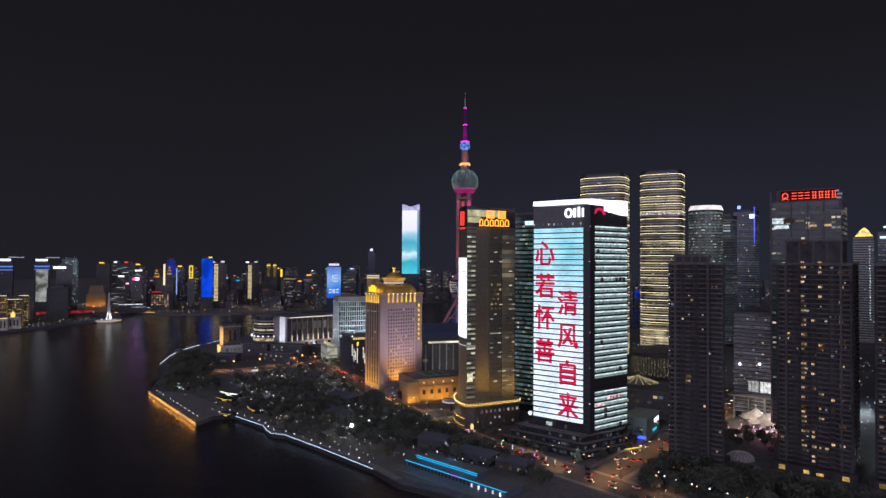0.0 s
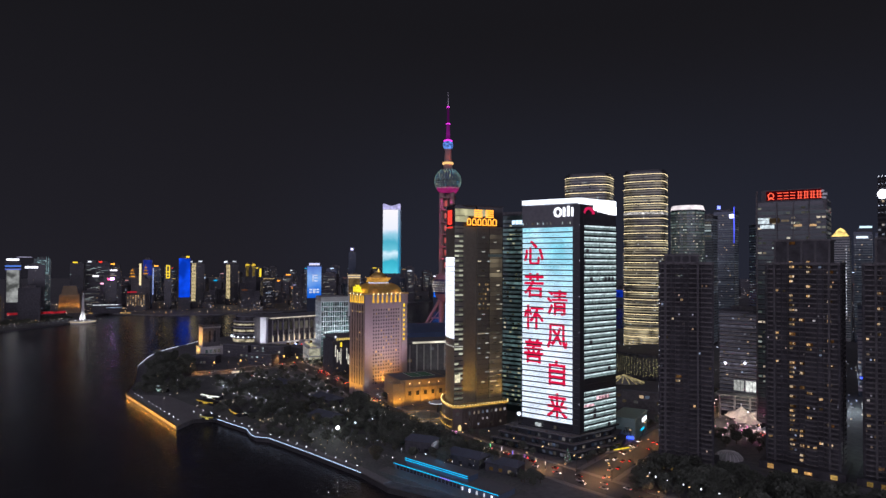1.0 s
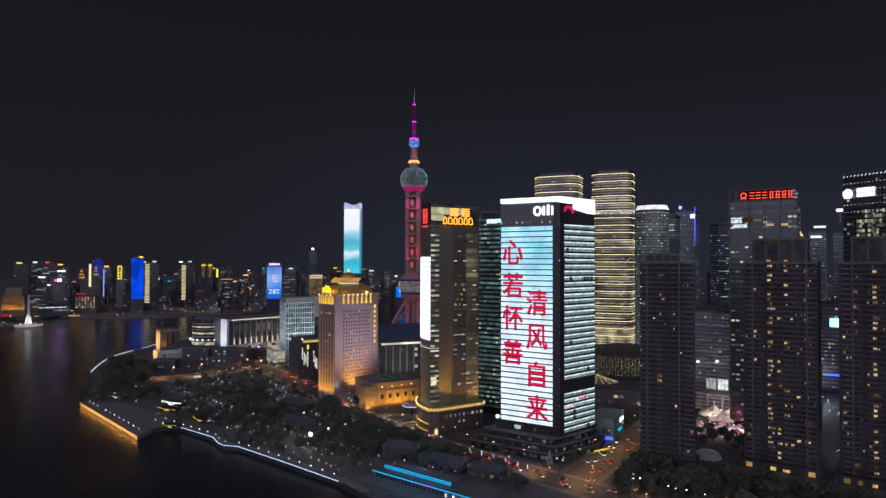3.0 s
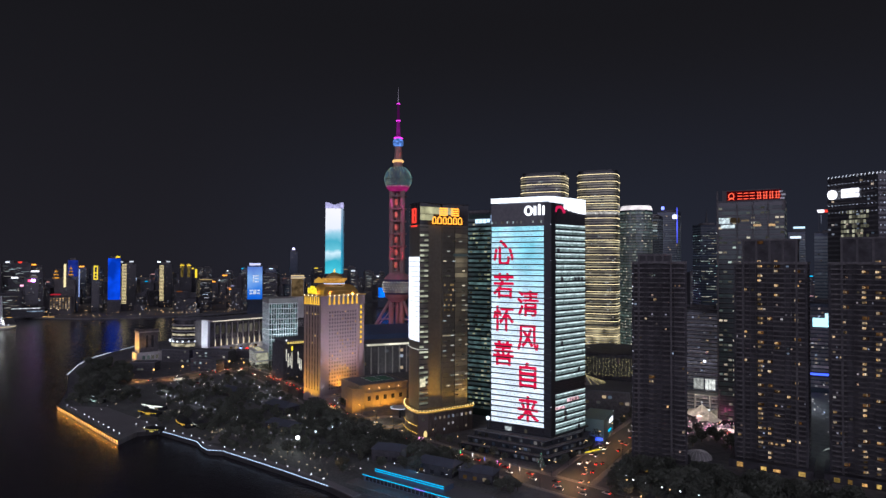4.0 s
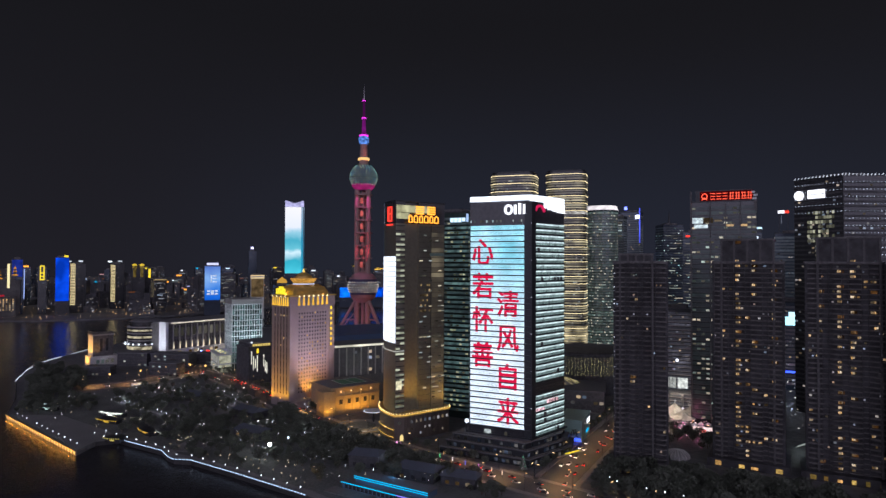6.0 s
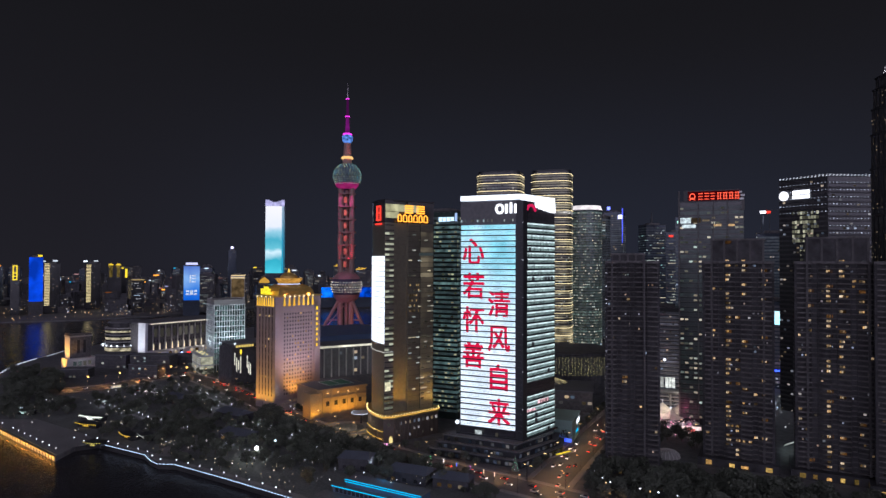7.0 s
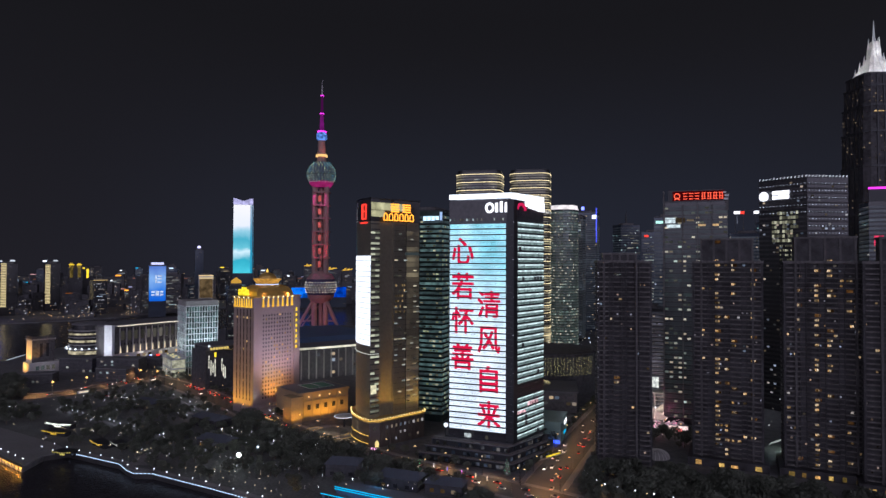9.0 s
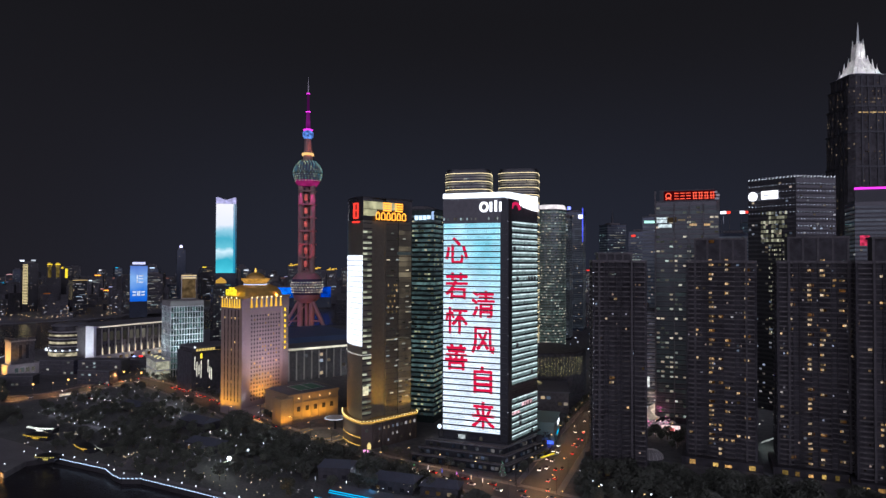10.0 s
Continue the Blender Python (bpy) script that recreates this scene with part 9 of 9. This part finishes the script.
spot("tree_floodlight", (-300, 312, 1), (-302, 323, 7), (1.0, 0.45, 0.05), 2600, 70, 0.8)

# white canopy between the apartment towers, its light put in as cloth glow
o = thing("canopy", "white tensile canopy whose cloth itself glows", "canopy", -38, 523)
part("sail", Shape().add([(0, 0, 3.2), (14, -3, 11), (14, 3, 10.4), (2, 6, 3.4), (0, 0, 3.0), (14, -3, 10.8), (14, 3, 10.2), (2, 6, 3.2)], [(0, 1, 2, 3), (7, 6, 5, 4), (0, 4, 5, 1), (1, 5, 6, 2), (2, 6, 7, 3), (3, 7, 4, 0)]), glow("glowing_sail", srgb(215, 225, 210), 0.45, mottle=0.6, size=0.25), o)
part("mast", Shape().tube((14, 0, 0), (14, 0, 12), 0.25, n=8), WHITE_PANEL, o)
bulb("canopy_glow", (-30, 517, 5), (0.9, 1.0, 0.9), 2500, 0.5)
# curved entrance canopy with golden lamps before the hotel
o = thing("entrance_canopy", "curved entrance canopy with golden lamps", "canopy", -435, 494)
curve = [(-13, 1, 5), (-8, -2.2, 5), (0, -3.6, 5), (8, -2.6, 5), (13.5, -2.4, 5)]
part("edge_light", Shape().path(curve, 0.3), GOLD_LINE, o)
part("roof", Shape().prism([(p[0], p[1]) for p in curve] + [(13, 6), (-12, 7)], 5.3, 5.8), DARK_CONCRETE, o)
for x, y in ((-10, 4), (0, 3), (10, 3)):
    part("column", Shape().tube((x, y, 0), (x, y, 5.3), 0.35, n=8), PALE_STONE, o)
for x, y in ((-425.7, 463.4), (-416.6, 456.3)):
    lamp("tall", x, y)
M = pose(-812, 524, 0, 0, 0, 72)
spot("house_floodlight", M @ Vector((8, -3, 12.6)), M @ Vector((9, 4, 32)), (1.0, 0.45, 0.05), 9000, 80, 0.8)
# bulbs added to brighten the dark mall, one near the amber globe lamp
bulb("mall_lamp", (-225, 590, 9), (1.0, 0.72, 0.4), 2000, 0.5)
bulb("mall_lamp", (-190, 545, 22), (0.8, 0.95, 1.0), 900, 0.5)

# unseen bulbs added to brighten streets round the ringed towers, then small street lamps
bulb("street_lamp_light", (-292, 700, 14), (1.0, 0.84, 0.6), 16000, 0.6)
bulb("street_lamp_light", (-215, 668, 14), (0.9, 0.95, 1.0), 12000, 0.6)
bulb("street_lamp_light", (-60, 690, 12), (0.85, 0.95, 1.0), 24000, 0.6)
dots = Shape()
for k in range(170):
    x, y = (r.uniform(-335, -190), r.uniform(600, 820)) if k < 60 else (r.uniform(-95, -10), r.uniform(560, 980))
    dots.ball((x, y, r.uniform(3, 12) + (38 if 620 < y < 730 and x < -180 else 0)), r.uniform(0.3, 0.6), 6, 4)
tagged(new("street_lights", shared(dots, "street_lights", glow("side_street_light", srgb(255, 235, 195), 1.3, 0.2, 1.6, srgb(190, 220, 255)))), "countless small lamps of the side streets", "street lights", kind="stuff")
